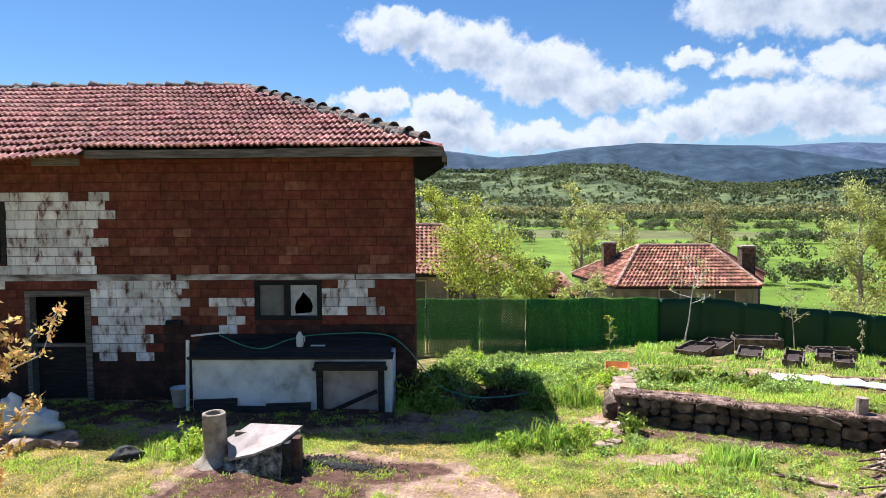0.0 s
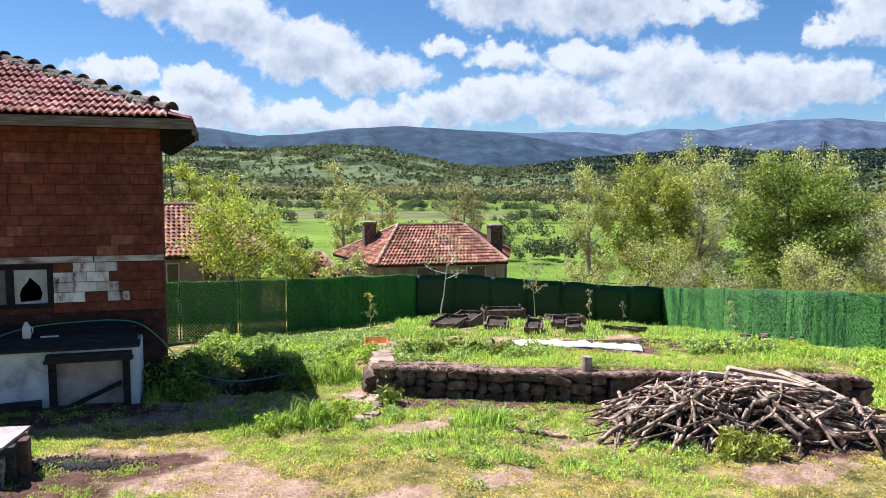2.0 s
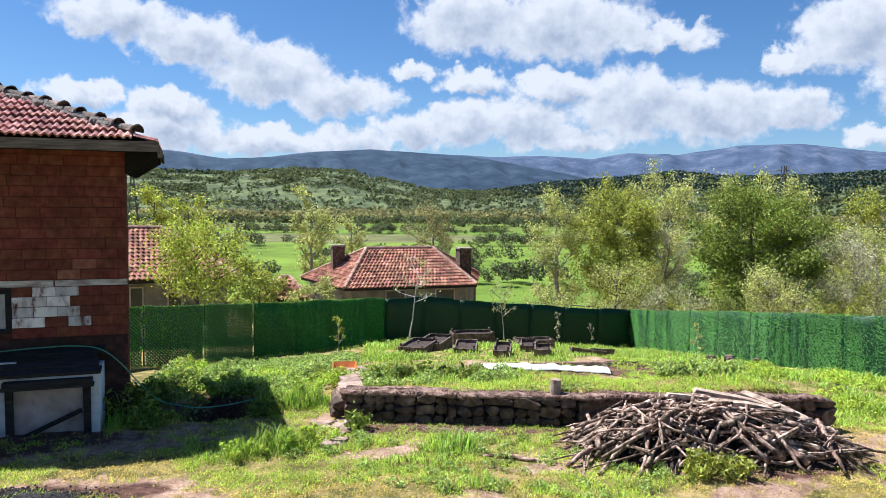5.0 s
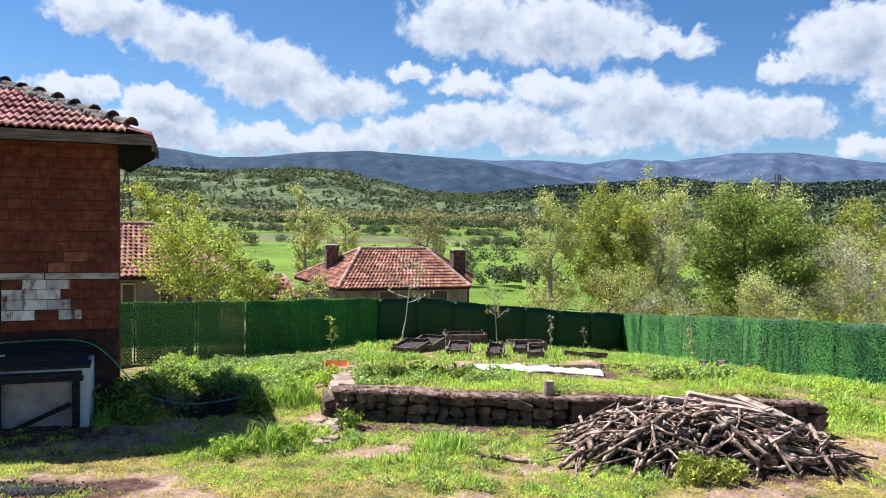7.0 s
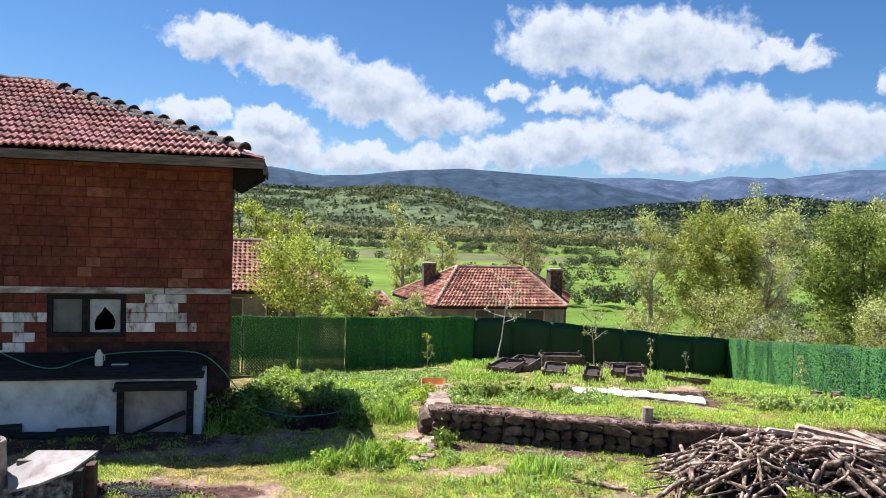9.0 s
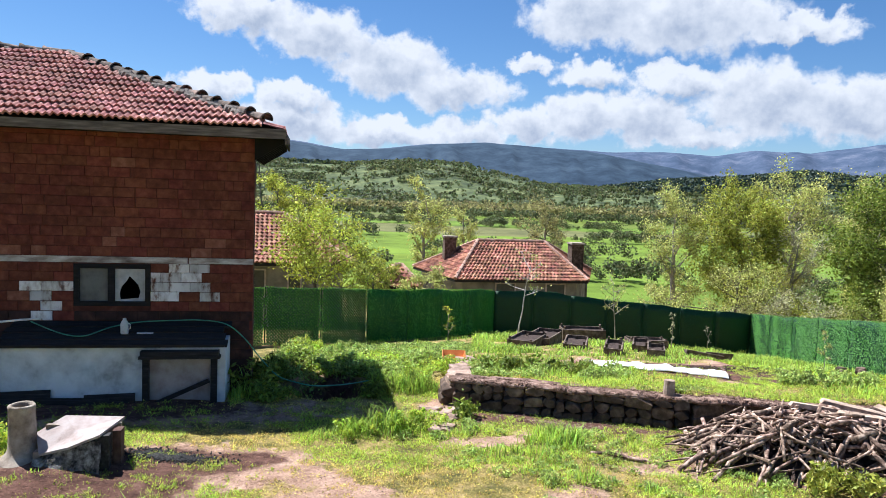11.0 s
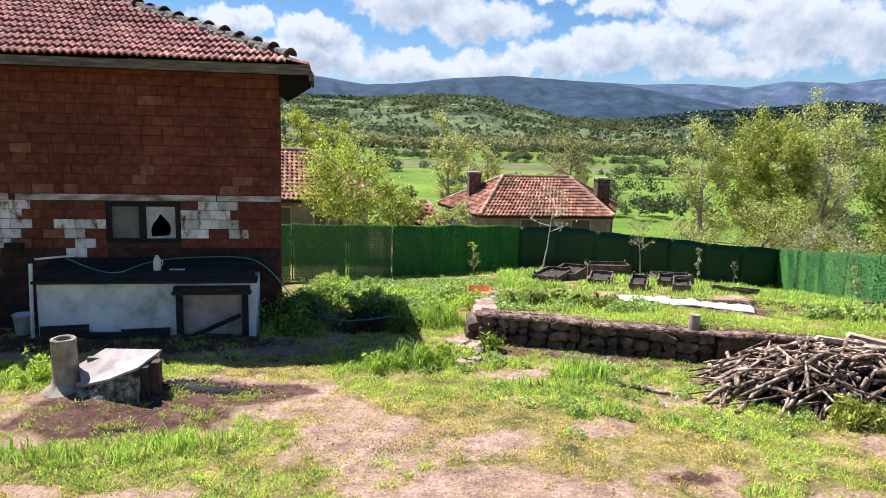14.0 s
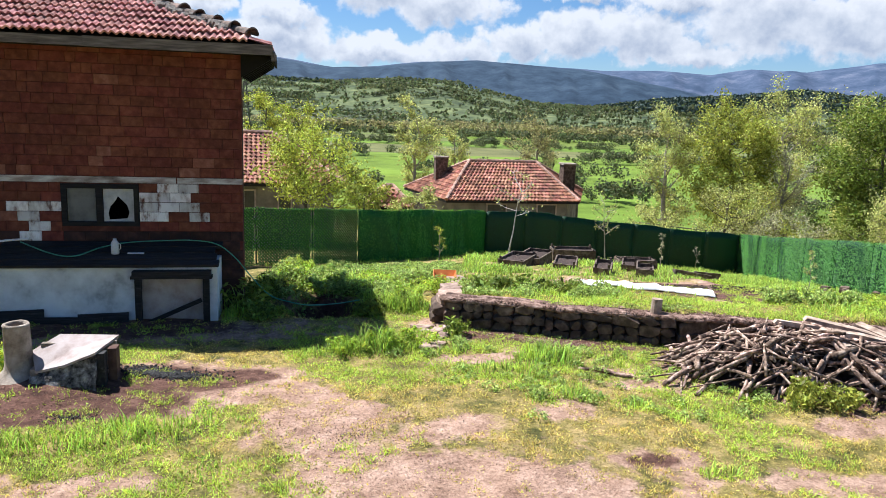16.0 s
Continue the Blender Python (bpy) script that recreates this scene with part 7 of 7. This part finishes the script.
def planter(x, y, w, d, h, turn):
    """A bottomless box of old boards filled with soil; w across, d deep."""
    z = gz(x, y)
    p = empty("planter_box", (x, y, z), "low weathered board planter box filled with soil", "planter", "garden planter boxes")
    m = Matrix.Translation((x, y, z)) @ Matrix.Rotation(turn, 4, "Z")
    for a in (((-w / 2, -d / 2, -0.1, w / 2, -d / 2 + 0.035, h)), ((-w / 2, d / 2 - 0.035, -0.1, w / 2, d / 2, h + 0.02)), ((-w / 2, -d / 2 + 0.037, -0.1, -w / 2 + 0.035, d / 2 - 0.037, h + 0.01)), ((w / 2 - 0.035, -d / 2 + 0.037, -0.1, w / 2, d / 2 - 0.037, h - 0.005))):
        part("board", Geo().box(*a, m), M_WOOD_P, p)
    for sx in (-1, 1):
        for sy in (-1, 1):
            cx, cy = sx * (w / 2 - 0.06), sy * (d / 2 - 0.06)
            part("corner_peg", Geo().box(cx - 0.025, cy - 0.025, -0.1, cx + 0.025, cy + 0.025, h + rng.uniform(0.02, 0.10), m), M_WOOD_P, p)
    g = Geo()
    for i in range(7):
        for j in range(7):
            g.v.append(tuple(m @ Vector((-w / 2 + 0.036 + (w - 0.072) * i / 6, -d / 2 + 0.036 + (d - 0.072) * j / 6, h - 0.06 + rng.uniform(-0.02, 0.02)))))
    g.f = [(i * 7 + j, (i + 1) * 7 + j, (i + 1) * 7 + j + 1, i * 7 + j + 1) for i in range(6) for j in range(6)]
    n0 = len(g.v)
    g.v += [(v[0], v[1], v[2] - 0.12) for v in g.v]
    g.f += [tuple(k + n0 for k in reversed(f)) for f in g.f]
    part("soil", g, M_SOILD, p, "dark garden soil", smooth=True)


for spec in PLANTERS:
    planter(*spec)

sheet = empty("white_fleece", (6.5, 11.0, 0.3), "crumpled strip of white garden fleece on soil", "sheet")
g = Geo()
N = 40
for i in range(N + 1):
    t = i / N
    x, y = SHEET[0][0] + (SHEET[1][0] - SHEET[0][0]) * t, SHEET[0][1] + (SHEET[1][1] - SHEET[0][1]) * t
    for j in range(6):
        w = (j / 5 - 0.5) * (0.30 + 0.06 * math.sin(t * 9))
        yy = y + w + 0.05 * math.sin(t * 11)
        lift = 0.05 + 0.05 * abs(math.sin(t * 7 + j * 0.5)) + 0.07 * abs(noise.noise(Vector((t * 9, j * 0.7, 2))))
        g.v.append((x, yy, gz(x, yy) + lift * (1 if 0 < j < 5 else 0.35)))
g.f = [(i * 6 + j, (i + 1) * 6 + j, (i + 1) * 6 + j + 1, i * 6 + j + 1) for i in range(N) for j in range(5)]
n0 = len(g.v)
g.v += [(v[0], v[1], v[2] - 0.012) for v in g.v]
g.f += [tuple(k + n0 for k in reversed(f)) for f in g.f]
part("cloth", g, M_SACK, sheet, smooth=True)
part("end_stick", Geo().tube([ground_at(SHEET[1][0] + 0.02, SHEET[1][1] - 0.18, 0.05), ground_at(SHEET[1][0] + 0.1, SHEET[1][1] + 0.2, 0.16)], 0.025, 6), M_STICK, sheet)

# saplings by the back fence
make_tree(7.9, 23.2, 3.1, 0.75, L_PALE, 160, 0.05, 201, "young fruit sapling with white-painted slanting trunk", base=0.5, bark=M_BARK_W, limbs=8, lean=0.12, twigs=5, girth=0.009)
make_tree(11.5, 23.4, 2.6, 0.6, L_PALE, 220, 0.045, 202, "thin young sapling with few brown leaves", base=0.45, bark=M_TWIG, limbs=7, lean=-0.06, twigs=5, girth=0.009)
make_tree(13.4, 23.0, 1.5, 0.12, L_GREY, 160, 0.03, 203, "small wrapped sapling tied to a stake", base=0.2, bark=M_TWIG, limbs=5, twigs=3, girth=0.009)
make_tree(15.0, 23.4, 1.1, 0.15, L_GREY, 30, 0.03, 204, "small bare sapling near the fence", base=0.3, bark=M_TWIG, limbs=4, twigs=3, girth=0.009)
make_tree(14.0, 16.2, 1.3, 0.15, L_PALE, 140, 0.04, 205, "thin leafing sapling before the hedge fence", base=0.3, bark=M_TWIG, limbs=5, twigs=3, girth=0.009)
make_tree(5.0, 20.6, 1.3, 0.25, L_LIME, 120, 0.045, 206, "small leafing shoot before the hedge fence", base=0.2, bark=M_TWIG, limbs=5, twigs=3, girth=0.009)
rocks = empty("garden_stones", (13.5, 13.2, 0), "grey stones lying in grass by the fence", "stones")
for x, y, s in ((15.1, 16.2, 0.26), (14.4, 16.1, 0.24), (14.8, 15.8, 0.2), (15.9, 16.0, 0.2), (13.9, 15.4, 0.2)):
    stone(rocks, x, y, gz(x, y) + 0.12, s, s * 0.8, s * 1.0, rng.uniform(0, 3))
frame_bits = empty("broken_planter", (9.6, 14.6, gz(9.6, 14.6)), "collapsed boards of an old planter in grass", "boards")
for dx, dy, ln, tn in ((0, 0, 1.0, -0.6), (0.5, 0.1, 0.8, -0.1), (-0.3, 0.5, 0.6, 1.2)):
    p = ground_at(BROKEN[0] + dx, BROKEN[1] + dy, 0.12)
    m = Matrix.Translation(p) @ Matrix.Rotation(tn, 4, "Z") @ Matrix.Rotation(0.08, 4, "Y")
    part("board", Geo().box(-ln / 2, -0.015, -0.08, ln / 2, 0.015, 0.08, m), M_WOOD_P, frame_bits)

# flowering shrub close to the camera
make_tree(-3.42, 4.9, 3.0, 0.9, L_BLOSSOM, 11000, 0.032, 301, "shrub with grey twigs and yellow-orange spring buds", "shrub", base=0.12, bark=M_TWIGP, limbs=24, twigs=10, spread=0.07, lean=0.03, girth=0.012)

# far pole, wires and pylons
pole = empty("utility_pole", (21.5, 15.5, gz(21.5, 15.5)), "slim pale concrete utility pole beyond the fence", "pole")
part("shaft", Geo().tube([ground_at(21.6, 15.0, -0.3), ground_at(21.6, 15.0, 4.1)], [0.075, 0.055], 10), M_BARK_W, pole)
part("bracket", Geo().box(21.45, 14.95, gz(21.6, 15) + 3.55, 21.75, 15.05, gz(21.6, 15) + 3.62), M_WOOD_D, pole)


def pylon(az, r, h, name="power_pylon"):
    x, y = EYE[0] + r * math.sin(radians(az)), EYE[1] + r * math.cos(radians(az))
    z = gz(x, y)
    p = empty(name, (x, y, z), "grey steel lattice power pylon on the far slope", "pylon")
    g = Geo()
    w = h * 0.11
    for sx in (-1, 1):
        for sy in (-1, 1):
            g.tube([(x + sx * w, y + sy * w, z), (x + sx * w * 0.35, y + sy * w * 0.35, z + h * 0.6), (x + sx * w * 0.2, y + sy * w * 0.2, z + h)], h * 0.009, 4)
    for k in range(8):
        f0, f1 = k / 8, (k + 1) / 8
        for s in (-1, 1):
            w0, w1 = w * (1 - 0.8 * f0), w * (1 - 0.8 * f1)
            g.tube([(x - s * w0, y - w0, z + h * f0), (x + s * w1, y - w1, z + h * f1)], h * 0.005, 4)
    for f, a in ((0.68, 0.20), (0.80, 0.26), (0.92, 0.18)):
        g.tube([(x - h * a, y, z + h * f), (x, y, z + h * (f + 0.03)), (x + h * a, y, z + h * f)], h * 0.008, 4)
    part("lattice", g, M_WOOD_G, p)
    return Vector((x, y, z + h * 0.8))


p1 = pylon(-3.4, 420, 30)
p2 = pylon(44.0, 520, 43)
line = empty("power_lines", (0, 0, 0), "thin sagging power lines across the valley", "wires")
for k in range(2):
    a, b = p1 + Vector((-4 + 8 * k, 0, 0)), Vector((95 + 20 * k, 900, 8))
    ps = [a.lerp(b, t / 20) - Vector((0, 0, 14 * math.sin(math.pi * t / 20))) for t in range(21)]
    part("wire", Geo().tube(ps, 0.17, 4), M_SLAB, line)
wf = empty("wire_fence", (18, 33, 0), "old wire and rail fence beyond the tiled house", "fence")
for i in range(5):
    x = 15.5 + i * 1.5
    part("post", Geo().tube([ground_at(x, 29.5, -0.2), ground_at(x, 29.5, 1.75)], 0.04, 6), M_WOOD_G, wf)
part("rail", Geo().tube([ground_at(15.5, 29.5, 1.7), ground_at(18.5, 29.5, 1.66), ground_at(21.5, 29.5, 1.7)], 0.03, 6), M_WOOD_G, wf)

# ---------------------------------------------------------------- grass
grng = np.random.default_rng(77)


def on_barn(x, y):
    return ((x < 0.05) & (y > WY - 0.05)) | ((x > TX0 - 0.05) & (x < TX1 + 0.05) & (y > TY - 0.05) & (y < WY + 1)) | ((x > -2.1) & (x < -1.15) & (y > 8.0) & (y < 8.65))


def on_wall(x, y):
    d = y - wall_y(x)
    return (x > 2.95) & (x < 10.05) & (d > -0.1) & (d < 0.13)


def blades(x, y, h, w, lean, material, name, label, seed, bent=True):
    """Grass blades: bent ones of three triangles, short ones of a single triangle."""
    q = np.random.default_rng(seed)
    n = len(x)
    z = land(x, y)[0]
    a = q.uniform(0, 2 * np.pi, n)
    l = h * lean * q.uniform(0.2, 1.4, n)
    base = np.stack([x, y, z - 0.01], 1)
    side = np.stack([np.cos(a + 1.57), np.sin(a + 1.57), 0 * a], 1) * (w * 0.5)[:, None]
    tip = base + np.stack([np.cos(a) * l, np.sin(a) * l, h * (1 - 0.25 * np.minimum(lean, 1.2))], 1)
    if bent:
        mid = base + np.stack([np.cos(a) * l * 0.35, np.sin(a) * l * 0.35, h * 0.6], 1)
        v = np.stack([base - side, base + side, mid + side * 0.75, mid - side * 0.75, tip], 1).reshape(-1, 3)
        i0 = np.arange(n)[:, None] * 5
        f = np.concatenate([i0 + np.array([[0, 1, 2]]), i0 + np.array([[0, 2, 3]]), i0 + np.array([[3, 2, 4]])])
    else:
        v = np.stack([base - side, base + side, tip], 1).reshape(-1, 3)
        f = np.arange(n * 3).reshape(-1, 3)
    return tagged(new(name, np_mesh(name, v, f, material)), label, "grass", kind="stuff")


def scatter(n, x0, x1, y0, y1):
    return grng.uniform(x0, x1, n), grng.uniform(y0, y1, n)


def bed_boxes(x, y):
    """1 close to a planter box, falling to 0 half a metre away."""
    m = 0 * x
    for bx, by, bw, bd, bh, bt in PLANTERS:
        c, s = math.cos(bt), math.sin(bt)
        u, v = (x - bx) * c + (y - by) * s, -(x - bx) * s + (y - by) * c
        m = np.maximum(m, 1.2 - np.hypot(np.clip(np.abs(u) - bw / 2, 0, None), np.clip(np.abs(v) - bd / 2, 0, None)) / 0.6)
    return np.clip(m, 0, 1)


def tall(x, y):
    """How tall the grass stands: tufts in the yard, rank growth along fences and in the bed."""
    def spot(cx, cy, rx, ry, turn=0.0):
        c, s = math.cos(turn), math.sin(turn)
        u, v = (x - cx) * c + (y - cy) * s, -(x - cx) * s + (y - cy) * c
        return np.clip(1.3 - np.hypot(u / rx, v / ry), 0, 1)
    t = np.zeros_like(x)
    for p, k in TUFTS:
        t = np.maximum(t, spot(*p) * k)
    rank = ramp01(y, 12.2, 13.5) * (1 - in_garden(x, y)) * ramp01(-np.abs(x - 2.0), -5, -3) * (0.10 + 0.30 * fbm(x * 1.6, y * 1.6, 88))
    right = ramp01(x, 10.0, 11.0) * ramp01(y, 7.5, 9.0) * (0.25 + 0.4 * fbm(x * 1.1, y * 1.1, 86))
    bed = in_garden(x, y) * ramp01(y, 14.5, 16.5) * 0.5 * ramp01(-bed_boxes(x, y), -0.6, 0.0)
    front = in_garden(x, y) * 0.22
    return np.maximum.reduce([t, rank, right, bed, front])


# short turf of the yard, in small clumps that break up towards the open soil
x, y = scatter(500000, -7.5, 12.0, 3.6, 12.4)
b = bare(x, y)
clump = fbm(x * 5.5, y * 5.5, 97, 3)
fine = fbm(x * 17, y * 17, 98, 2)
thin = 0.12 * ramp01(y, 8.4, 6.4) * ramp01(x, -0.5, 1.5) * ramp01(-tall(x, y), -0.35, -0.1)
dense = np.clip(1.4 - 1.3 * b - thin + 3.2 * (clump - 0.5) + 1.6 * (fine - 0.5), 0.02, 1)
keep = (grng.random(len(x)) < dense) & ~on_barn(x, y) & ~on_wall(x, y)
x, y, clump, fine, b = x[keep], y[keep], clump[keep], fine[keep], b[keep]
dry = fbm(x * 0.55 + 3, y * 0.55, 91) + grng.normal(0, 0.05, len(x)) + 0.17 * ramp01(y, 8.6, 6.0) * ramp01(x, -0.3, 1.2) + 0.03 * ramp01(x, -1, 3) - 0.22 * ramp01(tall(x, y), 0.05, 0.4) - 0.35 * (clump - 0.5) - 0.05 + 0.14 * ramp01(-x, 1.8, 3.2) * ramp01(-y, -9.2, -8.0)
hh = (0.014 + 0.10 * np.clip(clump - 0.25, 0, 1) * (0.4 + fine)) * grng.uniform(0.5, 1.4, len(x)) * (1 - 0.3 * b)
green = dry < 0.5
# clover and small rosettes among the blades
pick = grng.random(len(x)) < np.where(green, 0.42, 0.30)
for sel, mat, lab, sd in ((pick & green, L_GRASS, "clover and small green rosettes in the turf", 61), (pick & ~green, L_DRY, "yellowing small-leaved turf", 63)):
    pz = land(x[sel], y[sel])[0] + grng.uniform(0.1, 1.0, sel.sum()) * hh[sel] * 0.9
    v, f = leaf_cloud(np.stack([x[sel], y[sel], pz], 1), sel.sum(), 0.006, 0.013, sd)
    tagged(new("clover", np_mesh("clover", v, f, mat)), lab, "grass", kind="stuff")
blades(x[green], y[green], hh[green] * 1.25, np.full(green.sum(), 0.011), 0.9, L_GRASS, "turf", "short green turf of the yard", 1, False)
blades(x[~green], y[~green], hh[~green] * 0.9, np.full((~green).sum(), 0.011), 1.1, L_DRY, "turf", "short yellowing turf of the yard", 2, False)
# taller grass
x, y = scatter(640000, -6.5, 17.5, 4.2, 25.0)
t = tall(x, y)
inside = (y < 24.3) & (x < 17.0) & ~((x < 7.2) & (y > 18.4 + np.clip(x + 0.5, 0, 9) * 0.72))
knot = 0.65 * fbm(x * 1.5, y * 1.5, 99, 2) + 0.35 * fbm(x * 5, y * 5, 94, 2)
keep = inside & (grng.random(len(x)) < t * np.clip(1.5 - near_fade(x, y), 0.25, 1) * np.clip(0.75 + 3.6 * (knot - 0.5), 0.05, 1.3)) & ~on_barn(x, y) & ~on_wall(x, y) & (bare(x, y) < 0.45)
x, y, t, knot = x[keep], y[keep], t[keep], knot[keep]
far = np.hypot(x - EYE[0], y - EYE[1]) > 13
hh = (0.04 + 0.20 * t) * grng.uniform(0.45, 1.35, len(x)) * np.clip(0.9 + 3.4 * (knot - 0.5), 0.22, 1.7)
blades(x, y, hh, np.where(far, 0.020, 0.012), 0.75, L_TALL, "tall_grass", "rank green spring grass in tufts", 3)
# broad weeds: low domes of nettles and dead-nettles that crowd together
def weed_domes(n, box, size, seed, material, label, pick, leaf_len=0.032, per=260):
    q = np.random.default_rng(seed)
    x, y = q.uniform(box[0], box[1], n * 5), q.uniform(box[2], box[3], n * 5)
    ok = np.nonzero(pick(x, y) & ~on_barn(x, y) & ~on_wall(x, y))[0][:n]
    x, y = x[ok], y[ok]
    r = q.uniform(*size, len(x))
    k = (per * (r / size[1]) ** 1.6).astype(int)
    own = np.repeat(np.arange(len(x)), k)
    a, d = q.uniform(0, 6.283, len(own)), np.sqrt(q.random(len(own)))
    px, py = x[own] + r[own] * d * np.cos(a), y[own] + r[own] * d * np.sin(a)
    top = r[own] * (1 - 0.6 * ramp01(y[own], 13.5, 16.5)) * (1.0 - 0.75 * d**2) * (0.7 + 0.5 * hash2(own, own * 0.37, 4))
    pz = land(px, py)[0] + top * (1 - 0.35 * q.random(len(own)) ** 2)
    v, f = leaf_cloud(np.stack([px, py, pz], 1), len(own), 0.008, leaf_len, seed + 1)
    tagged(new("weeds", np_mesh("weeds", v, f, material)), label, "weeds", kind="stuff")


def outside_bed(x, y):
    return (in_garden(x, y) < 0.2) & (bare(x, y) < 0.5) & (x < 2.95 + (y - 10.3) * 0.25) & (y < 16.6 + np.clip(x + 0.5, 0, 9) * 0.45)


weed_domes(330, (0.3, 5.2, 12.6, 19.6), (0.16, 0.40), 501, L_WEED, "thick pale nettles on hummocky ground", lambda x, y: outside_bed(x, y) & (fbm(x * 0.8, y * 0.8, 95) > 0.47))
weed_domes(260, (0.3, 5.2, 12.6, 19.6), (0.12, 0.30), 503, L_GRASS, "fresh green weeds on hummocky ground", lambda x, y: outside_bed(x, y) & (fbm(x * 0.8, y * 0.8, 95) < 0.53))
weed_domes(70, (0.1, 2.2, 10.9, 12.6), (0.10, 0.22), 505, L_MID, "dark low growth at the barn corner", lambda x, y: (np.hypot((x - 1.2) / 0.78, (y - 11.8) / 1.0) > 1.1), 0.036, 200)
weed_domes(60, (3.4, 6.4, 10.9, 12.6), (0.10, 0.20), 507, L_WEED, "grey-green leafy seedlings in the bed", lambda x, y: (in_garden(x, y) > 0.9) & (fbm(x * 1.2, y * 1.2, 96) > 0.45), 0.03, 200)
weed_domes(90, (10.3, 16.0, 8.5, 16.5), (0.12, 0.28), 509, L_GRASS, "lush grass hummocks before the hedge fence", lambda x, y: (x < 15.8) & (fbm(x * 0.9, y * 0.9, 93) > 0.5))
weed_domes(120, (1.2, 6.6, 6.4, 9.6), (0.05, 0.13), 511, L_WEED, "small broad-leaved weeds in the turf", lambda x, y: (tall(x, y) > 0.15) & (bare(x, y) < 0.6), 0.022, 120)


def herb(x, y, h, r, count, size, material, label, seed):
    """A leafy plant: stems rising from one foot with leaves along them."""
    q = random.Random(seed)
    z = gz(x, y)
    t = empty("plant", (x, y, z), label, "plant")
    g, tips = Geo(), []
    for k in range(16):
        a = q.uniform(0, 6.28)
        d = q.random() ** 0.5
        end = Vector((x + r * d * math.cos(a), y + r * d * math.sin(a), z + h * q.uniform(0.6, 1.0) * (1.1 - 0.5 * d)))
        foot = Vector((x + 0.4 * r * d * math.cos(a), y + 0.4 * r * d * math.sin(a), z - 0.02))
        g.tube([foot, foot.lerp(end, 0.5) + Vector((0, 0, 0.05 * h)), end], [0.008, 0.006, 0.003], 4)
        tips += [tuple(foot.lerp(end, u)) for u in (0.4, 0.6, 0.8, 0.95, 1.0)]
    tagged(part("stem", g, L_WEED, t), kind="stuff")
    v, f = leaf_cloud(tips, count, size * 0.9, size, seed)
    part("leaves", np_mesh("leaves", v, f, material), None, t)


for spec in HERBS:
    herb(*spec)
